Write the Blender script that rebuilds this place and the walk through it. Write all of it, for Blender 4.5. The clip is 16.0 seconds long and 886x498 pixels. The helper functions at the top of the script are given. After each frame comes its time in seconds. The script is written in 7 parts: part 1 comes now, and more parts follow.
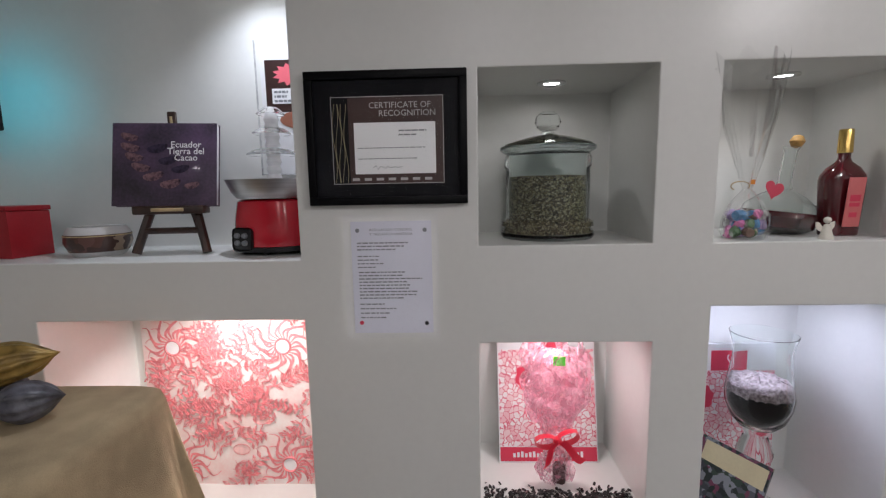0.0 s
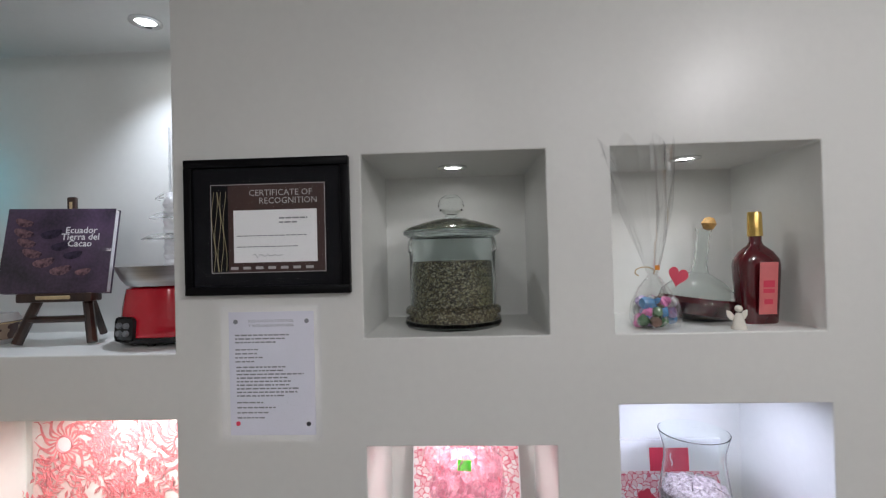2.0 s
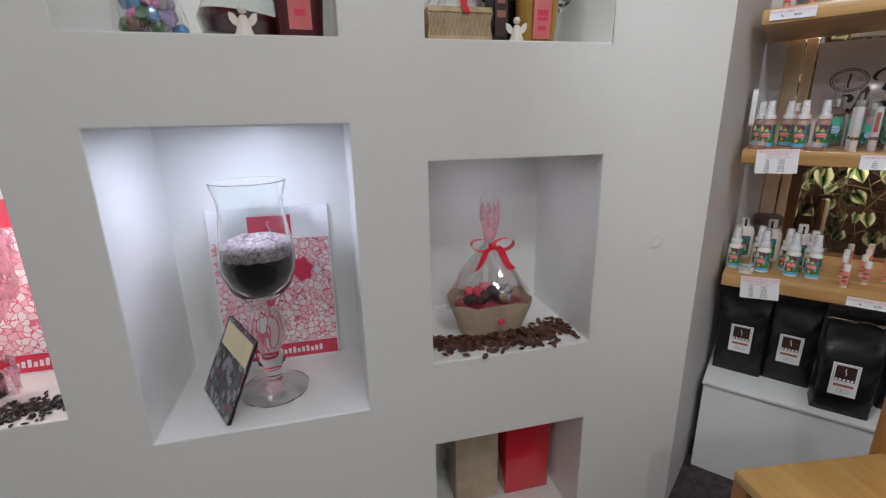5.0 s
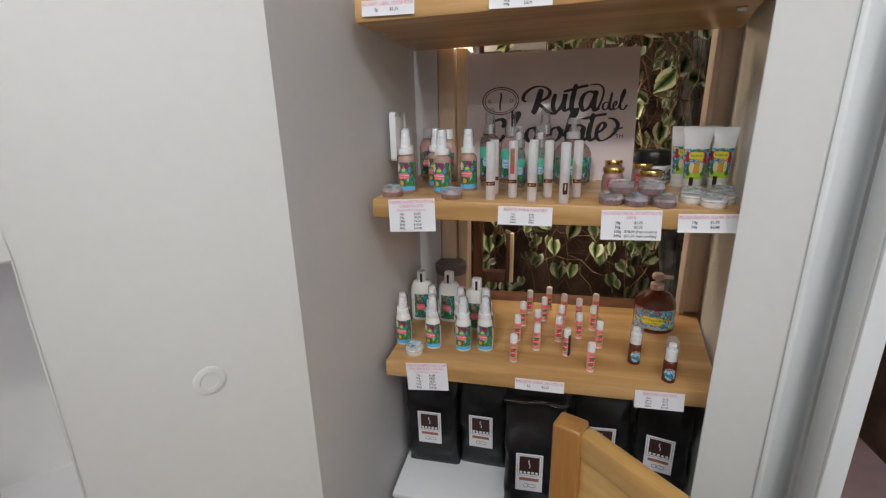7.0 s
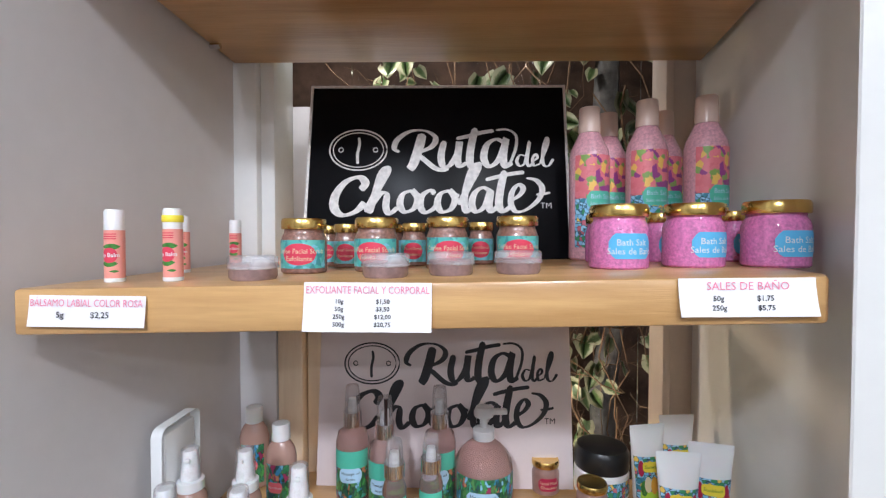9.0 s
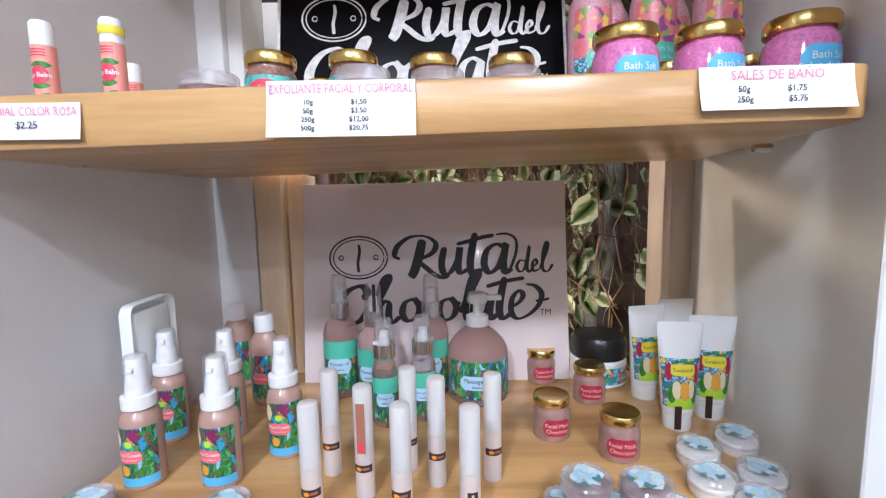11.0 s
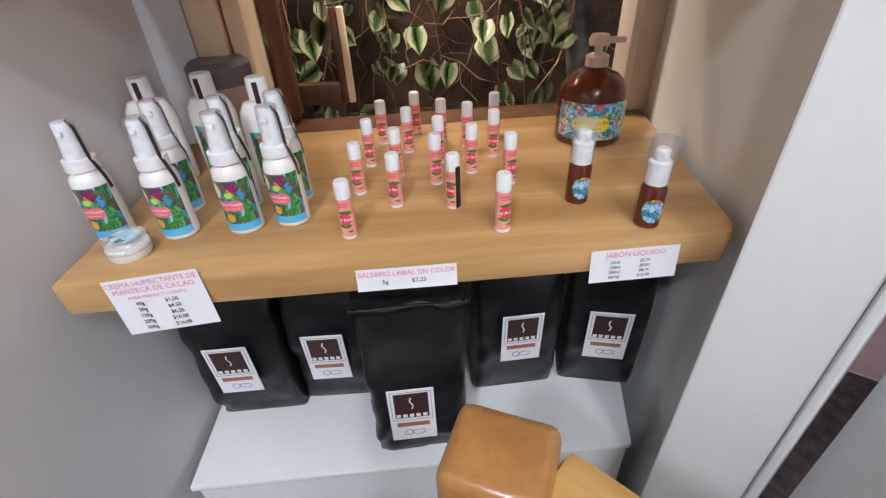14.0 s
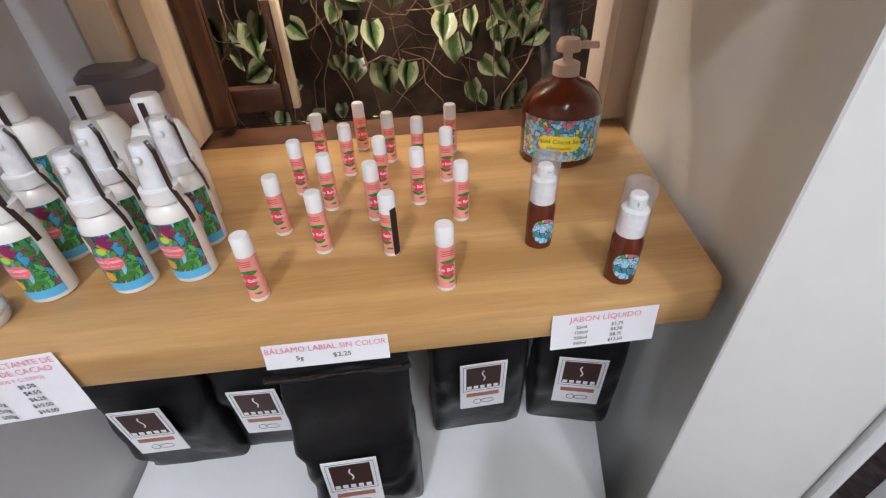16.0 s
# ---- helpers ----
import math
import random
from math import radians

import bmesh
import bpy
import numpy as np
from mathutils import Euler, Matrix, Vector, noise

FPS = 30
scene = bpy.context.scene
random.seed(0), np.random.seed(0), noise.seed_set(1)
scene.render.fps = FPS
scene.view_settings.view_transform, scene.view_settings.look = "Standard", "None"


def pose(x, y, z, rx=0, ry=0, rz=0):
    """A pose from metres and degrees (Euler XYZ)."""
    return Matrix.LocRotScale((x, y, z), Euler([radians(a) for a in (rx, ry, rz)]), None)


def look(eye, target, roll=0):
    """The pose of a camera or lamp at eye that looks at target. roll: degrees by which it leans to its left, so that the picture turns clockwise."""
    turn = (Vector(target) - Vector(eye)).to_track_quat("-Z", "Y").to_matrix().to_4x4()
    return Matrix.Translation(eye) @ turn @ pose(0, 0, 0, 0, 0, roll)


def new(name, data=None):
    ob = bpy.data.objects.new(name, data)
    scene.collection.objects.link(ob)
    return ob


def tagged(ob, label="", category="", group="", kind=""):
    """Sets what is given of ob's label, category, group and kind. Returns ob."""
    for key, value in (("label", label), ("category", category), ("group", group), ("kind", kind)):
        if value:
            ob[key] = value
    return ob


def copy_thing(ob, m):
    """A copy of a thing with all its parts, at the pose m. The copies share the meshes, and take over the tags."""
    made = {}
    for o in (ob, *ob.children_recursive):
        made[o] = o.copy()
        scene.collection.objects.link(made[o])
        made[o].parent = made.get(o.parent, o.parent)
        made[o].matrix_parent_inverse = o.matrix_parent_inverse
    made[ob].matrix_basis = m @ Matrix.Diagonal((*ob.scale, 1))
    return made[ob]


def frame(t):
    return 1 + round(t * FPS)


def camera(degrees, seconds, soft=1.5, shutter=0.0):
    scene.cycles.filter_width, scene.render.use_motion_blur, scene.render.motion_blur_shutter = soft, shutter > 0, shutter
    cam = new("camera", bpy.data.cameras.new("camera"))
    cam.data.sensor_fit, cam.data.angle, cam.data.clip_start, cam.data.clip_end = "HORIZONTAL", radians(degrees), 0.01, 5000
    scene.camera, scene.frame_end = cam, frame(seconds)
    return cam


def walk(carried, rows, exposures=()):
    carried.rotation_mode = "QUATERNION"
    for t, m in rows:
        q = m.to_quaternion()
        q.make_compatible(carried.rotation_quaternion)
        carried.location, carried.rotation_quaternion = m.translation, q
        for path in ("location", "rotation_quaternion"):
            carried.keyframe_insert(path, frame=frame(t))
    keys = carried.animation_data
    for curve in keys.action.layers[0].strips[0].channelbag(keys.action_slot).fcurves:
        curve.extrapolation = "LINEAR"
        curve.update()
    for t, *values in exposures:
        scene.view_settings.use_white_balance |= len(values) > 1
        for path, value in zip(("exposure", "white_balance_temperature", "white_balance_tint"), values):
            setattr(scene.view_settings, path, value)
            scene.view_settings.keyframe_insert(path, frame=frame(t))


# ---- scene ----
cam = camera(89.4, 16.0, soft=1.25)
PATH = [
    (0, (2.408, -0.131, 1.547), (2.339, 1.85, 1.278), -1.1),
    (0.5, (2.44, -0.053, 1.583), (2.343, 1.94, 1.444), -1.2),
    (1, (2.453, -0.028, 1.617), (2.297, 1.965, 1.558), -1.2),
    (1.5, (2.523, -0.035, 1.611), (2.339, 1.956, 1.601), -1.2),
    (2, (2.694, -0.052, 1.596), (2.612, 1.946, 1.615), -1.4),
    (2.5, (2.984, -0.113, 1.549), (3.083, 1.884, 1.579), -1.7),
    (3, (3.187, -0.151, 1.511), (3.501, 1.824, 1.516), -1.5),
    (3.5, (3.31, -0.078, 1.447), (3.743, 1.872, 1.361), -1.6),
    (4, (3.367, -0.021, 1.336), (3.813, 1.912, 1.085), -1.6),
    (4.2, (3.385, -0.012, 1.293), (3.824, 1.911, 0.96), -1.7),
    (6.3, (3.874, 0.213, 1.225), (4.548, 1.977, 0.565), 0.0),
    (6.5, (3.97, 0.254, 1.256), (4.789, 1.961, 0.613), -0.4),
    (7, (4.205, 0.313, 1.305), (5.387, 1.821, 0.732), -1.2),
    (7.5, (4.388, 0.379, 1.331), (5.715, 1.79, 0.833), -0.7),
    (8, (4.501, 0.469, 1.472), (5.916, 1.85, 1.172), 0.1),
    (8.2, (4.532, 0.512, 1.51), (5.988, 1.866, 1.299), 0.3),
    (10.3, (4.615, 0.629, 1.564), (6.164, 1.895, 1.557), -0.5),
    (10.5, (4.619, 0.625, 1.525), (6.168, 1.89, 1.475), -0.5),
    (11, (4.622, 0.625, 1.431), (6.159, 1.884, 1.203), -1.1),
    (11.5, (4.617, 0.625, 1.378), (6.142, 1.873, 1.041), -1.2),
    (12, (4.614, 0.629, 1.319), (6.122, 1.861, 0.858), -1.3),
    (12.5, (4.621, 0.616, 1.232), (6.071, 1.819, 0.56), -1.7),
    (13, (4.619, 0.611, 1.145), (5.997, 1.747, 0.244), -2.2),
    (13.5, (4.618, 0.612, 1.083), (5.953, 1.654, 0.019), -2.2),
    (14, (4.621, 0.607, 1.021), (5.941, 1.59, -0.115), -3.0),
    (14.5, (4.625, 0.609, 0.988), (5.944, 1.539, -0.194), -3.3),
    (15, (4.663, 0.592, 0.993), (5.948, 1.493, -0.245), -3.5),
    (15.5, (4.717, 0.603, 1.014), (5.991, 1.476, -0.256), -3.0),
    (16, (4.744, 0.63, 1.026), (6.062, 1.543, -0.17), -2.5),
]
EXPOSURES = [(0.0, -0.1, 6300, 13), (0.6, 0.1, 6300, 13), (2.5, 0.12, 6200, 10), (3.1, -0.02, 6200, 10), (4.2, -0.02, 6200, 10), (6.5, 0.10, 6250, 9), (7.2, 0.32, 6250, 9), (7.5, 0.46, 6150, 10), (8.2, 0.65, 5950, 10), (10.3, 1.06, 5550, 11), (11.9, 1.10, 5550, 12), (12.6, 0.90, 5600, 12), (13.2, 0.83, 5700, 11), (14.0, 0.91, 5850, 11), (16.0, 0.86, 5950, 12)]
walk(cam, [(t, look(eye, target, roll)) for t, eye, target, roll in PATH], EXPOSURES)

# ---------------------------------------------------------------- world and large lights
TURN = -50.5                      # the display alcove is turned by this angle against the niche wall
CU, SU = math.cos(radians(TURN)), math.sin(radians(TURN))


def sh(u, n, z, turn=0.0):
    """A pose in the alcove: u along the shelf, n into it."""
    return pose(u * CU - n * SU, u * SU + n * CU, z, 0, 0, TURN + turn)


def sp(u, n):
    return (u * CU - n * SU, u * SU + n * CU)


world = bpy.data.worlds.new("world")
scene.world = world
world.use_nodes = True
world.node_tree.nodes["Background"].inputs[0].default_value = (0.55, 0.6, 0.7, 1)
world.node_tree.nodes["Background"].inputs[1].default_value = 0.02


def lamp(name, kind, m, energy, color=(1, 1, 1), size=0.1, angle=60, blend=0.5):
    data = bpy.data.lights.new(name, kind)
    data.energy, data.color = energy, color
    if kind == "AREA":
        data.shape, data.size = "DISK", size
    elif kind == "SPOT":
        data.spot_size, data.spot_blend, data.shadow_soft_size = radians(angle), blend, size
    else:
        data.shadow_soft_size = size
    ob = new(name, data)
    ob.matrix_world = m
    return ob


COOL, WARM, DAY = (0.93, 0.97, 1.0), (1.0, 0.72, 0.45), (1.0, 0.96, 0.94)
CEIL = 2.55
# No ceiling fitting is in view; these are assumed, the two rearmost added as fill.
for x, y, e in ((1.3, -1.4, 2.2), (2.6, -0.9, 6), (3.4, -0.6, 3), (2.4, -2.4, 12), (3.9, -2.3, 15)):
    lamp("unseen_ceiling_light", "AREA", look((x, y, CEIL - 0.03), (x, y, 0)), e, DAY, 0.16)
lamp("unseen_ceiling_light", "POINT", pose(4.05, -0.45, CEIL - 0.09), 21, DAY, 0.065)
for x, z, e in ((2.675, 1.826, 1.0), (3.295, 1.826, 1.3), (3.905, 1.824, 1.3)):
    lamp("niche_spot_light", "SPOT", look((x, 1.17, z), (x, 1.2, 0)), e, COOL, 0.02, 95, 0.7)
lamp("niche_spot_light", "AREA", look((2.68, 1.12, 1.138), (2.68, 1.16, 0)), 0.85, (1.0, 0.96, 0.93), 0.07)
lamp("niche_spot_light", "AREA", look((3.285, 1.10, 1.231), (3.285, 1.16, 0)), 1.55, (0.76, 0.79, 1.0), 0.08)
# Unseen source, added to brighten the hamper niche.
lamp("niche_spot_light", "AREA", look((3.905, 1.14, 1.146), (3.905, 1.2, 0)), 0.22, (0.92, 0.86, 1.0), 0.06)
lamp("niche_spot_light", "SPOT", look((1.68, 1.12, 1.2), (1.70, 1.3, 0.6)), 12.0, (1.0, 0.93, 0.88), 0.02, 150, 0.6)
lamp("recess_spot_light", "SPOT", look((1.82, 1.17, 2.262), (1.86, 1.24, 0)), 13.0, (0.86, 0.91, 1.0), 0.02, 112, 0.9)
# Added spot, no fitting in view; brightens the alcove from its front left.
lamp("alcove_fill_spot", "SPOT", look((3.42, 0.25, 2.47), (5.02, 0.88, 1.02)), 46.0, (0.98, 0.98, 1.0), 0.09, 58, 0.9)
# Added, no real source: one warms the right alcove wall, two brighten the garden.
lamp("garden_fill_light", "SPOT", look((*sp(2.12, 5.02), 1.55), (*sp(2.86, 4.5), 0.95)), 7.5, WARM, 0.03, 110, 0.5)
lamp("garden_fill_light", "AREA", look((*sp(2.48, 4.88), 1.28), (*sp(2.54, 5.35), 0.95)), 3.4, (1.0, 0.86, 0.70), 0.12)
lamp("garden_fill_light", "AREA", look((*sp(2.20, 4.88), 2.36), (*sp(2.3, 5.3), 1.6)), 4.0, (1.0, 0.90, 0.80), 0.15)

# ---------------------------------------------------------------- materials


def nodes_of(name):
    m = bpy.data.materials.new(name)
    m.use_nodes = True
    nt = m.node_tree
    return m, nt, nt.nodes["Principled BSDF"]


def mat(name, col, rough=0.5, metal=0.0, var=0.08, scale=6.0, bump=0.03, bscale=120.0, trans=0.0, coat=0.0, emit=0.0, sub=0.0, ior=1.45, stretch=(1, 1, 1), second=None):
    m, nt, p = nodes_of(name)
    tc = nt.nodes.new("ShaderNodeTexCoord")
    mp = nt.nodes.new("ShaderNodeMapping")
    mp.inputs["Scale"].default_value = stretch
    nt.links.new(tc.outputs["Object"], mp.inputs["Vector"])
    n1 = nt.nodes.new("ShaderNodeTexNoise")
    n1.inputs["Scale"].default_value, n1.inputs["Detail"].default_value = scale, 5
    n2 = nt.nodes.new("ShaderNodeTexNoise")
    n2.inputs["Scale"].default_value, n2.inputs["Detail"].default_value = bscale, 3
    mix = nt.nodes.new("ShaderNodeMix")
    mix.data_type = "RGBA"
    a = [min(1, c * (1 + var)) for c in col]
    b = [c * (1 - var) for c in col] if second is None else second
    mix.inputs[6].default_value, mix.inputs[7].default_value = (*a, 1), (*b, 1)
    add = nt.nodes.new("ShaderNodeMath")
    add.operation = "MULTIPLY_ADD"
    add.inputs[1].default_value, add.inputs[2].default_value = 0.3, 0.0
    ramp = nt.nodes.new("ShaderNodeMapRange")
    ramp.inputs["From Min"].default_value, ramp.inputs["From Max"].default_value = 0.3, 0.7
    nt.links.new(mp.outputs["Vector"], n1.inputs["Vector"])
    nt.links.new(mp.outputs["Vector"], n2.inputs["Vector"])
    nt.links.new(n2.outputs["Fac"], add.inputs[0])
    sm = nt.nodes.new("ShaderNodeMath")
    sm.operation = "ADD"
    sm.inputs[1].default_value = -0.15
    s2 = nt.nodes.new("ShaderNodeMath")
    s2.operation = "ADD"
    nt.links.new(add.outputs[0], sm.inputs[0])
    nt.links.new(n1.outputs["Fac"], s2.inputs[0])
    nt.links.new(sm.outputs[0], s2.inputs[1])
    nt.links.new(s2.outputs[0], ramp.inputs["Value"])
    nt.links.new(ramp.outputs["Result"], mix.inputs[0])
    nt.links.new(mix.outputs[2], p.inputs["Base Color"])
    if bump:
        bp = nt.nodes.new("ShaderNodeBump")
        bp.inputs["Strength"].default_value, bp.inputs["Distance"].default_value = min(1, bump * 8), 0.002
        nt.links.new(n2.outputs["Fac"], bp.inputs["Height"])
        nt.links.new(bp.outputs["Normal"], p.inputs["Normal"])
    p.inputs["Roughness"].default_value, p.inputs["Metallic"].default_value = rough, metal
    p.inputs["Transmission Weight"].default_value, p.inputs["IOR"].default_value = trans, ior
    p.inputs["Coat Weight"].default_value = coat
    p.inputs["Coat Roughness"].default_value = 0.08
    if sub:
        p.inputs["Subsurface Weight"].default_value, p.inputs["Subsurface Scale"].default_value = sub, 0.01
    if emit:
        p.inputs["Emission Color"].default_value, p.inputs["Emission Strength"].default_value = (*col, 1), emit
    return m


def art(name, colors, scale=150.0, rough=0.35, stretch=(1, 1, 1), line=None, edge=0.12, warp=1.1):
    """Printed artwork: small patches of several inks, with a thin ink outline."""
    m, nt, p = nodes_of(name)
    tc = nt.nodes.new("ShaderNodeTexCoord")
    mp = nt.nodes.new("ShaderNodeMapping")
    mp.inputs["Scale"].default_value = stretch
    nz = nt.nodes.new("ShaderNodeTexNoise")
    nz.inputs["Scale"].default_value = scale * 0.8
    vm = nt.nodes.new("ShaderNodeVectorMath")
    vm.operation = "MULTIPLY_ADD"
    vm.inputs[1].default_value = (warp / scale,) * 3
    nt.links.new(tc.outputs["Object"], mp.inputs["Vector"])
    nt.links.new(mp.outputs["Vector"], nz.inputs["Vector"])
    nt.links.new(nz.outputs["Color"], vm.inputs[0])
    nt.links.new(mp.outputs["Vector"], vm.inputs[2])
    v = nt.nodes.new("ShaderNodeTexVoronoi")
    v.inputs["Scale"].default_value = scale
    nt.links.new(vm.outputs[0], v.inputs["Vector"])
    sep = nt.nodes.new("ShaderNodeSeparateColor")
    nt.links.new(v.outputs["Color"], sep.inputs[0])
    r = nt.nodes.new("ShaderNodeValToRGB")
    r.color_ramp.interpolation = "CONSTANT"
    el = r.color_ramp.elements
    el[0].color = (*colors[0], 1)
    el[1].position, el[1].color = 1 / len(colors), (*colors[1], 1)
    for i in range(2, len(colors)):
        e = el.new(i / len(colors))
        e.color = (*colors[i], 1)
    nt.links.new(sep.outputs[0], r.inputs["Fac"])
    out = r.outputs["Color"]
    if line is not None:
        v2 = nt.nodes.new("ShaderNodeTexVoronoi")
        v2.feature = "DISTANCE_TO_EDGE"
        v2.inputs["Scale"].default_value = scale
        nt.links.new(vm.outputs[0], v2.inputs["Vector"])
        lt = nt.nodes.new("ShaderNodeMath")
        lt.operation = "LESS_THAN"
        lt.inputs[1].default_value = edge
        nt.links.new(v2.outputs["Distance"], lt.inputs[0])
        mx = nt.nodes.new("ShaderNodeMix")
        mx.data_type = "RGBA"
        nt.links.new(lt.outputs[0], mx.inputs[0])
        nt.links.new(out, mx.inputs[6])
        mx.inputs[7].default_value = (*line, 1)
        out = mx.outputs[2]
    nt.links.new(out, p.inputs["Base Color"])
    p.inputs["Roughness"].default_value = rough
    p.inputs["Coat Weight"].default_value = 0.3
    return m


def wood(name, light, dark, rough=0.35, along=0, ring=14.0, coat=0.25):
    m, nt, p = nodes_of(name)
    tc = nt.nodes.new("ShaderNodeTexCoord")
    mp = nt.nodes.new("ShaderNodeMapping")
    sc = [ring, ring, ring]
    sc[along] = 1.1
    mp.inputs["Scale"].default_value = sc
    oi = nt.nodes.new("ShaderNodeObjectInfo")
    off = nt.nodes.new("ShaderNodeVectorMath")
    off.operation = "ADD"
    nt.links.new(tc.outputs["Object"], off.inputs[0])
    nt.links.new(oi.outputs["Random"], off.inputs[1])
    nt.links.new(off.outputs[0], mp.inputs["Vector"])
    n1 = nt.nodes.new("ShaderNodeTexNoise")
    n1.inputs["Scale"].default_value, n1.inputs["Detail"].default_value, n1.inputs["Distortion"].default_value = 1.6, 4, 0.6
    n2 = nt.nodes.new("ShaderNodeTexNoise")
    n2.inputs["Scale"].default_value, n2.inputs["Detail"].default_value = 22, 3
    nt.links.new(mp.outputs["Vector"], n1.inputs["Vector"])
    nt.links.new(mp.outputs["Vector"], n2.inputs["Vector"])
    r = nt.nodes.new("ShaderNodeValToRGB")
    r.color_ramp.elements[0].position, r.color_ramp.elements[0].color = 0.32, (*dark, 1)
    r.color_ramp.elements[1].position, r.color_ramp.elements[1].color = 0.66, (*light, 1)
    ad = nt.nodes.new("ShaderNodeMath")
    ad.operation = "MULTIPLY_ADD"
    ad.inputs[1].default_value = 0.22
    nt.links.new(n2.outputs["Fac"], ad.inputs[0])
    sb = nt.nodes.new("ShaderNodeMath")
    sb.operation = "SUBTRACT"
    sb.inputs[1].default_value = 0.11
    nt.links.new(n1.outputs["Fac"], sb.inputs[0])
    nt.links.new(sb.outputs[0], ad.inputs[2])
    nt.links.new(ad.outputs[0], r.inputs["Fac"])
    nt.links.new(r.outputs["Color"], p.inputs["Base Color"])
    bp = nt.nodes.new("ShaderNodeBump")
    bp.inputs["Strength"].default_value, bp.inputs["Distance"].default_value = 0.25, 0.001
    nt.links.new(n2.outputs["Fac"], bp.inputs["Height"])
    nt.links.new(bp.outputs["Normal"], p.inputs["Normal"])
    p.inputs["Roughness"].default_value, p.inputs["Coat Weight"].default_value, p.inputs["Coat Roughness"].default_value = rough, coat, 0.2
    return m


PAINT = mat("wall paint", (0.78, 0.785, 0.76), 0.31, var=0.035, scale=1.3, bump=0.02, bscale=45)
PAINT_GREY = mat("alcove paint", (0.70, 0.685, 0.69), 0.5, var=0.04, scale=1.6, bump=0.02, bscale=50)
GLOSS = mat("gloss white trim", (0.82, 0.84, 0.84), 0.25, var=0.03, scale=3, bump=0.01, bscale=80)
FLOOR = mat("dark mottled floor", (0.07, 0.05, 0.05), 0.55, var=0.5, scale=35, bump=0.1, bscale=180, second=(0.02, 0.017, 0.018))
FLOOR_PINK = mat("pinkish tile", (0.42, 0.30, 0.31), 0.35, var=0.12, scale=6)
PINE = wood("pine board", (0.64, 0.395, 0.165), (0.42, 0.23, 0.08), 0.30)
PINE_V = wood("pine post", (0.86, 0.70, 0.50), (0.74, 0.56, 0.38), 0.4, along=2)
OAK = wood("chair wood", (0.42, 0.205, 0.055), (0.27, 0.115, 0.03), 0.3, along=2, coat=0.4)
OAK_Y = wood("chair wood pale", (0.64, 0.41, 0.14), (0.48, 0.27, 0.08), 0.32, along=1, coat=0.4)
DARKWOOD = wood("dark stained wood", (0.05, 0.022, 0.014), (0.02, 0.01, 0.008), 0.35, along=2)
SASH = wood("brown window sash", (0.14, 0.055, 0.025), (0.06, 0.025, 0.015), 0.4, along=2)
WHITE = mat("white plastic", (0.80, 0.80, 0.80), 0.3, var=0.02, bump=0.0, sub=0.1)
FROST = mat("frosted plastic", (0.95, 0.94, 0.94), 0.28, var=0.02, bump=0.0, trans=0.55, ior=1.2)
CLEAR = mat("clear plastic", (0.98, 0.98, 0.98), 0.05, var=0.0, bump=0.0, trans=1.0, ior=1.08)
GLASS = mat("clear glass", (0.97, 1.0, 0.99), 0.01, var=0.0, bump=0.0, trans=1.0, ior=1.3)
PANE = mat("window pane", (0.98, 0.99, 0.98), 0.0, var=0.0, bump=0.0, trans=1.0, ior=1.06)
GOLD = mat("gold lid", (0.72, 0.50, 0.16), 0.22, metal=1.0, var=0.1, bump=0.0)
SILVER = mat("silver collar", (0.75, 0.75, 0.76), 0.18, metal=1.0, var=0.05, bump=0.0)
STEEL = mat("brushed steel", (0.62, 0.62, 0.63), 0.28, metal=1.0, var=0.1, bump=0.02, stretch=(1, 1, 40))
PAPER = mat("white paper", (0.82, 0.82, 0.84), 0.6, var=0.02, bump=0.01)
INK = mat("black ink", (0.02, 0.02, 0.025), 0.5, var=0.1, bump=0.0)
GREYINK = mat("grey ink", (0.22, 0.23, 0.25), 0.5, var=0.1, bump=0.0)
PINKINK = mat("pink ink", (0.78, 0.24, 0.36), 0.5, var=0.05, bump=0.0)
RED = mat("red satin", (0.74, 0.025, 0.055), 0.3, var=0.15, bump=0.0, coat=0.3)
REDGLOSS = mat("red gloss plastic", (0.58, 0.012, 0.03), 0.15, var=0.03, bump=0.0, coat=0.6)
BLACK = mat("black plastic", (0.012, 0.012, 0.013), 0.3, var=0.1, bump=0.0)
FOIL = mat("matt black foil", (0.010, 0.010, 0.011), 0.38, var=0.2, scale=14, bump=0.22, bscale=34)
SALMON = mat("salmon tube", (0.80, 0.33, 0.28), 0.3, var=0.05, bump=0.0, sub=0.1)
LABELRED = mat("red label print", (0.66, 0.05, 0.10), 0.4, var=0.05, bump=0.0)
LEAFINK = mat("green leaf print", (0.05, 0.20, 0.03), 0.4, var=0.35, scale=300, bump=0.0)
CORAL = mat("coral print", (0.80, 0.16, 0.20), 0.4, var=0.05, bump=0.0)
YELLOW = mat("yellow print", (0.85, 0.70, 0.05), 0.4, var=0.05, bump=0.0)
TEAL = mat("teal print", (0.10, 0.50, 0.36), 0.4, var=0.08, bump=0.0)
SKYBLUE = mat("sky blue print", (0.12, 0.48, 0.80), 0.4, var=0.06, bump=0.0)
BROWNCREAM = mat("brown cream bottle", (0.42, 0.26, 0.21), 0.25, var=0.04, bump=0.0, coat=0.3)
WHITECREAM = mat("white cream bottle", (0.80, 0.78, 0.74), 0.25, var=0.03, bump=0.0, coat=0.3, sub=0.1)
PINKOIL = mat("pink oil", (0.80, 0.60, 0.57), 0.06, var=0.04, bump=0.0, coat=0.5, trans=0.85, ior=1.15)
AMBER = mat("amber soap", (0.10, 0.018, 0.008), 0.08, var=0.1, bump=0.0, coat=0.6)
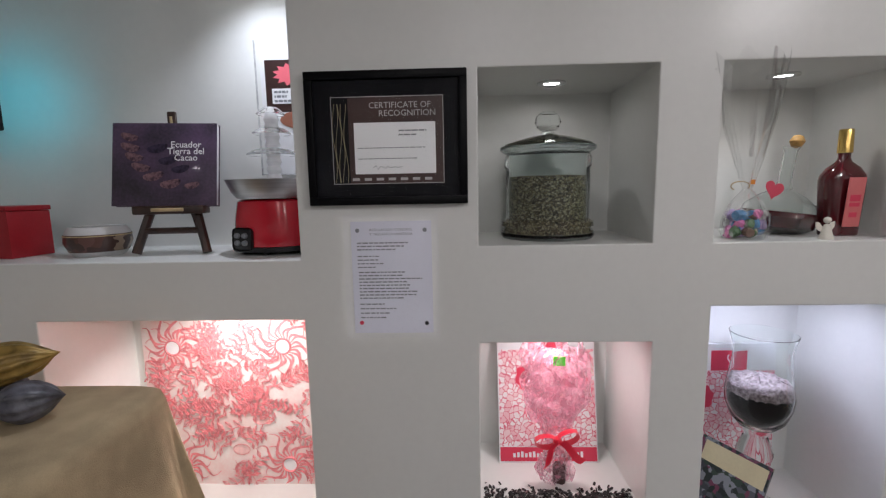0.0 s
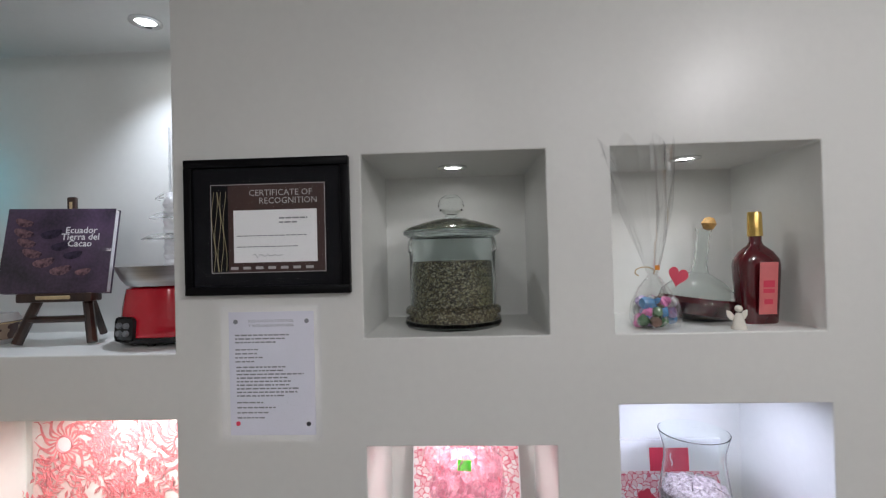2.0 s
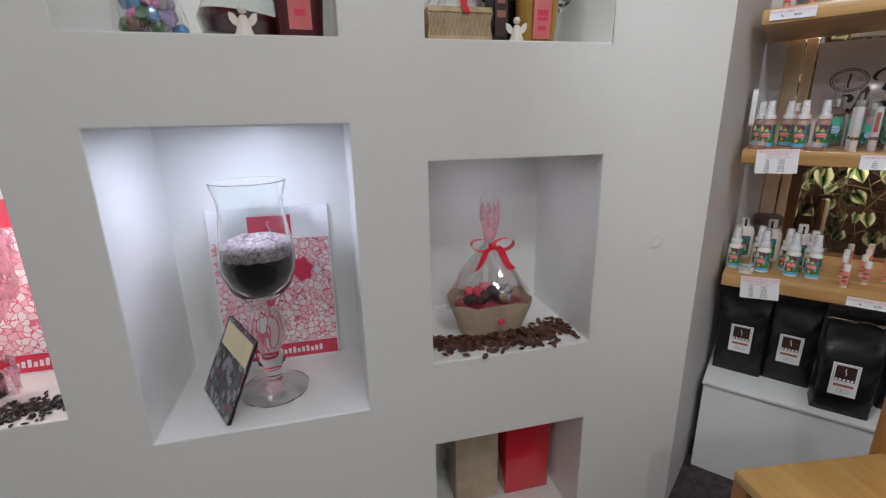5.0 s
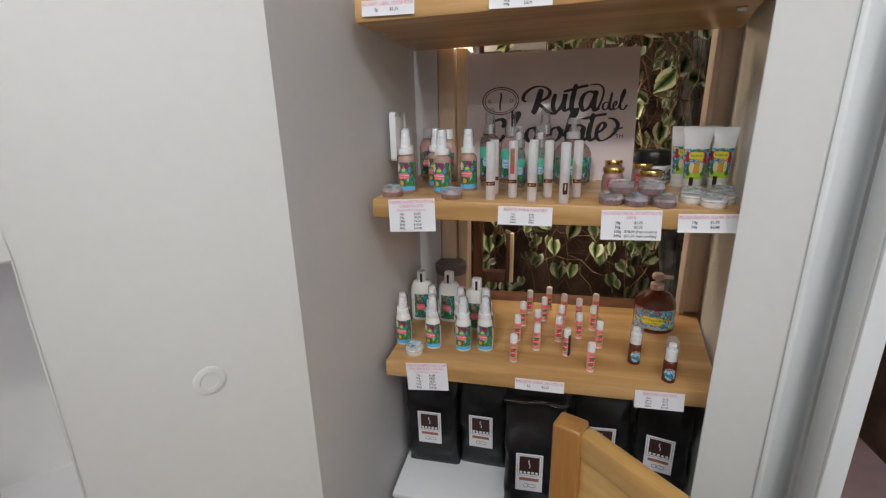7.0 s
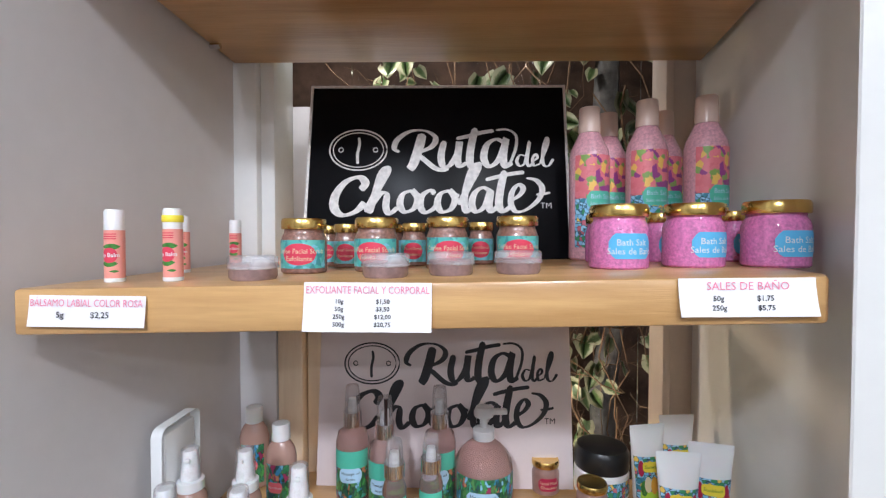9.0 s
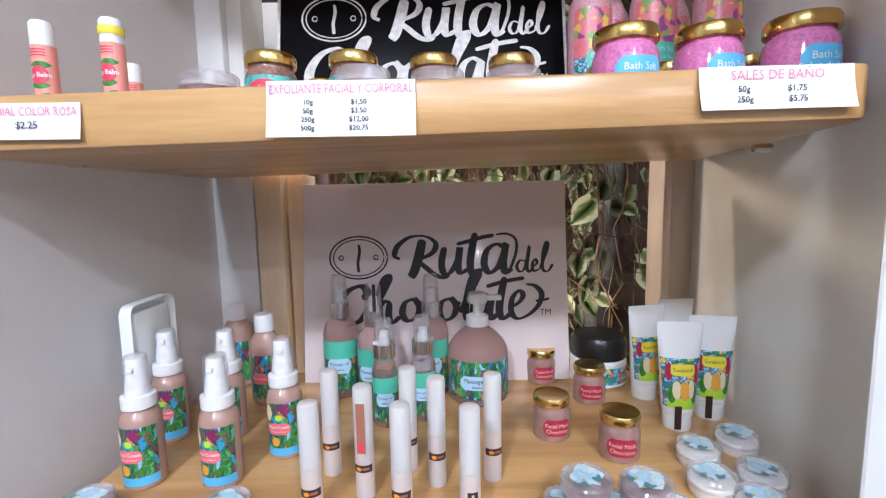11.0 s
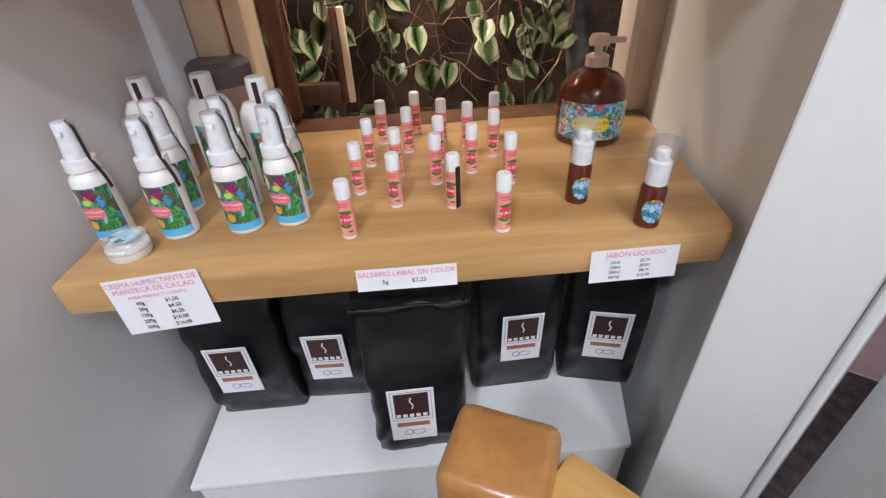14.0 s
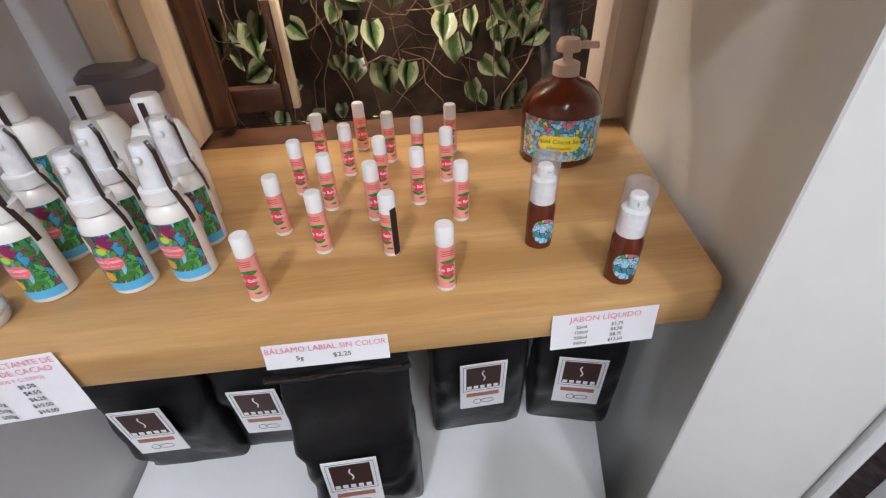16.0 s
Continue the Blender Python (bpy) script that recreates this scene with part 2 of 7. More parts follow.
PUMPBEIGE = mat("beige pump", (0.66, 0.50, 0.42), 0.3, var=0.03, bump=0.0)
SALTPINK = mat("pink bath salt", (0.62, 0.18, 0.42), 0.5, var=0.25, scale=260, bump=0.1, bscale=400, coat=0.8)
SALTBOTTLE = mat("pink salt bottle", (0.68, 0.36, 0.42), 0.3, var=0.2, scale=260, bump=0.05, bscale=400, coat=0.8)
SCRUB = mat("brown scrub in glass", (0.24, 0.12, 0.09), 0.4, var=0.4, scale=300, bump=0.06, bscale=400, coat=0.8)
CHOC = mat("chocolate cream in glass", (0.27, 0.18, 0.18), 0.35, var=0.2, scale=120, bump=0.0, coat=0.8)
ROSECREAM = mat("rose cream in glass", (0.32, 0.19, 0.16), 0.3, var=0.15, scale=90, bump=0.0, coat=0.8)
CANISTER = mat("mauve plastic canister", (0.36, 0.26, 0.26), 0.35, var=0.05, bump=0.0)
CANLID = mat("grey lid", (0.12, 0.10, 0.11), 0.4, var=0.1, bump=0.0)
GARDEN = art("garden label print", [(0.05, 0.30, 0.55), (0.03, 0.18, 0.05), (0.10, 0.45, 0.10), (0.02, 0.10, 0.12), (0.08, 0.42, 0.30), (0.25, 0.55, 0.75), (0.03, 0.22, 0.08), (0.35, 0.03, 0.12), (0.06, 0.30, 0.12), (0.60, 0.24, 0.12), (0.10, 0.28, 0.08), (0.03, 0.15, 0.10)], 120, stretch=(1.5, 1.5, 0.75), line=(0.01, 0.05, 0.03), edge=0.05, warp=2.6)
GARDEN_BLUE = art("blue garden print", [(0.25, 0.55, 0.80), (0.30, 0.62, 0.85), (0.05, 0.25, 0.35), (0.22, 0.50, 0.75), (0.05, 0.30, 0.12), (0.35, 0.65, 0.85), (0.60, 0.15, 0.20), (0.85, 0.60, 0.10)], 170, line=(0.02, 0.08, 0.12), edge=0.05)
GARDEN_PINK = art("pink garden print", [(0.75, 0.20, 0.24), (0.78, 0.22, 0.26), (0.72, 0.18, 0.22), (0.25, 0.40, 0.10), (0.76, 0.21, 0.25), (0.85, 0.55, 0.12), (0.30, 0.05, 0.25)], 120)
BLOOM_FINE = art("fine pink floral print", [(0.86, 0.80, 0.80), (0.84, 0.62, 0.64), (0.86, 0.80, 0.80), (0.82, 0.50, 0.54)], 60, line=(0.70, 0.15, 0.22), edge=0.06)
POTPRINT = art("pale blue pot sticker", [(0.42, 0.66, 0.80), (0.50, 0.72, 0.84), (0.70, 0.80, 0.84), (0.46, 0.68, 0.82), (0.10, 0.25, 0.30), (0.40, 0.62, 0.78), (0.55, 0.45, 0.25), (0.60, 0.78, 0.86)], 130, warp=2.2)
FLAMEINK = mat("rose line print", (0.78, 0.25, 0.27), 0.5, var=0.25, scale=40, bump=0.0)
BURLAP = mat("burlap", (0.43, 0.335, 0.205), 0.9, var=0.22, scale=9, bump=0.2, bscale=420)
PODGREY = mat("grey painted cacao pod", (0.09, 0.09, 0.11), 0.4, var=0.6, scale=30, bump=0.2, bscale=70, coat=0.3)
PODGOLD = mat("golden cacao pod", (0.30, 0.19, 0.05), 0.35, metal=0.35, var=0.5, scale=26, bump=0.25, bscale=60)
BEANS = mat("cacao beans", (0.085, 0.03, 0.018), 0.5, var=0.45, scale=40, bump=0.1, bscale=150)
COFFEE = mat("black coffee beans", (0.012, 0.010, 0.010), 0.35, var=0.3, scale=60)
NIBS = mat("pale cocoa nibs", (0.46, 0.38, 0.39), 0.6, var=0.0, scale=110, bump=0.1, bscale=200, second=(0.10, 0.07, 0.075))
# Here the dark outline is no ink: shade in the gaps between seeds, as colour.
SEEDS = art("coffee seeds", [(0.36, 0.32, 0.20), (0.26, 0.22, 0.12), (0.16, 0.13, 0.07), (0.42, 0.38, 0.26), (0.10, 0.08, 0.05)], 150, 0.5, (1, 1, 1.5), line=(0.02, 0.015, 0.01), edge=0.08)
LIQUOR = mat("dark red liquor", (0.075, 0.004, 0.008), 0.05, var=0.1, bump=0.0, coat=0.8)
TISSUE = mat("red and dark tissue", (0.48, 0.05, 0.09), 0.4, var=0.2, scale=34, bump=0.15, bscale=60, second=(0.05, 0.02, 0.018))
HONEY = mat("amber liquor", (0.36, 0.20, 0.025), 0.06, var=0.08, bump=0.0, coat=0.8)
BOTTLEBLACK = mat("black glass", (0.006, 0.005, 0.005), 0.06, var=0.1, bump=0.0, coat=0.6)


def film(name, tint, gloss, rough, spots=None):
    """Thin wrapping film: mostly clear, with sharp highlights; spots: (colour, cover, scale) of a print on it."""
    m, nt, p = nodes_of(name)
    out = next(n for n in nt.nodes if n.type == "OUTPUT_MATERIAL")
    nd = nt.nodes.new
    clear, shine, fr, mx = nd("ShaderNodeBsdfTransparent"), nd("ShaderNodeBsdfGlossy"), nd("ShaderNodeFresnel"), nd("ShaderNodeMixShader")
    clear.inputs[0].default_value = (*tint, 1)
    shine.inputs["Roughness"].default_value = rough
    fr.inputs["IOR"].default_value = gloss
    cap = nd("ShaderNodeMath")
    cap.operation = "MINIMUM"
    cap.inputs[1].default_value = 0.34
    nt.links.new(fr.outputs[0], cap.inputs[0])
    nt.links.new(cap.outputs[0], mx.inputs[0])
    nt.links.new(clear.outputs[0], mx.inputs[1])
    nt.links.new(shine.outputs[0], mx.inputs[2])
    last = mx
    if spots:
        col, cover, scale = spots
        tc, nz, rp, over = nd("ShaderNodeTexCoord"), nd("ShaderNodeTexNoise"), nd("ShaderNodeMapRange"), nd("ShaderNodeMixShader")
        nz.inputs["Scale"].default_value, nz.inputs["Detail"].default_value = scale, 2
        rp.inputs["From Min"].default_value, rp.inputs["From Max"].default_value = 0.40, 0.62
        rp.inputs["To Min"].default_value, rp.inputs["To Max"].default_value = cover * 0.25, cover
        p.inputs["Base Color"].default_value, p.inputs["Roughness"].default_value = (*col, 1), 0.25
        nt.links.new(tc.outputs["Object"], nz.inputs["Vector"])
        nt.links.new(nz.outputs["Fac"], rp.inputs["Value"])
        nt.links.new(rp.outputs["Result"], over.inputs[0])
        nt.links.new(mx.outputs[0], over.inputs[1])
        nt.links.new(p.outputs[0], over.inputs[2])
        last = over
    nt.links.new(last.outputs[0], out.inputs["Surface"])
    return m


CELLO = film("clear cellophane", (0.98, 0.98, 0.98), 1.55, 0.06)
CELLOPINK = film("pink dotted cellophane", (0.98, 0.91, 0.93), 1.6, 0.10, ((0.88, 0.44, 0.54), 0.46, 50))
HAZE = film("hazy clear plastic", (0.95, 0.95, 0.96), 1.5, 0.12, ((0.80, 0.80, 0.83), 0.42, 30))
CLEARCAP = film("clear moulded plastic", (0.94, 0.94, 0.95), 1.5, 0.08, ((0.85, 0.85, 0.87), 0.22, 60))
CARTON = mat("kraft card", (0.45, 0.36, 0.26), 0.7, var=0.12, scale=20)
STRAW = mat("pale laser-cut wood", (0.55, 0.42, 0.24), 0.5, var=0.2, scale=40)
CERAMIC = mat("ivory ceramic", (0.78, 0.74, 0.66), 0.25, var=0.06, bump=0.0)
PINKLABEL = mat("salmon pink label", (0.66, 0.17, 0.17), 0.45, var=0.06, bump=0.0)
DARKPRINT = mat("dark brown print", (0.045, 0.02, 0.018), 0.4, var=0.15, bump=0.0)
COPPER = mat("copper print", (0.35, 0.14, 0.09), 0.4, var=0.15, bump=0.0)
GREENTAG = mat("fluorescent green tag", (0.12, 0.80, 0.06), 0.5, var=0.05, bump=0.0)
ORANGETAG = mat("orange tag", (0.85, 0.30, 0.03), 0.5, var=0.05, bump=0.0)
CORK = mat("cork", (0.45, 0.26, 0.08), 0.6, var=0.3, scale=90)
BULB = mat("lit lamp face", (1.0, 0.97, 0.92), 0.5, var=0.0, bump=0.0, emit=14)
BOOKPRINT = mat("book cover print", (0.022, 0.018, 0.026), 0.3, var=0.2, scale=7, bump=0.0, second=(0.130, 0.080, 0.150), coat=0.3)
GREYSIGN = mat("mauve white sign board", (0.77, 0.68, 0.68), 0.18, var=0.03, bump=0.0, coat=0.4)
TRUNK = mat("grey vine trunk", (0.15, 0.14, 0.13), 0.8, var=0.5, scale=22, bump=0.3, bscale=40)
BARK = mat("vine stems", (0.20, 0.115, 0.06), 0.8, var=0.4, scale=40, bump=0.2)
BEIGE = mat("beige painted jamb", (0.60, 0.50, 0.42), 0.5, var=0.05, scale=3)
MAGENTA = mat("deep pink label print", (0.42, 0.018, 0.065), 0.4, var=0.05, bump=0.0)
GARDENWALL = mat("dark garden wall", (0.090, 0.052, 0.034), 0.8, var=0.5, scale=8, bump=0.3, bscale=30)
SCREEN = mat("cyan screen glow", (0.02, 0.55, 0.70), 0.4, var=0.05, bump=0.0, emit=1.7)


def leaf_material():
    m, nt, p = nodes_of("variegated leaf")
    uv = nt.nodes.new("ShaderNodeUVMap")
    sep = nt.nodes.new("ShaderNodeSeparateXYZ")
    nt.links.new(uv.outputs["UV"], sep.inputs[0])
    nz = nt.nodes.new("ShaderNodeTexNoise")
    nz.inputs["Scale"].default_value, nz.inputs["Detail"].default_value = 5, 4
    nt.links.new(uv.outputs["UV"], nz.inputs["Vector"])
    ad = nt.nodes.new("ShaderNodeMath")
    ad.operation = "MULTIPLY_ADD"
    ad.inputs[1].default_value = 0.8
    nt.links.new(nz.outputs["Fac"], ad.inputs[0])
    nt.links.new(sep.outputs[0], ad.inputs[2])
    r = nt.nodes.new("ShaderNodeValToRGB")
    e = r.color_ramp.elements
    e[0].position, e[0].color = 0.50, (0.060, 0.105, 0.030, 1)
    e[1].position, e[1].color = 1.0, (0.40, 0.39, 0.24, 1)
    mid = e.new(0.80)
    mid.color = (0.13, 0.18, 0.065, 1)
    nt.links.new(ad.outputs[0], r.inputs["Fac"])
    nt.links.new(r.outputs["Color"], p.inputs["Base Color"])
    p.inputs["Roughness"].default_value = 0.35
    return m


ROSEGROUND = mat("rose washed print ground", (0.84, 0.60, 0.58), 0.5, var=0.0, scale=11, bump=0.0, second=(0.88, 0.84, 0.82))
ROSEWASH = mat("pale rose wash", (0.84, 0.55, 0.54), 0.5, var=0.2, scale=40, bump=0.0)
LEAF = leaf_material()

# ---------------------------------------------------------------- mesh helpers


def part(name, bm, material, parent=None, label="", smooth=True, angle=35, m=None):
    me = bpy.data.meshes.new(name)
    bmesh.ops.recalc_face_normals(bm, faces=bm.faces[:])
    bm.to_mesh(me)
    bm.free()
    me.materials.append(material)
    if smooth:
        me.polygons.foreach_set("use_smooth", [True] * len(me.polygons))
        me.set_sharp_from_angle(angle=radians(angle))
    ob = new(name, me)
    if parent is not None:
        ob.parent = parent
    if m is not None:
        ob.matrix_local = m
    if label:
        ob["label"] = label
    return ob


def thing(name, m, label, category, group="", kind=""):
    ob = new(name)
    ob.empty_display_size = 0.02
    ob.matrix_world = m
    return tagged(ob, label, category, group, kind)


def box(x0, x1, y0, y1, z0, z1, bevel=0.0, seg=2, bm=None):
    own = bm is None
    bm = bm or bmesh.new()
    made = bmesh.ops.create_cube(bm, size=1)["verts"]
    for v in made:
        v.co = Vector(((x0 + x1) / 2 + v.co.x * (x1 - x0), (y0 + y1) / 2 + v.co.y * (y1 - y0), (z0 + z1) / 2 + v.co.z * (z1 - z0)))
    if bevel and own:
        bmesh.ops.bevel(bm, geom=bm.edges[:], offset=bevel, segments=seg, affect="EDGES", profile=0.5)
    return bm


def prism(points, z0, z1, bevel=0.0):
    """An upright block over a plan outline."""
    bm = bmesh.new()
    a = [bm.verts.new((x, y, z0)) for x, y in points]
    b = [bm.verts.new((x, y, z1)) for x, y in points]
    k = len(points)
    bm.faces.new(a[::-1])
    bm.faces.new(b)
    for i in range(k):
        bm.faces.new((a[i], a[(i + 1) % k], b[(i + 1) % k], b[i]))
    if bevel:
        bmesh.ops.recalc_face_normals(bm, faces=bm.faces[:])
        bmesh.ops.bevel(bm, geom=bm.edges[:], offset=bevel, segments=2, affect="EDGES", profile=0.5)
    return bm


def lathe(profile, seg=24, sx=1.0, sy=1.0, bm=None, off=(0, 0, 0), power=2.0):
    """A turned shape; power above 2 squares its outline off."""
    bm = bm or bmesh.new()
    rings = []
    for r, z in profile:
        if r < 1e-6:
            rings.append([bm.verts.new((off[0], off[1], off[2] + z))])
            continue
        ring = []
        for i in range(seg):
            a = 2 * math.pi * i / seg
            c, s = math.cos(a), math.sin(a)
            if power != 2.0:
                c, s = math.copysign(abs(c) ** (2 / power), c), math.copysign(abs(s) ** (2 / power), s)
            ring.append(bm.verts.new((off[0] + r * c * sx, off[1] + r * s * sy, off[2] + z)))
        rings.append(ring)
    for a, b in zip(rings, rings[1:]):
        if len(a) == 1 and len(b) == 1:
            continue
        for i in range(seg):
            j = (i + 1) % seg
            if len(a) == 1:
                bm.faces.new((a[0], b[i], b[j]))
            elif len(b) == 1:
                bm.faces.new((a[i], a[j], b[0]))
            else:
                bm.faces.new((a[i], a[j], b[j], b[i]))
    return bm


def curved(R, half, z0, z1, cx=0.0, shape=None, cols=12, sy=1.0, bm=None, taper=0.0):
    """A printed patch on a round bottle's front (towards -y): half its width along the arc."""
    bm = bm or bmesh.new()
    prev = None
    zc, hh = (z0 + z1) / 2, (z1 - z0) / 2
    for i in range(cols + 1):
        s = -1 + 2 * i / cols
        k = max(0.02, shape(s)) if shape else 1.0
        th = (cx + s * half) / R
        x, y = R * math.sin(th), -R * math.cos(th) * sy
        row = [bm.verts.new((x, y, zc - hh * k)), bm.verts.new((x, y, zc + hh * k))]
        if prev:
            bm.faces.new((prev[0], row[0], row[1], prev[1]))
        prev = row
    return bm


def oval(s):
    return math.sqrt(max(0.0, 1 - s * s))


def banner(s):
    return 1.0 if abs(s) < 0.78 else max(0.3, 1 - (abs(s) - 0.78) * 3)


def leafy(s):
    return max(0.0, (1 - s * s)) * (0.8 + 0.2 * s)


def text_bm(body, size, align="CENTER", spacing=1.0, bold=0.0, shear=0.0):
    """Lettering as flat mesh in x and z, facing -y."""
    cu = bpy.data.curves.new("lettering", "FONT")
    cu.body, cu.size, cu.align_x, cu.align_y = body, size, align, "CENTER"
    cu.space_character, cu.offset, cu.shear, cu.resolution_u = spacing, bold, shear, 2
    ob = bpy.data.objects.new("lettering", cu)
    scene.collection.objects.link(ob)
    dg = bpy.context.evaluated_depsgraph_get()
    me = bpy.data.meshes.new_from_object(ob.evaluated_get(dg))
    bm = bmesh.new()
    bm.from_mesh(me)
    bpy.data.objects.remove(ob)
    bpy.data.curves.remove(cu)
    bpy.data.meshes.remove(me)
    for v in bm.verts:
        v.co = Vector((v.co.x, 0, v.co.y))
    return bm


def bend(bm, R, z=0.0, cx=0.0, sy=1.0):
    for v in bm.verts:
        th = (v.co.x + cx) / R
        v.co = Vector((R * math.sin(th), -R * math.cos(th) * sy, v.co.z + z))
    return bm


def moved(bm, m):
    bmesh.ops.transform(bm, matrix=m, verts=bm.verts[:])
    return bm


def joined(*bms):
    """Several small meshes as one."""
    out = bmesh.new()
    for b in bms:
        me = bpy.data.meshes.new("tmp")
        b.to_mesh(me)
        b.free()
        out.from_mesh(me)
        bpy.data.meshes.remove(me)
    return out


def tube(points, r, seg=8, taper=1.0, bm=None):
    """A round bar along a line of points."""
    bm = bm or bmesh.new()
    pts = [Vector(p) for p in points]
    prev = None
    for i, p in enumerate(pts):
        d = (pts[min(i + 1, len(pts) - 1)] - pts[max(i - 1, 0)]).normalized()
        side = d.cross(Vector((0.31, 0.17, 0.93)))
        side = side.normalized() if side.length > 1e-4 else Vector((1, 0, 0))
        up = d.cross(side)
        k = r * (1 + (taper - 1) * i / max(1, len(pts) - 1))
        ring = [bm.verts.new(p + side * k * math.cos(2 * math.pi * j / seg) + up * k * math.sin(2 * math.pi * j / seg)) for j in range(seg)]
        if prev:
            for j in range(seg):
                bm.faces.new((prev[j], prev[(j + 1) % seg], ring[(j + 1) % seg], ring[j]))
        else:
            bm.faces.new(ring[::-1])
        prev = ring
    bm.faces.new(prev)
    return bm


def sheet(w, h, cols=8, rows=8, wave=None, bm=None):
    """A thin sheet in x and z, facing -y, with an optional swell."""
    bm = bm or bmesh.new()
    g = [[bm.verts.new((-w / 2 + w * i / cols, wave(i / cols, j / rows) if wave else 0, h * j / rows)) for j in range(rows + 1)] for i in range(cols + 1)]
    for i in range(cols):
        for j in range(rows):
            bm.faces.new((g[i][j], g[i + 1][j], g[i + 1][j + 1], g[i][j + 1]))
    return bm


def bars(parent, rows, x0, x1, z0, step, h, material, seed, y=-0.0012, name="writing"):
    """Writing too small to read, as short ink bars."""
    rnd = random.Random(seed)
    bm = bmesh.new()
    for i in range(rows):
        x, end = x0, x0 + (x1 - x0) * rnd.uniform(0.55, 1.0)
        while x < end - 0.002:
            w = min(rnd.uniform(0.005, 0.016), end - x)
            z = z0 - i * step
            vs = [bm.verts.new(c) for c in ((x, y, z), (x + w, y, z), (x + w, y, z + h), (x, y, z + h))]
            bm.faces.new(vs)
            x += w + 0.0025
    return part(name, bm, material, parent, smooth=False)


def stroke(parent, name, pts, r, material, flat=0.35):
    """A brush stroke in x and z standing a little proud of a board."""
    bm = tube([(x, 0, z) for x, z in pts], r, 6)
    for v in bm.verts:
        v.co.y *= flat
    return part(name, bm, material, parent)


def arc(cx, cz, rx, rz, a0, a1, k=14):
    return [(cx + rx * math.cos(radians(a0 + (a1 - a0) * i / k)), cz + rz * math.sin(radians(a0 + (a1 - a0) * i / k))) for i in range(k + 1)]

# ---------------------------------------------------------------- the structure


def structure(name, bm, material, label, category, m=None, smooth=False):
    ob = part(name, bm, material, None, smooth=smooth)
    if m is not None:
        ob.matrix_world = m
    return tagged(ob, label, category, kind="structure")


OPENINGS = [  # x0, x1, z0, z1 of the recesses in the niche wall
    (0.25, 2.0, 1.37, 2.27), (1.27, 2.0, 0.50, 1.21),
    (2.46, 2.895, 1.40, 1.834), (2.46, 2.905, 0.655, 1.143),
    (3.045, 3.518, 1.40, 1.834), (3.05, 3.526, 0.56, 1.236),
    (3.69, 4.115, 1.40, 1.830), (3.69, 4.117, 0.66, 1.153), (3.69, 4.12, 0.06, 0.42)]
WALL_END, FACE, BACK = 4.440, 1.0, 1.345


def niche_wall():
    xs = sorted({0.0, WALL_END, *(v for o in OPENINGS for v in o[:2])})
    zs = sorted({0.0, CEIL, *(v for o in OPENINGS for v in o[2:])})
    bm = bmesh.new()

    def solid(i, j):
        if not (0 <= i < len(xs) - 1 and 0 <= j < len(zs) - 1):
            return True
        x, z = (xs[i] + xs[i + 1]) / 2, (zs[j] + zs[j + 1]) / 2
        return not any(a < x < b and c < z < d for a, b, c, d in OPENINGS)

    def quad(*pts):
        bm.faces.new([bm.verts.new(p) for p in pts])

    for i in range(len(xs) - 1):
        for j in range(len(zs) - 1):
            a, b, c, d = xs[i], xs[i + 1], zs[j], zs[j + 1]
            if solid(i, j):
                quad((a, FACE, c), (b, FACE, c), (b, FACE, d), (a, FACE, d))
                continue
            quad((a, BACK, c), (b, BACK, c), (b, BACK, d), (a, BACK, d))
            if solid(i - 1, j):
                quad((a, FACE, c), (a, BACK, c), (a, BACK, d), (a, FACE, d))
            if solid(i + 1, j):
                quad((b, FACE, c), (b, BACK, c), (b, BACK, d), (b, FACE, d))
            if solid(i, j - 1):
                quad((a, FACE, c), (b, FACE, c), (b, BACK, c), (a, BACK, c))
            if solid(i, j + 1):
                quad((a, FACE, d), (b, FACE, d), (b, BACK, d), (a, BACK, d))
    for z in (0.0, CEIL):
        quad((0, FACE, z), (WALL_END, FACE, z), (WALL_END, 1.45, z), (0, 1.45, z))
    quad((0, 1.45, 0), (WALL_END, 1.45, 0), (WALL_END, 1.45, CEIL), (0, 1.45, CEIL))
    quad((0, FACE, 0), (0, 1.45, 0), (0, 1.45, CEIL), (0, FACE, CEIL))
    quad((WALL_END, FACE, 0), (WALL_END, 1.45, 0), (WALL_END, 1.45, CEIL), (WALL_END, FACE, CEIL))
    bmesh.ops.remove_doubles(bm, verts=bm.verts[:], dist=0.0005)
    # softened plaster arrises
    arris = [e for e in bm.edges if len(e.link_faces) == 2 and e.calc_face_angle(0) > 1.0]
    bmesh.ops.recalc_face_normals(bm, faces=bm.faces[:])
    bmesh.ops.bevel(bm, geom=arris, offset=0.0035, segments=2, affect="EDGES", profile=0.5)
    return bm


structure("wall_north", niche_wall(), PAINT, "white painted plaster wall with square display niches", "wall")
EDGE = (5.052, 0.585)                       # where the alcove meets the side wall
BL, BR = sp(2.088, 4.74), sp(2.892, 4.76)
structure("wall_alcove_left", prism([(WALL_END, FACE), BL, (BL[0] - 0.05, BL[1] + 0.08), (WALL_END, 1.45)], 0, CEIL), PAINT_GREY, "pale grey painted side wall of the alcove", "wall")
structure("wall_east", prism([EDGE, sp(2.824, 4.325), BR, (BR[0] + 0.06, BR[1] - 0.08), (5.20, 0.484), (5.052, 0.484)], 0, CEIL, 0.003), PAINT, "white painted pier beside the display alcove", "wall")
structure("wall_alcove_back_low", box(2.05, 2.95, 4.742, 4.83, 0, 0.735), PAINT_GREY, "plain wall under the alcove window", "wall", pose(0, 0, 0, 0, 0, TURN))
structure("wall_alcove_back_high", box(2.05, 2.95, 4.742, 4.83, 2.16, CEIL), PAINT_GREY, "plain wall over the alcove window", "wall", pose(0, 0, 0, 0, 0, TURN))
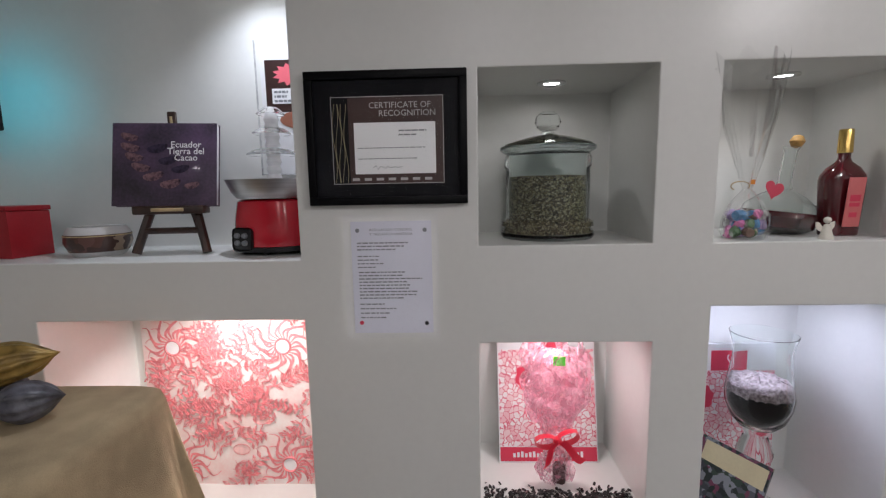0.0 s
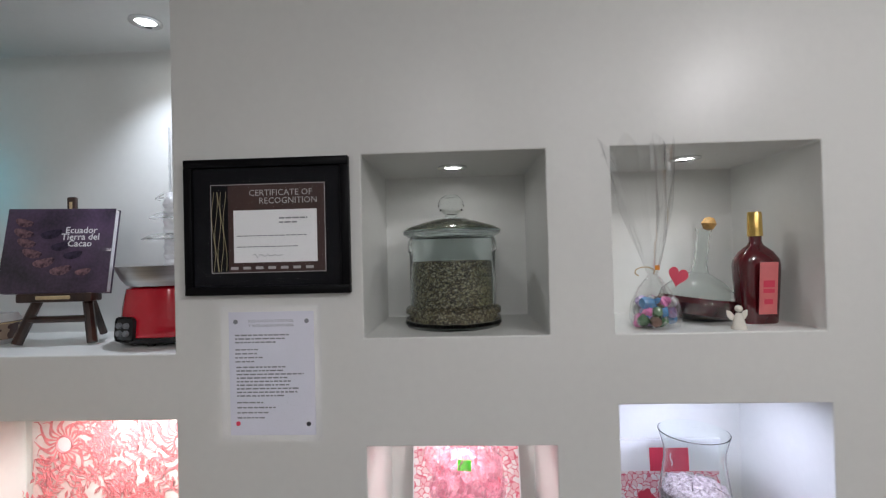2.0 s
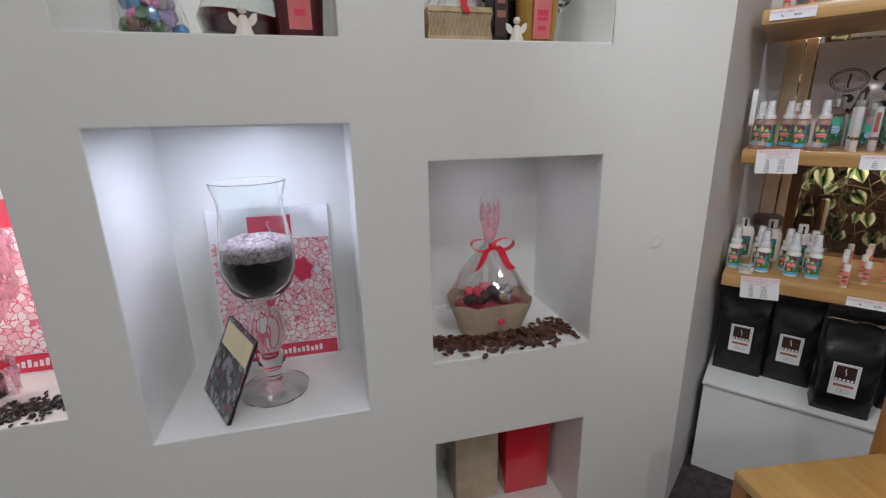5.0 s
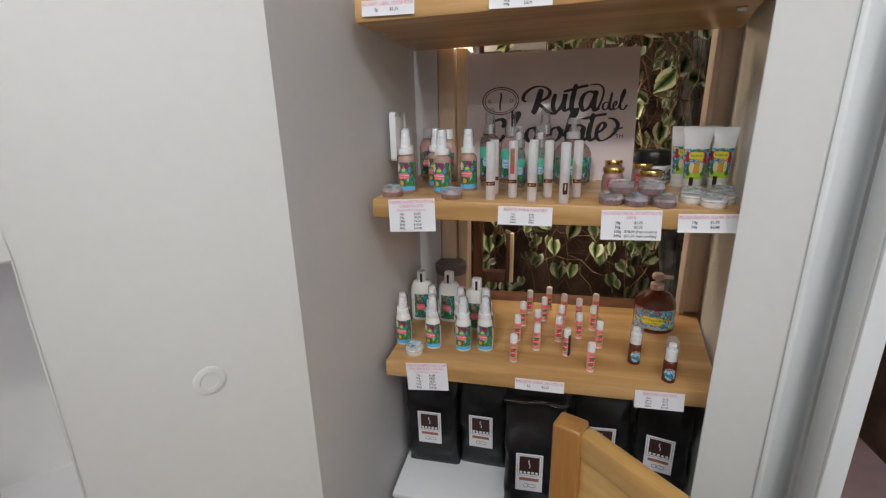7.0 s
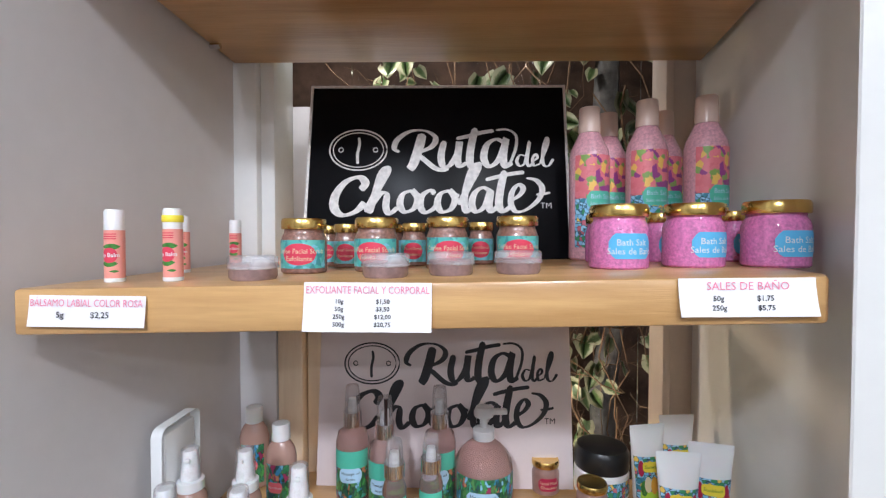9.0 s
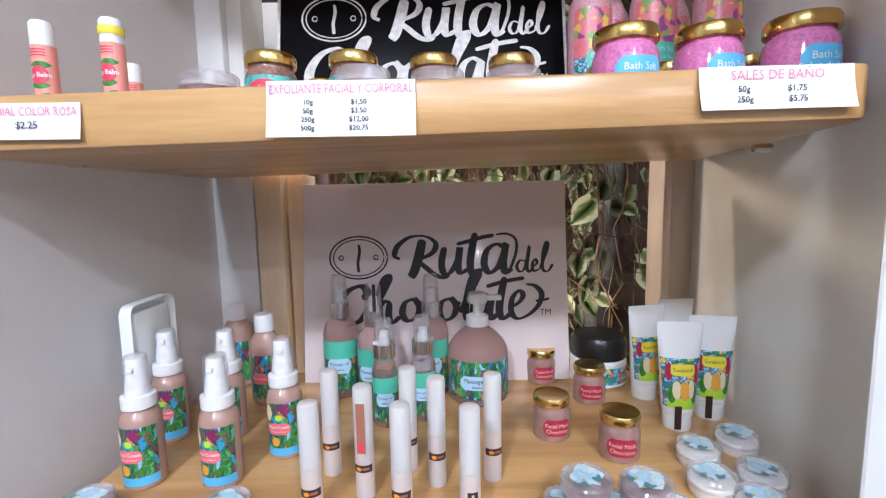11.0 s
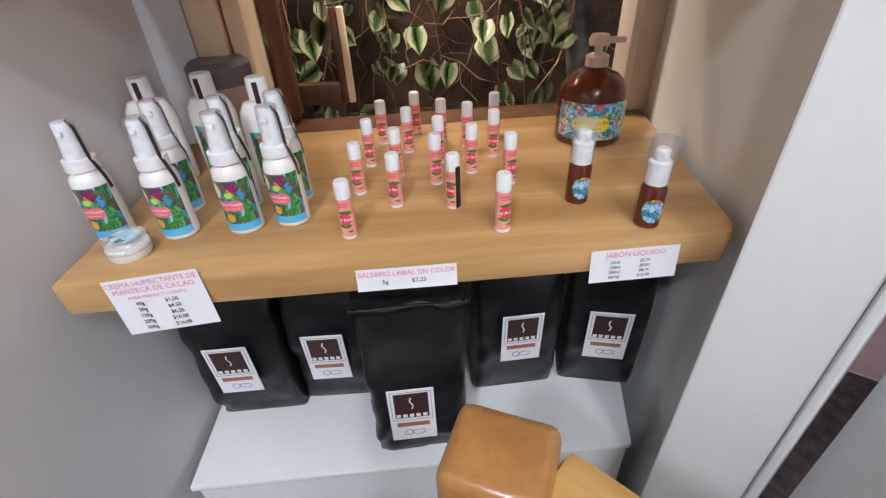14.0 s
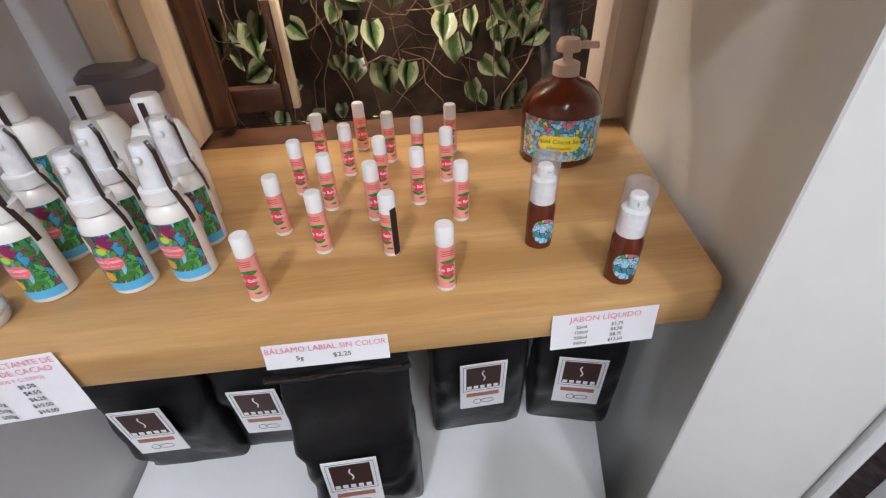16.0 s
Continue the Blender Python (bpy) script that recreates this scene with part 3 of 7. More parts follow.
structure("floor", box(-1.0, 9.0, -4.0, 3.6, -0.08, 0.0), FLOOR, "dark mottled brown floor", "floor")
structure("ceiling", box(-1.0, 9.0, -4.0, 3.6, CEIL, CEIL + 0.08), PAINT, "plain white ceiling", "ceiling")
structure("wall_west", box(-0.1, 0.0, -3.6, 1.45, 0, CEIL), PAINT, "plain white wall", "wall")
structure("wall_south", box(0.0, 5.05, -3.7, -3.6, 0, CEIL), PAINT, "plain white wall", "wall")
structure("wall_east_south", box(5.052, 5.20, -3.6, -0.55, 0, CEIL), PAINT, "plain white wall beyond the doorway", "wall")
structure("wall_door_head", box(5.052, 5.20, -0.55, 0.466, 2.08, CEIL), PAINT, "white wall over the doorway", "wall")
structure("wall_far_hall", box(8.2, 8.3, -4.0, 3.6, 0, CEIL), FLOOR_PINK, "dim pinkish wall of the room beyond the doorway", "wall")
structure("hall_floor", box(5.9, 8.2, -3.9, 0.6, 0.003, 0.012), FLOOR_PINK, "pinkish tiled floor beyond the doorway", "floor")

# door frame: architrave, stop and the narrow white post of the open door
frame_ob = structure("door_1", prism([(5.047, 0.4835), (5.047, 0.474), (5.131, 0.446), (5.20, 0.446), (5.20, 0.4835)], 0, 2.08, 0.003), GLOSS, "gloss white door frame with a splayed lining", "door frame", smooth=True)
part("door_bead", prism([(5.070, 0.4695), (5.076, 0.4655), (5.124, 0.4495), (5.122, 0.4555)], 0, 2.07, 0.001), GLOSS, frame_ob)
leaf_m = pose(5.016, 0.403, 0.0, 0, 0, 24)
part("door_stile", box(0.0, 0.082, -0.034, 0.0, 0.01, 2.04, 0.004), GLOSS, frame_ob, "white edge of the open door", m=leaf_m)
part("door_edge_strip", box(-0.014, -0.001, -0.03, -0.002, 0.01, 2.04, 0.003), GLOSS, frame_ob, m=leaf_m)

# window behind the shelves: wooden posts, white and beige jambs, panes
S0 = pose(0, 0, 0, 0, 0, TURN)
win = thing("window_1", S0, "wood framed window behind the shelves onto a planted wall", "window", kind="structure")
part("jamb", box(2.062, 2.125, 4.69, 4.742, 1.50, 2.16, 0.004), GLOSS, win, "white painted jamb")
part("jamb", box(2.125, 2.15, 4.705, 4.80, 1.50, 2.16, 0.003), GLOSS, win)
part("post", box(2.152, 2.196, 4.705, 4.76, 0.756, 1.4745, 0.003), PINE_V, win, "pale pine window post")
part("post", box(2.2, 2.228, 4.72, 4.80, 0.756, 1.4745, 0.003), PINE_V, win, "pale pine window post")
part("jamb_lower", box(2.06, 2.15, 4.704, 4.80, 0.756, 1.4745, 0.002), PAINT_GREY, win, "grey painted return beside the post")
part("jamb", box(2.828, 2.842, 4.71, 4.752, 0.756, 2.16, 0.003), BEIGE, win)
part("jamb", box(2.843, 2.895, 4.725, 4.80, 0.756, 2.16, 0.003), BEIGE, win, "beige painted jamb")
part("sill", box(2.15, 2.83, 4.7425, 4.83, 0.7355, 0.746, 0.002), SASH, win, "dark brown window sill")
part("sash", box(2.232, 2.262, 4.80, 4.83, 0.76, 1.50, 0.003), SASH, win, "dark brown inner sash")
part("sash_stile", box(2.345, 2.357, 4.87, 4.89, 0.76, 0.93, 0.002), PINE_V, win, "pale edge of the open casement")
part("sash_stile", box(2.331, 2.344, 4.87, 4.89, 0.76, 0.93, 0.002), SASH, win, "brown edge of the open casement")
part("sash_rail", box(2.235, 2.331, 4.865, 4.89, 0.76, 0.80, 0.002), SASH, win, "brown bottom rail of the open casement")
part("head_trim", box(2.152, 2.83, 4.75, 4.80, 2.10, 2.16, 0.004), GLOSS, win, "white window head")
pane = part("pane", box(2.262, 2.828, 4.812, 4.816, 0.756, 2.1), PANE, win, smooth=False)
pane.visible_shadow = False

# the garden behind it
structure("backdrop", box(1.2, 3.8, 5.75, 5.80, 0, CEIL), GARDENWALL, "dark brown garden wall behind the vines", "wall", S0)
structure("garden_side_wall", box(1.2, 1.25, 4.86, 5.75, 0, CEIL), GARDENWALL, "dark garden side wall", "wall", S0)
structure("garden_side_wall_far", box(3.75, 3.8, 4.86, 5.75, 0, CEIL), GARDENWALL, "dark garden side wall", "wall", S0)
structure("garden_panel", box(1.9, 2.44, 5.02, 5.05, 1.50, 1.87), PAINT_GREY, "white panel in the garden behind the window", "panel", S0)

# shelves and pedestal
SHELF = {"low": 0.752, "mid": 1.137, "high": 1.515, "top": 1.885}


SLOPE = {SHELF["mid"]: -0.014, SHELF["high"]: 0.019}      # two boards hang slightly out of level


def on(u, n, z, turn=0.0, lift=0.0):
    """A pose standing on the shelf board at height z."""
    return sh(u, n, z + SLOPE.get(z, 0.0) * (u - 2.45) + lift, turn)


def shelf_board(z, n0, back, ul, ur):
    t = 0.0395
    right = lambda n: ur + (n - n0) * (2.884 - ur) / (4.74 - n0) if ur < 2.884 else ur
    bm = prism([(ul, n0), (ur - 0.012, n0), (ur, n0 + 0.016), (right(back), back), (ul, back)], z - t, z, 0.0035)
    ob = thing("shelf", S0, "thick varnished pine shelf board fixed between the alcove walls", "shelf", "pine shelves of the alcove")
    for v in bm.verts:
        v.co.z += SLOPE.get(z, 0.0) * (v.co.x - 2.45)
    part("board", bm, PINE, ob)
    for u, n in ((ul + 0.012, n0 + 0.12), (ul + 0.012, back - 0.08), (ur - 0.012, n0 + 0.10)):
        part("bracket_pin", moved(lathe([(0, -0.01), (0.004, -0.01), (0.0045, 0.006), (0, 0.006)], 8), pose(u, n, z - t - 0.004, 0, 90, 0)), SILVER, ob)
    return ob


shelf_board(SHELF["low"], 4.330, 4.738, 2.093, 2.812)
shelf_board(SHELF["mid"], 4.312, 4.70, 2.093, 2.789)
shelf_board(SHELF["high"], 4.292, 4.69, 2.091, 2.775)
shelf_board(SHELF["top"], 4.295, 4.685, 2.090, 2.802)
ped = thing("plinth", S0, "white painted plinth at the bottom of the alcove", "plinth")
part("plinth_body", prism([(2.09, 4.345), (2.772, 4.345), (2.87, 4.738), (2.09, 4.738)], 0.0, 0.342), GLOSS, ped)
part("plinth_top", prism([(2.086, 4.335), (2.772, 4.335), (2.876, 4.74), (2.086, 4.74)], 0.342, 0.354, 0.003), GLOSS, ped)

# ---------------------------------------------------------------- products on the shelves


def lip_balm(m, tag=False, band=False):
    ob = thing("lip_balm", m, "salmon pink lip balm stick with a white cap", "lip balm", "lip balm sticks")
    R = 0.0086
    part("tube", lathe([(0, 0.004), (R, 0.004), (R, 0.049), (0, 0.049)], 18), SALMON, ob)
    part("base", lathe([(0, 0), (R - 0.0006, 0), (R + 0.0002, 0.001), (R + 0.0002, 0.004), (0, 0.004)], 18), WHITE, ob)
    part("cap", lathe([(0, 0.0492), (R - 0.0002, 0.0492), (R - 0.0003, 0.0665), (R - 0.0016, 0.0685), (0, 0.0685)], 18), WHITE, ob, "white cap")
    lab = part("leaf_print", joined(curved(R + 0.00025, 0.0085, 0.030, 0.037, 0.001, leafy), curved(R + 0.00025, 0.008, 0.014, 0.0215, -0.001, leafy), curved(R + 0.00025, 0.004, 0.009, 0.012, 0.004, leafy)), LEAFINK, ob)
    badge = part("badge", curved(R + 0.0004, 0.0072, 0.0185, 0.0325, 0.0, oval), LABELRED, ob, "red oval badge")
    part("lettering", bend(text_bm("Lip Balm", 0.0052, bold=0.0001), R + 0.00055, 0.0255), WHITE, badge)
    bm = bmesh.new()
    for i in range(3):
        curved(R + 0.0003, 0.006, 0.0405 + i * 0.0022, 0.0414 + i * 0.0022, bm=bm)
    part("fine_print", bm, LABELRED, ob)
    if band:
        part("cap_band", lathe([(R + 0.0003, 0.0555), (R + 0.0006, 0.056), (R + 0.0006, 0.0615), (R + 0.0003, 0.062)], 18), YELLOW, ob, "yellow price band")
    if tag:
        part("seal_strip", box(R - 0.001, R + 0.0006, -0.006, 0.001, 0.003, 0.055), BLACK, ob, "dark seal strip")
    return ob


def spray_bottle(m, body, label, h=0.136, R=0.0195, group="hand cream bottles", big=False, strip=True):
    ob = thing("cream_bottle", m, label, "cream bottle", group)
    k = h / 0.136
    sh_z = 0.078 * k
    part("body", lathe([(0, 0), (R - 0.002, 0), (R, 0.002), (R, sh_z - 0.008), (R - 0.002, sh_z - 0.001), (R - 0.007, sh_z + 0.004), (0.0115, sh_z + 0.006), (0, sh_z + 0.006)], 28), body, ob)
    part("collar", lathe([(0, sh_z + 0.0045), (0.0145, sh_z + 0.0045), (0.0162, sh_z + 0.0055), (0.0162, sh_z + 0.0175), (0.0140, sh_z + 0.0185), (0, sh_z + 0.0185)], 24), WHITE, ob, "white ribbed collar")
    part("pump", lathe([(0, sh_z + 0.018), (0.0118, sh_z + 0.018), (0.0104, sh_z + 0.034), (0.0092, sh_z + 0.040), (0.0088, sh_z + 0.054), (0.0078, sh_z + 0.0562), (0, sh_z + 0.0562)], 20), WHITE, ob, "white pump head")
    part("nozzle", box(-0.003, 0.003, -0.012, -0.004, sh_z + 0.043, sh_z + 0.048, 0.0008), WHITE, ob)
    cap = part("overcap", lathe([(0.0125, sh_z + 0.0190), (0.0120, sh_z + 0.045), (0.0108, sh_z + 0.0575), (0.0100, sh_z + 0.0585), (0, sh_z + 0.0585)], 20), CLEARCAP, ob, "clear plastic overcap")
    cap.visible_shadow = False
    lab = part("label_print", curved(R + 0.0003, R * 1.15, 0.006 * k, 0.067 * k, 0.002, cols=18), GARDEN, ob, "printed garden label")
    part("label_foot", curved(R + 0.0005, R * 1.15, 0.006 * k, 0.015 * k, 0.002, cols=18), SKYBLUE, ob)
    part("flower_print", curved(R + 0.0005, 0.0065, 0.054 * k, 0.066 * k, 0.0045, oval), mat_maroon, ob)
    part("fruit_print", curved(R + 0.0005, 0.0045, 0.047 * k, 0.054 * k, -0.003, oval), mat_lime, ob)
    part("fruit_print", curved(R + 0.0005, 0.005, 0.017 * k, 0.028 * k, -0.008, oval), mat_podorange, ob)
    part("corner_print", curved(R + 0.0005, 0.006, 0.044 * k, 0.067 * k, -0.0165, leafy), mat_cream, ob)
    bmk = bmesh.new()
    for i, (cx, z) in enumerate(((0.010, 0.020), (0.014, 0.026), (0.004, 0.017), (0.016, 0.050), (0.012, 0.058))):
        curved(R + 0.00055, 0.006, z * k, (z + 0.006) * k, cx, leafy, bm=bmk)
    part("leaf_print", bmk, LEAFINK, ob)
    badge = part("badge", curved(R + 0.0007, 0.0135, 0.031 * k, 0.044 * k, -0.004, banner), CORAL, ob, "coral name badge")
    part("lettering", joined(bend(text_bm("Hand Cream", 0.0048, bold=0.00008), R + 0.00095, 0.0395 * k, -0.004), bend(text_bm("Crema de Manos", 0.0027), R + 0.00095, 0.0345 * k, -0.004)), WHITE, badge)
    if strip:
        bm = bmesh.new()
        pts = [(0.006, 0.0, sh_z + 0.058), (0.0125, -0.004, sh_z + 0.050), (0.0145, -0.006, sh_z + 0.020), (R, -0.004, sh_z - 0.004), (R + 0.001, -0.003, sh_z - 0.018)]
        prev = None
        for p in pts:
            row = [bm.verts.new((p[0], p[1] - 0.003, p[2])), bm.verts.new((p[0], p[1] + 0.003, p[2]))]
            if prev:
                bm.faces.new((prev[0], row[0], row[1], prev[1]))
            prev = row
        part("seal_strip", bm, DARKPRINT, ob, "dark brown seal strip")
    return ob


mat_maroon = mat("maroon print", (0.22, 0.02, 0.10), 0.4, bump=0.0)
mat_lime = mat("lime print", (0.45, 0.68, 0.05), 0.4, bump=0.0)
mat_cream = mat("cream print", (0.75, 0.66, 0.42), 0.4, bump=0.0)


def lotion_bottle(m, body, label, cap, h=0.118, R=0.0235):
    """A wider bottle with sloped shoulders and a plain cap or pump."""
    ob = thing("lotion_bottle", m, label, "lotion bottle", "large lotion bottles")
    part("body", lathe([(0, 0), (R - 0.003, 0), (R, 0.003), (R, h * 0.62), (R - 0.003, h * 0.72), (R - 0.009, h * 0.79), (0.012, h * 0.81), (0, h * 0.81)], 28, sy=0.72), body, ob)
    part("cap", lathe([(0, h * 0.812), (0.0135, h * 0.812), (0.0132, h - 0.002), (0.0120, h), (0, h)], 20), WHITE, ob, "white cap")
    part("label_print", curved(R + 0.0004, 0.021, 0.010, h * 0.56, 0.0, cols=16, sy=0.73), GARDEN, ob, "printed garden label")
    badge = part("badge", curved(R + 0.0009, 0.012, h * 0.24, h * 0.36, -0.002, banner, sy=0.735), CORAL, ob, "coral name badge")
    part("lettering", bend(text_bm("Hand Cream", 0.0044), R + 0.0013, h * 0.30, -0.002, 0.74), WHITE, badge)
    if cap:
        part("seal_strip", box(-0.003, 0.003, -0.0146, -0.0139, h * 0.72, h - 0.004), DARKPRINT, ob, "dark brown seal strip")
    return ob


def flat_jar(m, content, label, printed=True, R=0.0228, h=0.0225):
    ob = thing("balm_pot", m, label, "balm pot", "small balm pots")
    part("cup", lathe([(0, 0), (R * 0.86, 0), (R * 0.95, 0.003), (R * 0.95, h * 0.62), (R * 0.90, h * 0.68), (0, h * 0.68)], 26), content, ob, "filled clear cup")
    lid = part("lid", lathe([(R * 0.99, h * 0.50), (R * 1.01, h * 0.52), (R * 1.01, h * 0.90), (R * 0.94, h), (0, h)], 26), HAZE, ob, "clear screw lid")
    lid.visible_shadow = False
    part("lid_rim", lathe([(R * 1.012, h * 0.46), (R * 1.03, h * 0.48), (R * 1.03, h * 0.56), (R * 1.012, h * 0.58)], 26), HAZE, lid, "ribbed rim")
    if printed:
        rim = [2 * math.pi * i / 30 for i in range(30)]
        bm = bmesh.new()
        bm.faces.new([bm.verts.new((R * (0.68 + 0.09 * math.sin(3 * a + 1) + 0.06 * math.sin(7 * a)) * math.cos(a), R * (0.62 + 0.10 * math.sin(4 * a)) * math.sin(a), h + 0.0004)) for a in rim])
        part("sticker", bm, POTPRINT, lid, "pale blue cut-out printed sticker", smooth=False)
    return ob


def lid_jar(m, content, label, labelmat, R=0.0225, h=0.054, words=None, wordmat=None, backmat=None):
    ob = thing("glass_jar", m, label, "glass jar", "gold lidded jars")
    part("glass_body", lathe([(0, 0), (R - 0.002, 0), (R, 0.002), (R, h * 0.60), (R - 0.002, h * 0.69), (R * 0.86, h * 0.74), (R * 0.86, h * 0.80), (0, h * 0.80)], 28), content, ob, "filled clear glass")
    part("lid", lathe([(0, h * 0.795), (R * 0.97, h * 0.795), (R * 0.99, h * 0.82), (R * 0.99, h * 0.94), (R * 0.93, h * 0.985), (R * 0.80, h * 0.965), (0, h * 0.965)], 28), GOLD, ob, "gold metal lid")
    if backmat:
        part("label_print", curved(R + 0.0003, R * 1.3, h * 0.10, h * 0.60, 0.0, cols=16), backmat, ob, "printed label")
    badge = part("badge", curved(R + 0.0006, R * 0.78, h * 0.16, h * 0.54, 0.0, (lambda s: banner(s)) if not backmat else oval, cols=14), labelmat, ob, "name label")
    if words:
        bms = [bend(text_bm(w, R * 0.30), R + 0.0009, h * (0.40 - 0.13 * i)) for i, w in enumerate(words)]
        part("lettering", joined(*bms), wordmat or WHITE, badge)
    return ob


def slim_spray(m, printed=0, h=0.115):
    ob = thing("spray_tube", m, "slim frosted massage oil spray with a brown sticker", "spray tube", "slim massage oil sprays")
    R = 0.0094
    part("body", lathe([(0, 0), (R - 0.001, 0), (R, 0.001), (R, 0.056), (0, 0.056)], 18), PINKFROST, ob)
    part("cap", lathe([(0, 0.0563), (R, 0.0563), (R, h - 0.003), (R - 0.001, h - 0.0008), (R - 0.003, h), (0, h)], 18), FROST, ob, "frosted cap")
    part("inner_pump", lathe([(0, 0.058), (0.0052, 0.058), (0.0052, 0.078), (0.0034, 0.080), (0.0034, 0.094), (0, 0.095)], 12), WHITE, ob)
    if printed == 1:
        part("sticker", joined(curved(R + 0.0003, 0.0048, 0.018, 0.040, 0.001, cols=8)), DARKPRINT, ob, "upright brown sticker")
        part("bar_print", curved(R + 0.0005, 0.0012, 0.026, 0.038, 0.001, cols=3), mat_cream, ob)
    else:
        part("sticker", curved(R + 0.0003, 0.0105, 0.030, 0.0375, 0.0, cols=12), DARKPRINT, ob, "brown wrapped sticker")
        part("bean_print", curved(R + 0.0005, 0.0030, 0.0315, 0.0355, -0.0035, oval), ORANGETAG, ob)
        part("bar_print", curved(R + 0.0005, 0.0035, 0.0325, 0.0350, 0.0035, cols=3), COPPER, ob)
    if printed == 2:
        part("seal_strip", box(-0.0042, 0.0042, -R - 0.0008, -R - 0.0002, 0.050, 0.100), COPPER, ob, "long copper seal strip")
        part("seal_mark", box(-0.003, 0.003, -R - 0.0012, -R - 0.0009, 0.052, 0.061), LABELRED, ob)
    return ob


PINKFROST = mat("pale pink frosted bottle", (0.93, 0.86, 0.85), 0.30, var=0.03, bump=0.0, trans=0.55, ior=1.18)


def oil_bottle(m, h=0.140, R=0.0165, strip=False):
    ob = thing("oil_bottle", m, "massage oil bottle with a silver collar and teal label", "oil bottle", "massage oil bottles")
    k = h / 0.14
    part("body", lathe([(0, 0), (R - 0.002, 0), (R, 0.002), (R, 0.074 * k), (R - 0.003, 0.084 * k), (0.0105, 0.091 * k), (0, 0.091 * k)], 24), PINKOIL, ob)
    part("collar", lathe([(0, 0.0912 * k), (0.0144, 0.0912 * k), (0.0144, 0.109 * k), (0, 0.109 * k)], 24), SILVER, ob, "silver collar")
    part("pump", lathe([(0, 0.1092 * k), (0.007, 0.1092 * k), (0.006, 0.124 * k), (0, 0.126 * k)], 14), FROST, ob)
    cap = part("overcap", lathe([(0.0122, 0.1095 * k), (0.0114, 0.132 * k), (0.0098, h), (0, h)], 18), CLEARCAP, ob, "clear overcap")
    part("label_print", curved(R + 0.0003, R * 1.25, 0.010 * k, 0.067 * k, 0.0, cols=16), GARDEN, ob, "printed garden label")
    part("label_band", curved(R + 0.0005, R * 1.25, 0.046 * k, 0.067 * k, 0.0, cols=16), TEAL, ob)
    badge = part("badge", curved(R + 0.0007, R * 0.72, 0.030 * k, 0.047 * k, 0.0, banner), mat_paleblue, ob, "pale blue name badge")
    part("lettering", joined(bend(text_bm("Massage oil", R * 0.25), R + 0.0010, 0.041 * k), bend(text_bm("Aceite", R * 0.22), R + 0.0010, 0.0345 * k)), INK, badge)
    if strip:
        part("seal_strip", box(0.003, 0.008, -0.0108, -0.0102, 0.10 * k, h * 1.0), DARKPRINT, ob)
    return ob


mat_paleblue = mat("pale blue print", (0.45, 0.66, 0.85), 0.4, bump=0.0)


def round_pump_bottle(m, body, pumpmat, label, labelmat, bandmat, words, R=0.049, h=0.150):
    ob = thing("pump_bottle", m, label, "pump bottle")
    part("body", lathe([(0, 0), (R - 0.004, 0), (R, 0.004), (R, 0.066), (R - 0.002, 0.077), (R - 0.008, 0.088), (R - 0.018, 0.098), (0.018, 0.1045), (0.014, 0.108), (0, 0.108)], 36), body, ob)
    part("collar", lathe([(0, 0.108), (0.0165, 0.108), (0.0165, 0.122), (0.010, 0.125), (0, 0.125)], 24), pumpmat, ob)
    part("pump_head", joined(lathe([(0, 0.125), (0.006, 0.125), (0.006, h - 0.014), (0, h - 0.014)], 14), lathe([(0, h - 0.014), (0.0145, h - 0.014), (0.0155, h - 0.008), (0.012, h), (0, h)], 20), box(0.010, 0.036, -0.005, 0.005, h - 0.012, h - 0.004, 0.002)), pumpmat, ob, "pump head with a short spout")
    part("label_print", curved(R + 0.0004, R * 1.25, 0.012, 0.066, 0.0, cols=24), labelmat, ob, "printed wrap label")
    badge = part("badge", curved(R + 0.0008, R * 0.55, 0.026, 0.046, -0.008, banner, cols=16), bandmat, ob, "name badge")
    part("lettering", joined(*[bend(text_bm(w, 0.0085 - 0.003 * i), R + 0.0012, 0.039 - 0.0085 * i, -0.008) for i, w in enumerate(words)]), INK, badge)
    return ob


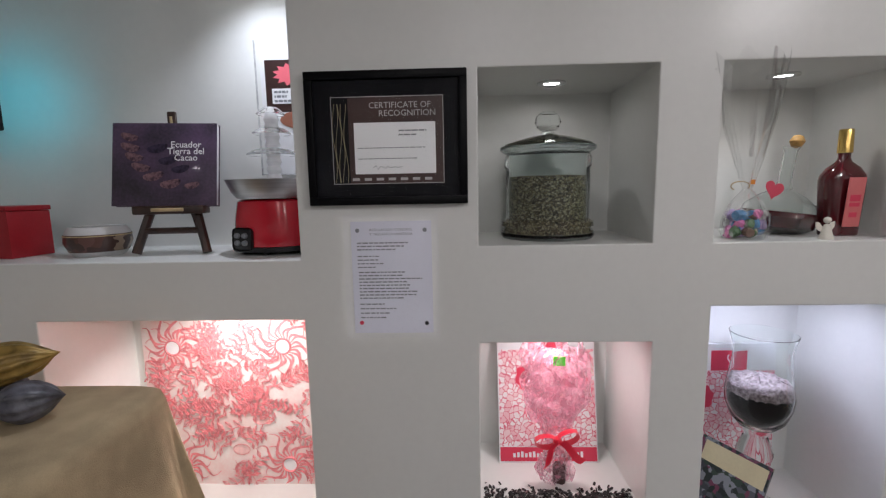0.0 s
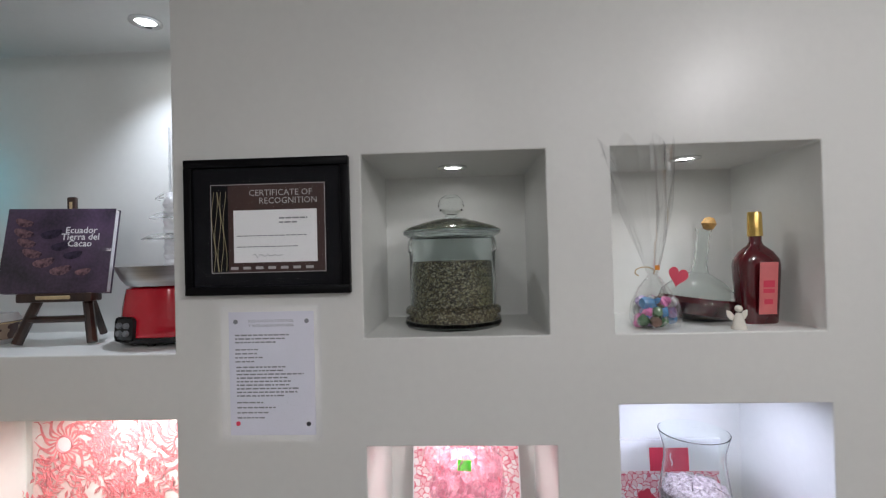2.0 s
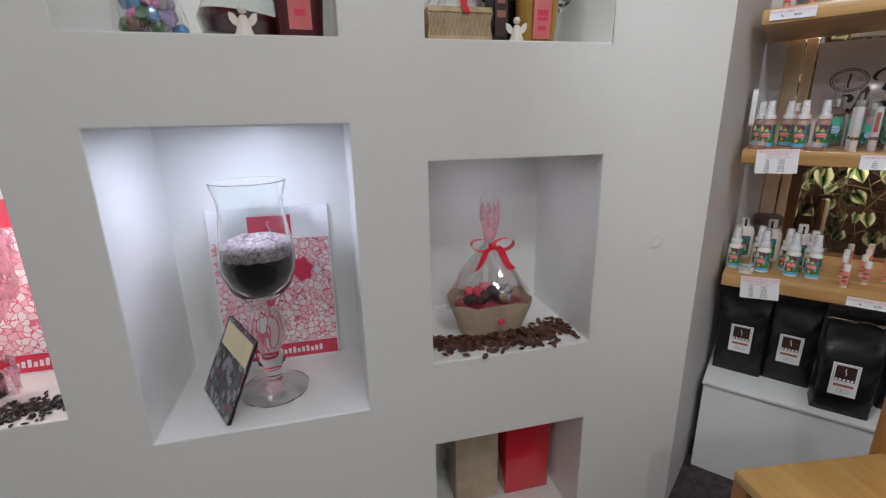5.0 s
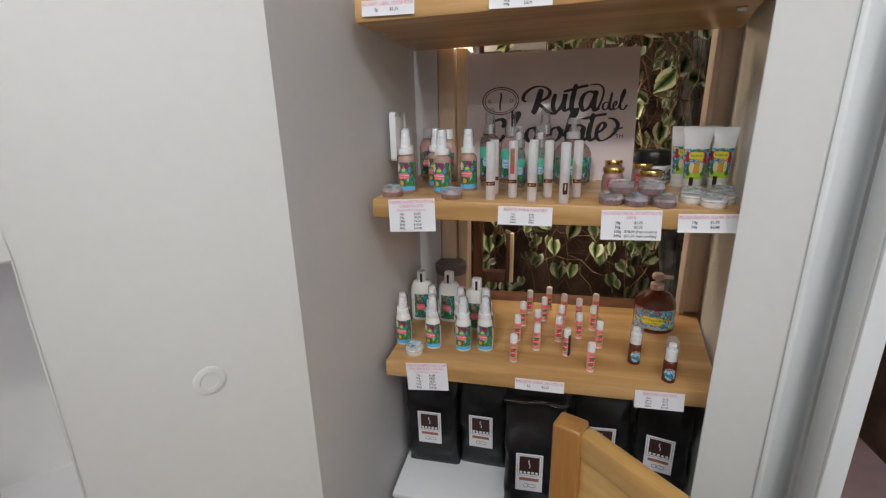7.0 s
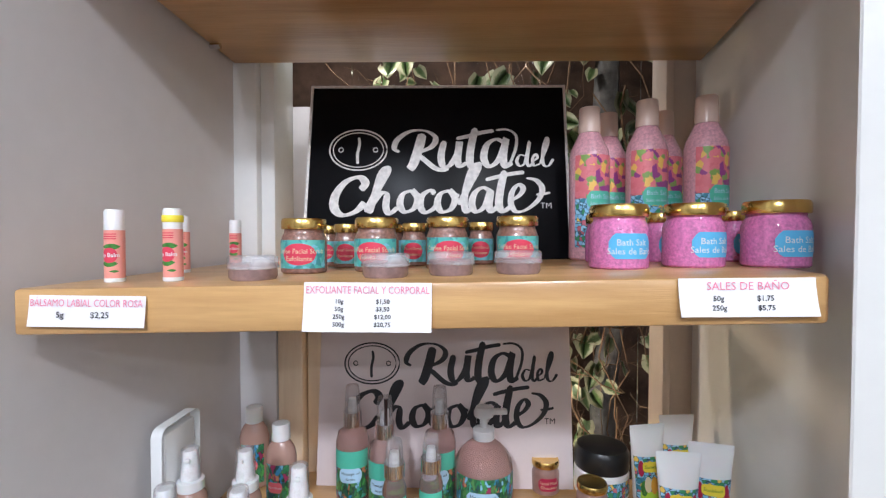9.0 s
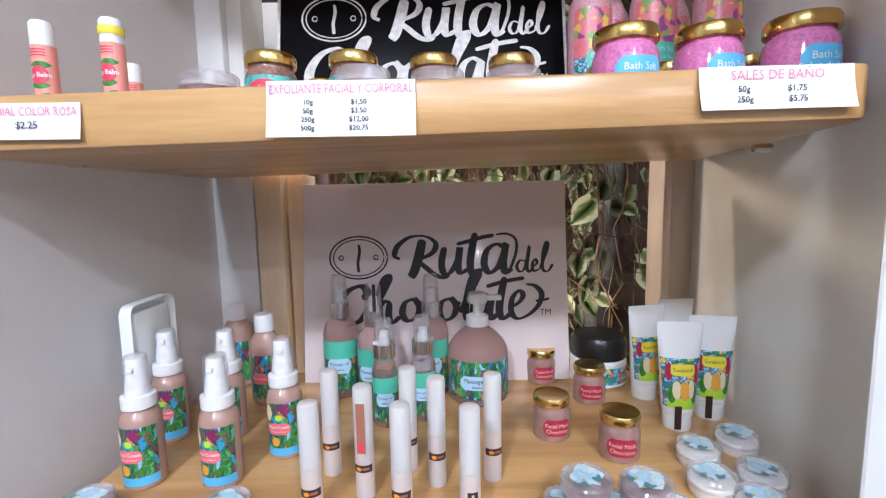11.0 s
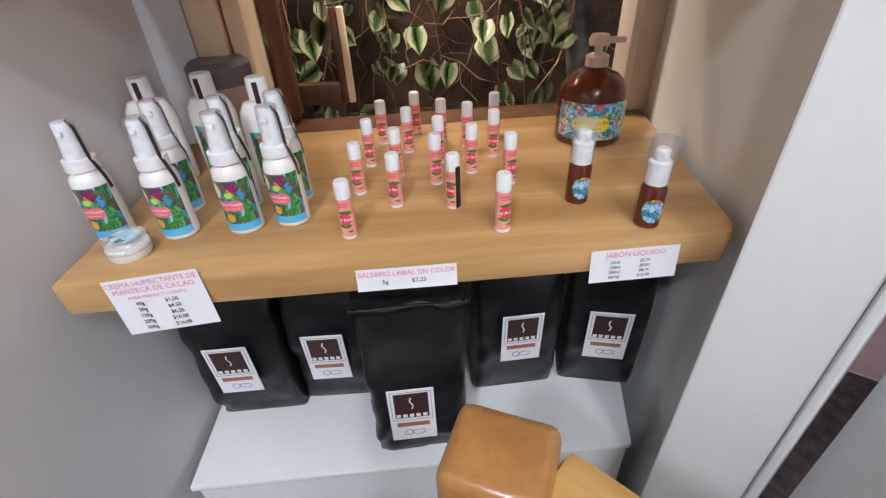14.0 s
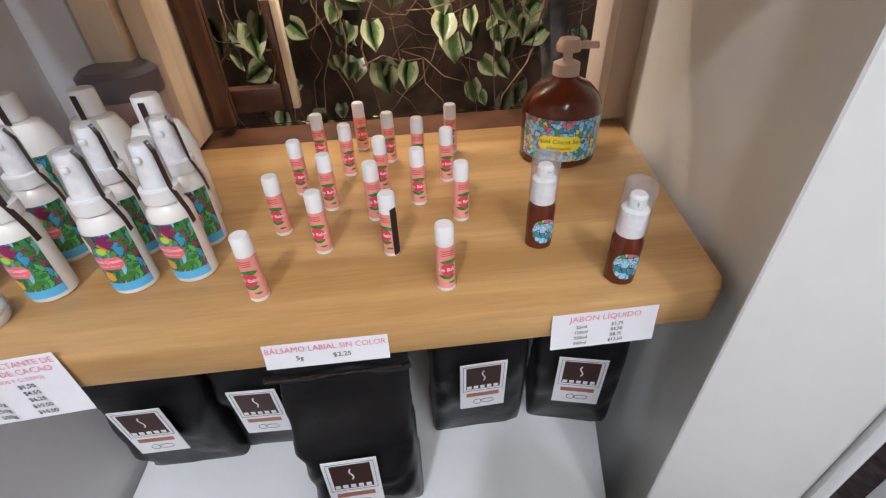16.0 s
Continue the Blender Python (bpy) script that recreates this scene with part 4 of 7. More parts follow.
def squeeze_tube(m, strip=True):
    ob = thing("squeeze_tube", m, "white sunblock tube standing on its cap with cacao print", "cream tube", "white sunblock tubes")
    rows = [(0.0188, 0.0178, 0.024), (0.0196, 0.0182, 0.030), (0.0220, 0.0165, 0.06), (0.0252, 0.0115, 0.095), (0.0274, 0.0055, 0.118), (0.0284, 0.0014, 0.127), (0.0286, 0.0010, 0.137)]

    def skin(rows, grow=0.0, a0=0, a1=360, k=28):
        bm = bmesh.new()
        prev = None
        for rx, ry, z in rows:
            ring = []
            for i in range(k + (a1 - a0 != 360)):
                a = radians(a0 + (a1 - a0) * i / k)
                ring.append(bm.verts.new(((rx + grow) * math.cos(a), (ry + grow) * math.sin(a), z)))
            if prev:
                cnt = len(ring)
                for i in range(cnt if a1 - a0 == 360 else cnt - 1):
                    j = (i + 1) % cnt
                    bm.faces.new((prev[i], prev[j], ring[j], ring[i]))
            prev = ring
        return bm

    part("tube", skin(rows), WHITE, ob)
    part("cap", lathe([(0, 0), (0.0170, 0), (0.0175, 0.001), (0.0178, 0.019), (0.0168, 0.0195), (0.0168, 0.0208), (0.0182, 0.0214), (0.0186, 0.0238), (0, 0.0238)], 26), WHITE, ob, "white flip cap")

    def at(z):
        for (a, b, c), (d, e, f) in zip(rows, rows[1:]):
            if c <= z <= f:
                k = (z - c) / (f - c)
                return (a + (d - a) * k, b + (e - b) * k, z)

    def patch(name, cx, cz, rx, rz, material, lift, shape=None, k=12, label="", parent=ob):
        """A printed patch on the tube's front face, following its taper."""
        bm = bmesh.new()
        prev = None
        for i in range(k + 1):
            f = 2 * i / k - 1
            z = cz + rz * f
            half = rx * (shape(f) if shape else 1.0)
            a, b, _ = at(z)
            row = []
            for j in range(9):
                x = cx + half * (j / 4 - 1)
                row.append(bm.verts.new((x, -(b + lift) * math.sqrt(max(0.02, 1 - (x / (a + lift)) ** 2)), z)))
            if prev:
                for j in range(8):
                    bm.faces.new((prev[j], prev[j + 1], row[j + 1], row[j]))
            prev = row
        return part(name, bm, material, parent, label)

    round_end = lambda f: math.sqrt(max(0.0, 1 - f * f))
    lerp = [at(0.030 + 0.0105 * i) for i in range(7)]
    part("label_print", skin(lerp, 0.0004, 196, 344, 16), GARDEN_BLUE, ob, "printed garden label")
    patch("ground_print", 0.0, 0.037, 0.0165, 0.007, mat_lime, 0.0008)
    patch("border_print", -0.0160, 0.076, 0.0035, 0.012, MAGENTA, 0.0008, round_end)
    patch("border_print", 0.0165, 0.074, 0.0035, 0.013, MAGENTA, 0.0008, round_end)
    patch("pod_print", -0.0075, 0.054, 0.0048, 0.012, mat_cream, 0.0010, round_end)
    patch("pod_print", 0.0015, 0.053, 0.0055, 0.013, mat_podorange, 0.0012, round_end)
    patch("pod_print", 0.0098, 0.055, 0.0040, 0.012, mat_cream, 0.0010, round_end)
    patch("leaf_print", -0.0125, 0.048, 0.0040, 0.012, LEAFINK, 0.0008, round_end)
    patch("leaf_print", 0.0138, 0.046, 0.0040, 0.011, LEAFINK, 0.0008, round_end)
    badge = patch("badge", 0.0, 0.079, 0.0142, 0.0072, YELLOW, 0.0012, lambda f: 1 - 0.25 * f ** 6, 8, "yellow name badge")
    part("lettering", moved(bend(text_bm("Sunblock", 0.0068), 0.030, 0.079), pose(0, 0.0142, 0)), LEAFINK, badge)
    if strip:
        part("seal_strip", box(-0.010, -0.002, -0.0200, -0.0192, 0.004, 0.034), DARKPRINT, ob, "brown seal strip")
    return ob


mat_podorange = mat("orange pod print", (0.72, 0.36, 0.04), 0.4, bump=0.0)


def salt_bottle(m, h=0.216, R=0.0285):
    ob = thing("salt_bottle", m, "tall pink bath salt bottle with a beige cap", "salt bottle", "pink bath salt bottles")
    part("body", lathe([(0, 0), (R - 0.003, 0), (R, 0.003), (R, 0.145), (R - 0.002, 0.156), (R - 0.008, 0.168), (0.017, 0.176), (0.0145, 0.180), (0, 0.180)], 28), SALTBOTTLE, ob)
    part("cap", lathe([(0, 0.180), (0.0158, 0.180), (0.0148, h - 0.002), (0.0135, h), (0, h)], 22), PUMPBEIGE, ob, "beige cap")
    part("label_print", curved(R + 0.0003, R * 1.2, 0.086, 0.146, 0.002, cols=18), GARDEN_PINK, ob, "coral printed label")
    part("label_print", curved(R + 0.0003, R * 1.2, 0.018, 0.086, 0.002, cols=18), GARDEN_BLUE, ob)
    badge = part("badge", curved(R + 0.0006, R * 0.72, 0.072, 0.096, 0.006, banner), TEAL, ob, "teal name badge")
    part("lettering", joined(bend(text_bm("Bath Salt", 0.0088), R + 0.0009, 0.088, 0.006), bend(text_bm("Sales de Baño", 0.0058), R + 0.0009, 0.0785, 0.006)), mat_paleblue, badge)
    part("pod_print", joined(curved(R + 0.0005, 0.006, 0.036, 0.060, -0.002, leafy), curved(R + 0.0005, 0.006, 0.034, 0.058, 0.009, leafy)), mat_podorange, ob)
    return ob


def mini_pump(m):
    ob = thing("soap_pump", m, "small amber soap pump bottle under a clear cap", "soap bottle", "small liquid soap pumps")
    R = 0.0135
    part("body", lathe([(0, 0), (R - 0.0015, 0), (R, 0.0015), (R, 0.046), (0.011, 0.050), (0, 0.050)], 22), AMBER, ob)
    part("collar", lathe([(0, 0.0502), (0.0115, 0.0502), (0.0115, 0.074), (0.0095, 0.076), (0, 0.076)], 20), WHITE, ob, "white pump collar")
    part("pump_head", joined(lathe([(0, 0.076), (0.0075, 0.076), (0.0075, 0.086), (0.0055, 0.0885), (0, 0.0885)], 16), box(-0.002, 0.002, -0.0105, -0.004, 0.080, 0.084, 0.0006)), WHITE, ob, "white pump head")
    cap = part("overcap", lathe([(R, 0.052), (0.0133, 0.094), (0.0118, 0.099), (0, 0.100)], 20), CLEARCAP, ob, "clear overcap")
    cap.visible_shadow = False
    part("label_print", curved(R + 0.0003, 0.0125, 0.008, 0.036, 0.0, oval, cols=16), GARDEN_BLUE, ob, "oval blue sticker")
    part("lettering", bend(text_bm("JABÓN", 0.006), R + 0.0006, 0.026), WHITE, ob)
    return ob


def black_lid_jar(m):
    ob = thing("cream_tub", m, "white cream tub with a glossy black lid", "cream tub")
    R = 0.043
    part("tub", lathe([(0, 0), (R - 0.004, 0), (R, 0.004), (R, 0.040), (R - 0.003, 0.044), (0, 0.044)], 32), WHITE, ob)
    part("lid", lathe([(0, 0.044), (R - 0.001, 0.044), (R, 0.046), (R, 0.070), (R - 0.004, 0.077), (R - 0.012, 0.079), (0, 0.079)], 32), BLACK, ob, "glossy black lid")
    part("label_print", curved(R + 0.0003, 0.045, 0.008, 0.034, 0.0, cols=20), GARDEN_BLUE, ob, "printed blue label")
    return ob


def canister(m):
    ob = thing("canister", m, "mauve plastic canister with a grey lid", "canister")
    R = 0.044
    part("tub", lathe([(0, 0), (R - 0.004, 0), (R - 0.001, 0.003), (R, 0.104), (0, 0.104)], 32), CANISTER, ob)
    part("lid", lathe([(0, 0.104), (R + 0.001, 0.104), (R + 0.002, 0.107), (R + 0.002, 0.131), (R - 0.006, 0.138), (0, 0.138)], 32), CANLID, ob, "grey screw lid")
    return ob


def coffee_bag(m, w, h, d, seed, folded=False):
    """A block-bottom foil bag: flat square foot, bulging front, flat seam at the top."""
    rnd = random.Random(seed)
    ob = thing("coffee_bag", m, "matt black foil coffee bag with a white label on the plinth", "coffee bag", "black coffee bags")
    bm = bmesh.new()
    cols, rows = 30, 24
    prev = None
    ph = rnd.uniform(0, 6)
    for j in range(rows + 1):
        f = j / rows
        swell = math.sin(math.pi * min(1, f * 1.25)) ** 0.8 if f < 0.8 else 0.0
        front = -d / 2 - 0.026 * swell + 0.014 * max(0, f - 0.6)
        back = front + (d + 0.026 * swell) * (1 - f ** 2.0) + 0.004
        wid = w * (1.0 - 0.035 * math.sin(math.pi * f) + 0.012 * f)
        sq = 0.16 + 0.16 * swell
        ring = []
        for i in range(cols * 2):
            a = 2 * math.pi * i / (cols * 2)
            c, s = math.cos(a), math.sin(a)
            x = wid / 2 * math.copysign(abs(c) ** sq, c)
            g = 0.5 + 0.5 * math.copysign(abs(s) ** sq, s)
            y = front + (back - front) * g
            k = (0.0030 * math.sin(f * 13 + ph + x * 45) + 0.0022 * math.sin(x * 120 - f * 31 + ph) + 0.004 * noise.noise(Vector((x * 26, f * 9, seed)))) if 0.03 < f < 0.99 else 0
            ring.append(bm.verts.new((x + k * 0.3, y + k, h * f)))
        if prev:
            n = len(ring)
            for i in range(n):
                bm.faces.new((prev[i], prev[(i + 1) % n], ring[(i + 1) % n], ring[i]))
        else:
            bm.faces.new(ring[::-1])
        prev = ring
    bm.faces.new(prev)
    part("bag", bm, FOIL, ob, angle=50)
    part("top_seam", box(-w * 0.5, w * 0.5, -d / 2 + 0.004, -d / 2 + 0.008, h - 0.012, h + 0.008, 0.001), FOIL, ob)
    if folded:
        bm = tube([(-w * 0.52 + w * 1.04 * i / 10, -d / 2 - 0.006 - 0.003 * math.sin(i * 0.9), h - 0.018 + 0.003 * math.sin(i * 1.3)) for i in range(11)], 0.0045, 8)
        part("tin_tie_with_glint", bm, BLACK, ob, "glossy rolled top with a tin tie")
        # The roll's highlight, modelled as a thin silver bar.
        part("tin_tie_with_glint", moved(box(-w * 0.50, w * 0.46, -0.001, 0.001, -0.0012, 0.0012), pose(0, -d / 2 - 0.0115, h - 0.013)), SILVER, ob, "silver bar standing in for the highlight on the tie")
    return ob


def bag_label(parent, m, w=0.063, h=0.101):
    lab = part("label", moved(box(-w / 2, w / 2, -0.0006, 0.0006, 0, h), m), PAPER, parent, "white label with a dark brown square")
    part("dark_square", moved(box(-w * 0.37, w * 0.37, -0.0012, -0.0008, h * 0.46, h * 0.93), m), DARKPRINT, lab)
    part("square_rule", moved(joined(box(-w * 0.44, w * 0.44, -0.0011, -0.0007, h * 0.415, h * 0.422), box(-w * 0.44, -w * 0.43, -0.0011, -0.0007, h * 0.415, h * 0.96), box(w * 0.43, w * 0.44, -0.0011, -0.0007, h * 0.415, h * 0.96), box(-w * 0.44, w * 0.44, -0.0011, -0.0007, h * 0.953, h * 0.96)), m), GREYINK, lab, smooth=False)
    bm = tube([(0.002 * math.sin(i * 0.9), 0, h * (0.64 + 0.03 * i)) for i in range(8)], 0.0011, 6)
    for v in bm.verts:
        v.co.y = v.co.y * 0.3 - 0.0014
    part("steam_mark", moved(bm, m), PAPER, lab)
    bm = bmesh.new()
    for i in range(5):
        x = -w * 0.35 + i * w * 0.145
        box(x, x + w * 0.095, -0.0015, -0.0012, h * 0.475, h * 0.535, bm=bm)
    part("name_mark", moved(bm, m), PAPER, lab, smooth=False)
    part("copper_bar", moved(box(-w * 0.36, w * 0.36, -0.0012, -0.0008, h * 0.28, h * 0.36), m), COPPER, lab)
    ring = joined(tube([(x, -0.001, z) for x, z in arc(-w * 0.11, h * 0.15, w * 0.09, h * 0.055, 0, 340, 12)], 0.0006, 4), tube([(x, -0.001, z) for x, z in arc(w * 0.11, h * 0.15, w * 0.15, h * 0.045, 20, 350, 14)], 0.0006, 4))
    part("bean_mark", moved(ring, m), GREYINK, lab)
    return lab


def price_card(u, n, z, w, h, title, rows, tilt=0.0, note="", tsize=0.0084):
    """A paper price card stuck on a shelf edge; z is its top."""
    label = "white paper price card taped to the shelf edge"
    ob = thing("price_card", sh(u, n - 0.0015, z) @ pose(0, 0, 0, -4, tilt, 0), label, "price card", "price cards")
    rnd = random.Random(title)
    curl = rnd.uniform(0.001, 0.004)
    part("card", moved(sheet(w, h, 8, 6, lambda a, b: -curl * (1 - b) ** 2), pose(0, 0, -h)), PAPER, ob, angle=80)
    lines = title.split("|")
    y = -0.001 - tsize * 0.62
    for i, ln in enumerate(lines):
        b = text_bm(ln, tsize)
        wide = max(v.co.x for v in b.verts) - min(v.co.x for v in b.verts)
        k = min(1.0, (w - 0.004) / wide)
        for v in b.verts:
            v.co = Vector((v.co.x * k, -0.0012 - curl * (y / h) ** 2, v.co.z + y))
        part("title", b, PINKINK, ob)
        y -= tsize * 0.98
    if note:
        b = text_bm(note, tsize * 0.62)
        for v in b.verts:
            v.co = Vector((v.co.x, -0.0012 - curl * (y / h) ** 2, v.co.z + y))
        part("note", b, PINKINK, ob)
        y -= tsize * 0.8
    y += tsize * 0.08
    left = (h + y - 0.001) / max(1, len(rows))
    step = min(tsize * 0.98, left)
    for a, c in rows:
        for s, x, al in ((a, -w * 0.22, "CENTER"), (c, w * 0.12 if len(c) < 9 else w * 0.16, "CENTER")):
            b = text_bm(s, step * 0.82, al, bold=0.00006)
            for v in b.verts:
                v.co = Vector((v.co.x + x, -0.0012 - curl * (y / h) ** 2, v.co.z + y - step * 0.2))
            part("amount", b, INK, ob)
        y -= step
    return ob


LOW, MID, HIGH = SHELF["low"], SHELF["mid"], SHELF["high"]
rnd = random.Random(4)
first = lip_balm(sh(2.389, 4.382, LOW, rnd.uniform(-12, 12)))
BALMS = [(2.393, 4.486), (2.403, 4.573), (2.419, 4.658), (2.441, 4.445), (2.442, 4.529), (2.459, 4.614), (2.473, 4.694), (2.494, 4.499), (2.503, 4.565),
         (2.513, 4.646), (2.545, 4.525), (2.551, 4.62), (2.584, 4.577), (2.599, 4.661), (2.589, 4.483), (2.559, 4.371)]
for u, n in BALMS:
    copy_thing(first, sh(u, n, LOW, rnd.uniform(-14, 14)))
lip_balm(sh(2.511, 4.431, LOW, -40), True)
for u, n, t in ((2.138, 4.345, 6), (2.133, 4.460, 10), (2.130, 4.600, 4)):
    copy_thing(first, on(u, n, HIGH, t))

lip_balm(on(2.194, 4.345, HIGH, -4), band=True)

white1 = spray_bottle(sh(2.112, 4.428, LOW, 4), WHITECREAM, "white hand cream pump bottle with a garden print label")
for u, n, t in ((2.190, 4.420, -5), (2.265, 4.421, 3), (2.318, 4.430, -8), (2.175, 4.482, 12), (2.250, 4.480, -6), (2.312, 4.486, 5)):
    copy_thing(white1, sh(u, n, LOW, t))
lot = lotion_bottle(sh(2.122, 4.575, LOW, 8), WHITECREAM, "large white hand cream bottle with a sloping shoulder", True, 0.142, 0.0315)
for u, n, t in ((2.200, 4.577, -6), (2.281, 4.538, 4)):
    copy_thing(lot, sh(u, n, LOW, t))
flat_jar(sh(2.151, 4.380, LOW, 20), WHITECREAM, "small white cream pot with a printed lid")
canister(sh(2.184, 4.684, LOW))
round_pump_bottle(sh(2.743, 4.625, LOW, -8), AMBER, PUMPBEIGE, "amber liquid cocoa soap bottle with a beige pump", GARDEN_BLUE, YELLOW, ("Liquid Cocoa Soap", "Jabón Líquido"), 0.0505, 0.150)
mp = mini_pump(sh(2.660, 4.424, LOW, 5))
copy_thing(mp, sh(2.718, 4.360, LOW, -10))

brown1 = spray_bottle(on(2.143, 4.406, MID, 3), BROWNCREAM, "brown chocolate hand cream pump bottle with a garden print label", group="brown hand cream bottles", strip=False)
for u, n, t in ((2.224, 4.406, -4), (2.273, 4.459, 6), (2.119, 4.495, 10), (2.190, 4.497, -8)):
    copy_thing(brown1, on(u, n, MID, t))
lb = lotion_bottle(on(2.132, 4.655, MID, 6), BROWNCREAM, "brown chocolate lotion bottle with a white cap", False, 0.130, 0.0235)
copy_thing(lb, on(2.200, 4.594, MID, -8))
flat_jar(on(2.126, 4.348, MID, 10), ROSECREAM, "small rose cream pot with a printed lid")
flat_jar(on(2.256, 4.342, MID, -15), ROSECREAM, "small rose cream pot with a printed lid")
for (u, n), k in zip(((2.336, 4.343), (2.336, 4.418), (2.378, 4.379), (2.418, 4.339), (2.449, 4.398), (2.479, 4.334), (2.507, 4.406), (2.418, 4.425)), (0, 0, 2, 0, 0, 1, 0, 0)):
    slim_spray(on(u, n, MID, rnd.uniform(-10, 10)), k)
ob1 = oil_bottle(on(2.381, 4.524, MID, 5))
copy_thing(ob1, on(2.430, 4.540, MID, -4))
ob2 = oil_bottle(on(2.303, 4.620, MID, 4), 0.181, 0.0255)
copy_thing(ob2, on(2.440, 4.622, MID, -6))
oil_bottle(on(2.358, 4.592, MID, -12), 0.174, 0.024, True)
round_pump_bottle(on(2.508, 4.607, MID, 4), PINKOIL, FROST, "round massage oil bottle with a clear pump and teal label", GARDEN, mat_paleblue, ("Massage oil", "Aceite"), 0.045, 0.156)
gj = lid_jar(on(2.614, 4.660, MID, 4), ROSECREAM, "rose facial mask jar with a gold lid and red label", MAGENTA, 0.0225, 0.054, ("Facial Mask", "Chocolate"), mat_cream)
for u, n, t in ((2.669, 4.590, -8), (2.590, 4.493, 6), (2.657, 4.448, -12)):
    copy_thing(gj, on(u, n, MID, t))
black_lid_jar(on(2.706, 4.660, MID, 25))
tb = squeeze_tube(on(2.754, 4.600, MID, 10), False)
tb2 = squeeze_tube(on(2.757, 4.513, MID, -6))
copy_thing(tb2, on(2.815, 4.540, MID, -14))
copy_thing(tb, on(2.818, 4.640, MID, 4))
fj = flat_jar(on(2.567, 4.340, MID, 15), CHOC, "small chocolate mask pot with a printed lid")
for u, n, lift, t in ((2.612, 4.333, 0, -20), (2.659, 4.331, 0, 40), (2.584, 4.339, 0.0232, 80), (2.635, 4.333, 0.0232, 10)):
    copy_thing(fj, on(u, n, MID, t, lift))
fw = flat_jar(on(2.738, 4.431, MID, 15), WHITECREAM, "small white sunblock pot with a printed lid")
for u, n, t in ((2.797, 4.456, -20), (2.722, 4.379, 40), (2.777, 4.386, 80), (2.747, 4.342, 10)):
    copy_thing(fw, on(u, n, MID, t))

fk = flat_jar(on(2.270, 4.346, HIGH, 15), CHOC, "small clear pot of dark chocolate balm", False)
for u, n in ((2.395, 4.349), (2.457, 4.362), (2.523, 4.366)):
    copy_thing(fk, on(u, n, HIGH, rnd.uniform(0, 90)))
TEALPRINT = art("teal printed label", [(0.10, 0.45, 0.42), (0.14, 0.52, 0.46), (0.06, 0.28, 0.30), (0.20, 0.55, 0.65)], 160)
sj = lid_jar(on(2.293, 4.424, HIGH, 4), SCRUB, "brown facial scrub jar with a gold lid and teal label", LABELRED, 0.0248, 0.061, ("Coffee Facial Scrub", "Exfoliante"), mat_cream, TEALPRINT)
for u, n, t in ((2.373, 4.432, -5), (2.453, 4.450, 6), (2.536, 4.460, -3)):
    copy_thing(sj, on(u, n, HIGH, t))
sk = lid_jar(on(2.322, 4.508, HIGH, 4), SCRUB, "small brown facial scrub jar with a gold lid", LABELRED, 0.0172, 0.057, ("Facial Scrub", "Exfoliante"), mat_cream, TEALPRINT)
for u, n in ((2.408, 4.522), (2.498, 4.532), (2.283, 4.558), (2.374, 4.560)):
    copy_thing(sk, on(u, n, HIGH, rnd.uniform(-10, 10)))
bj = lid_jar(on(2.639, 4.415, HIGH, 6), SALTPINK, "pink bath salt jar with a gold lid and blue label", SKYBLUE, 0.0308, 0.069, ("Bath Salt", "Sales de Baño"), WHITE)
copy_thing(bj, on(2.722, 4.420, HIGH, 14))
copy_thing(bj, on(2.798, 4.402, HIGH, 8))
bk = lid_jar(on(2.655, 4.522, HIGH, 6), SALTPINK, "small pink bath salt jar with a gold lid", SKYBLUE, 0.0190, 0.064, ("Bath Salt", "Sales"), WHITE)
for u, n in ((2.732, 4.516), (2.816, 4.500)):
    copy_thing(bk, on(u, n, HIGH, 12))
TALL = Matrix.Diagonal((1, 1, 1.03, 1))
sb = salt_bottle(on(2.661, 4.592, HIGH, 6) @ TALL)
for u, n, t in ((2.742, 4.585, -4), (2.820, 4.572, 10), (2.708, 4.650, 4), (2.795, 4.648, -8)):
    copy_thing(sb, on(u, n, HIGH, t) @ TALL)

# bags on the plinth: foot centre u, front n, width, height, depth, turn, label u, n, foot z
for i, (u, n, w, h, t, lu, ln, lz) in enumerate(((2.170, 4.449, 0.146, 0.338, 0, 2.170, 4.412, 0.463), (2.310, 4.464, 0.134, 0.335, -2, 2.306, 4.428, 0.456), (2.445, 4.350, 0.140, 0.322, 1, 2.436, 4.313, 0.447), (2.610, 4.454, 0.140, 0.338, 2, 2.609, 4.418, 0.472), (2.754, 4.446, 0.126, 0.335, -14, 2.741, 4.408, 0.470))):
    d = 0.085
    m = sh(u, n + 0.018, 0.354, t) @ pose(0, d / 2, 0)
    bag = coffee_bag(m, w, h, d, i, i == 2)
    bag_label(bag, m.inverted() @ sh(lu, ln + 0.018, lz - 0.013, t) @ pose(0, 0, 0, 3 if i != 2 else -3, 0, 0))

# price cards
price_card(2.156, 4.292, 1.503, 0.098, 0.026, "BÁLSAMO LABIAL COLOR ROSA", [("5g", "$2,25")], 0.5, tsize=0.0088)
price_card(2.389, 4.292, 1.5145, 0.105, 0.040, "EXFOLIANTE FACIAL Y CORPORAL", [("10g", "$1,50"), ("50g", "$3,50"), ("250g", "$12,00"), ("500g", "$20,75")], 0.2, tsize=0.0088)
price_card(2.696, 4.292, 1.519, 0.110, 0.031, "SALES DE BAÑO", [("50g", "$1,75"), ("250g", "$5,75")], -0.6, tsize=0.0092)
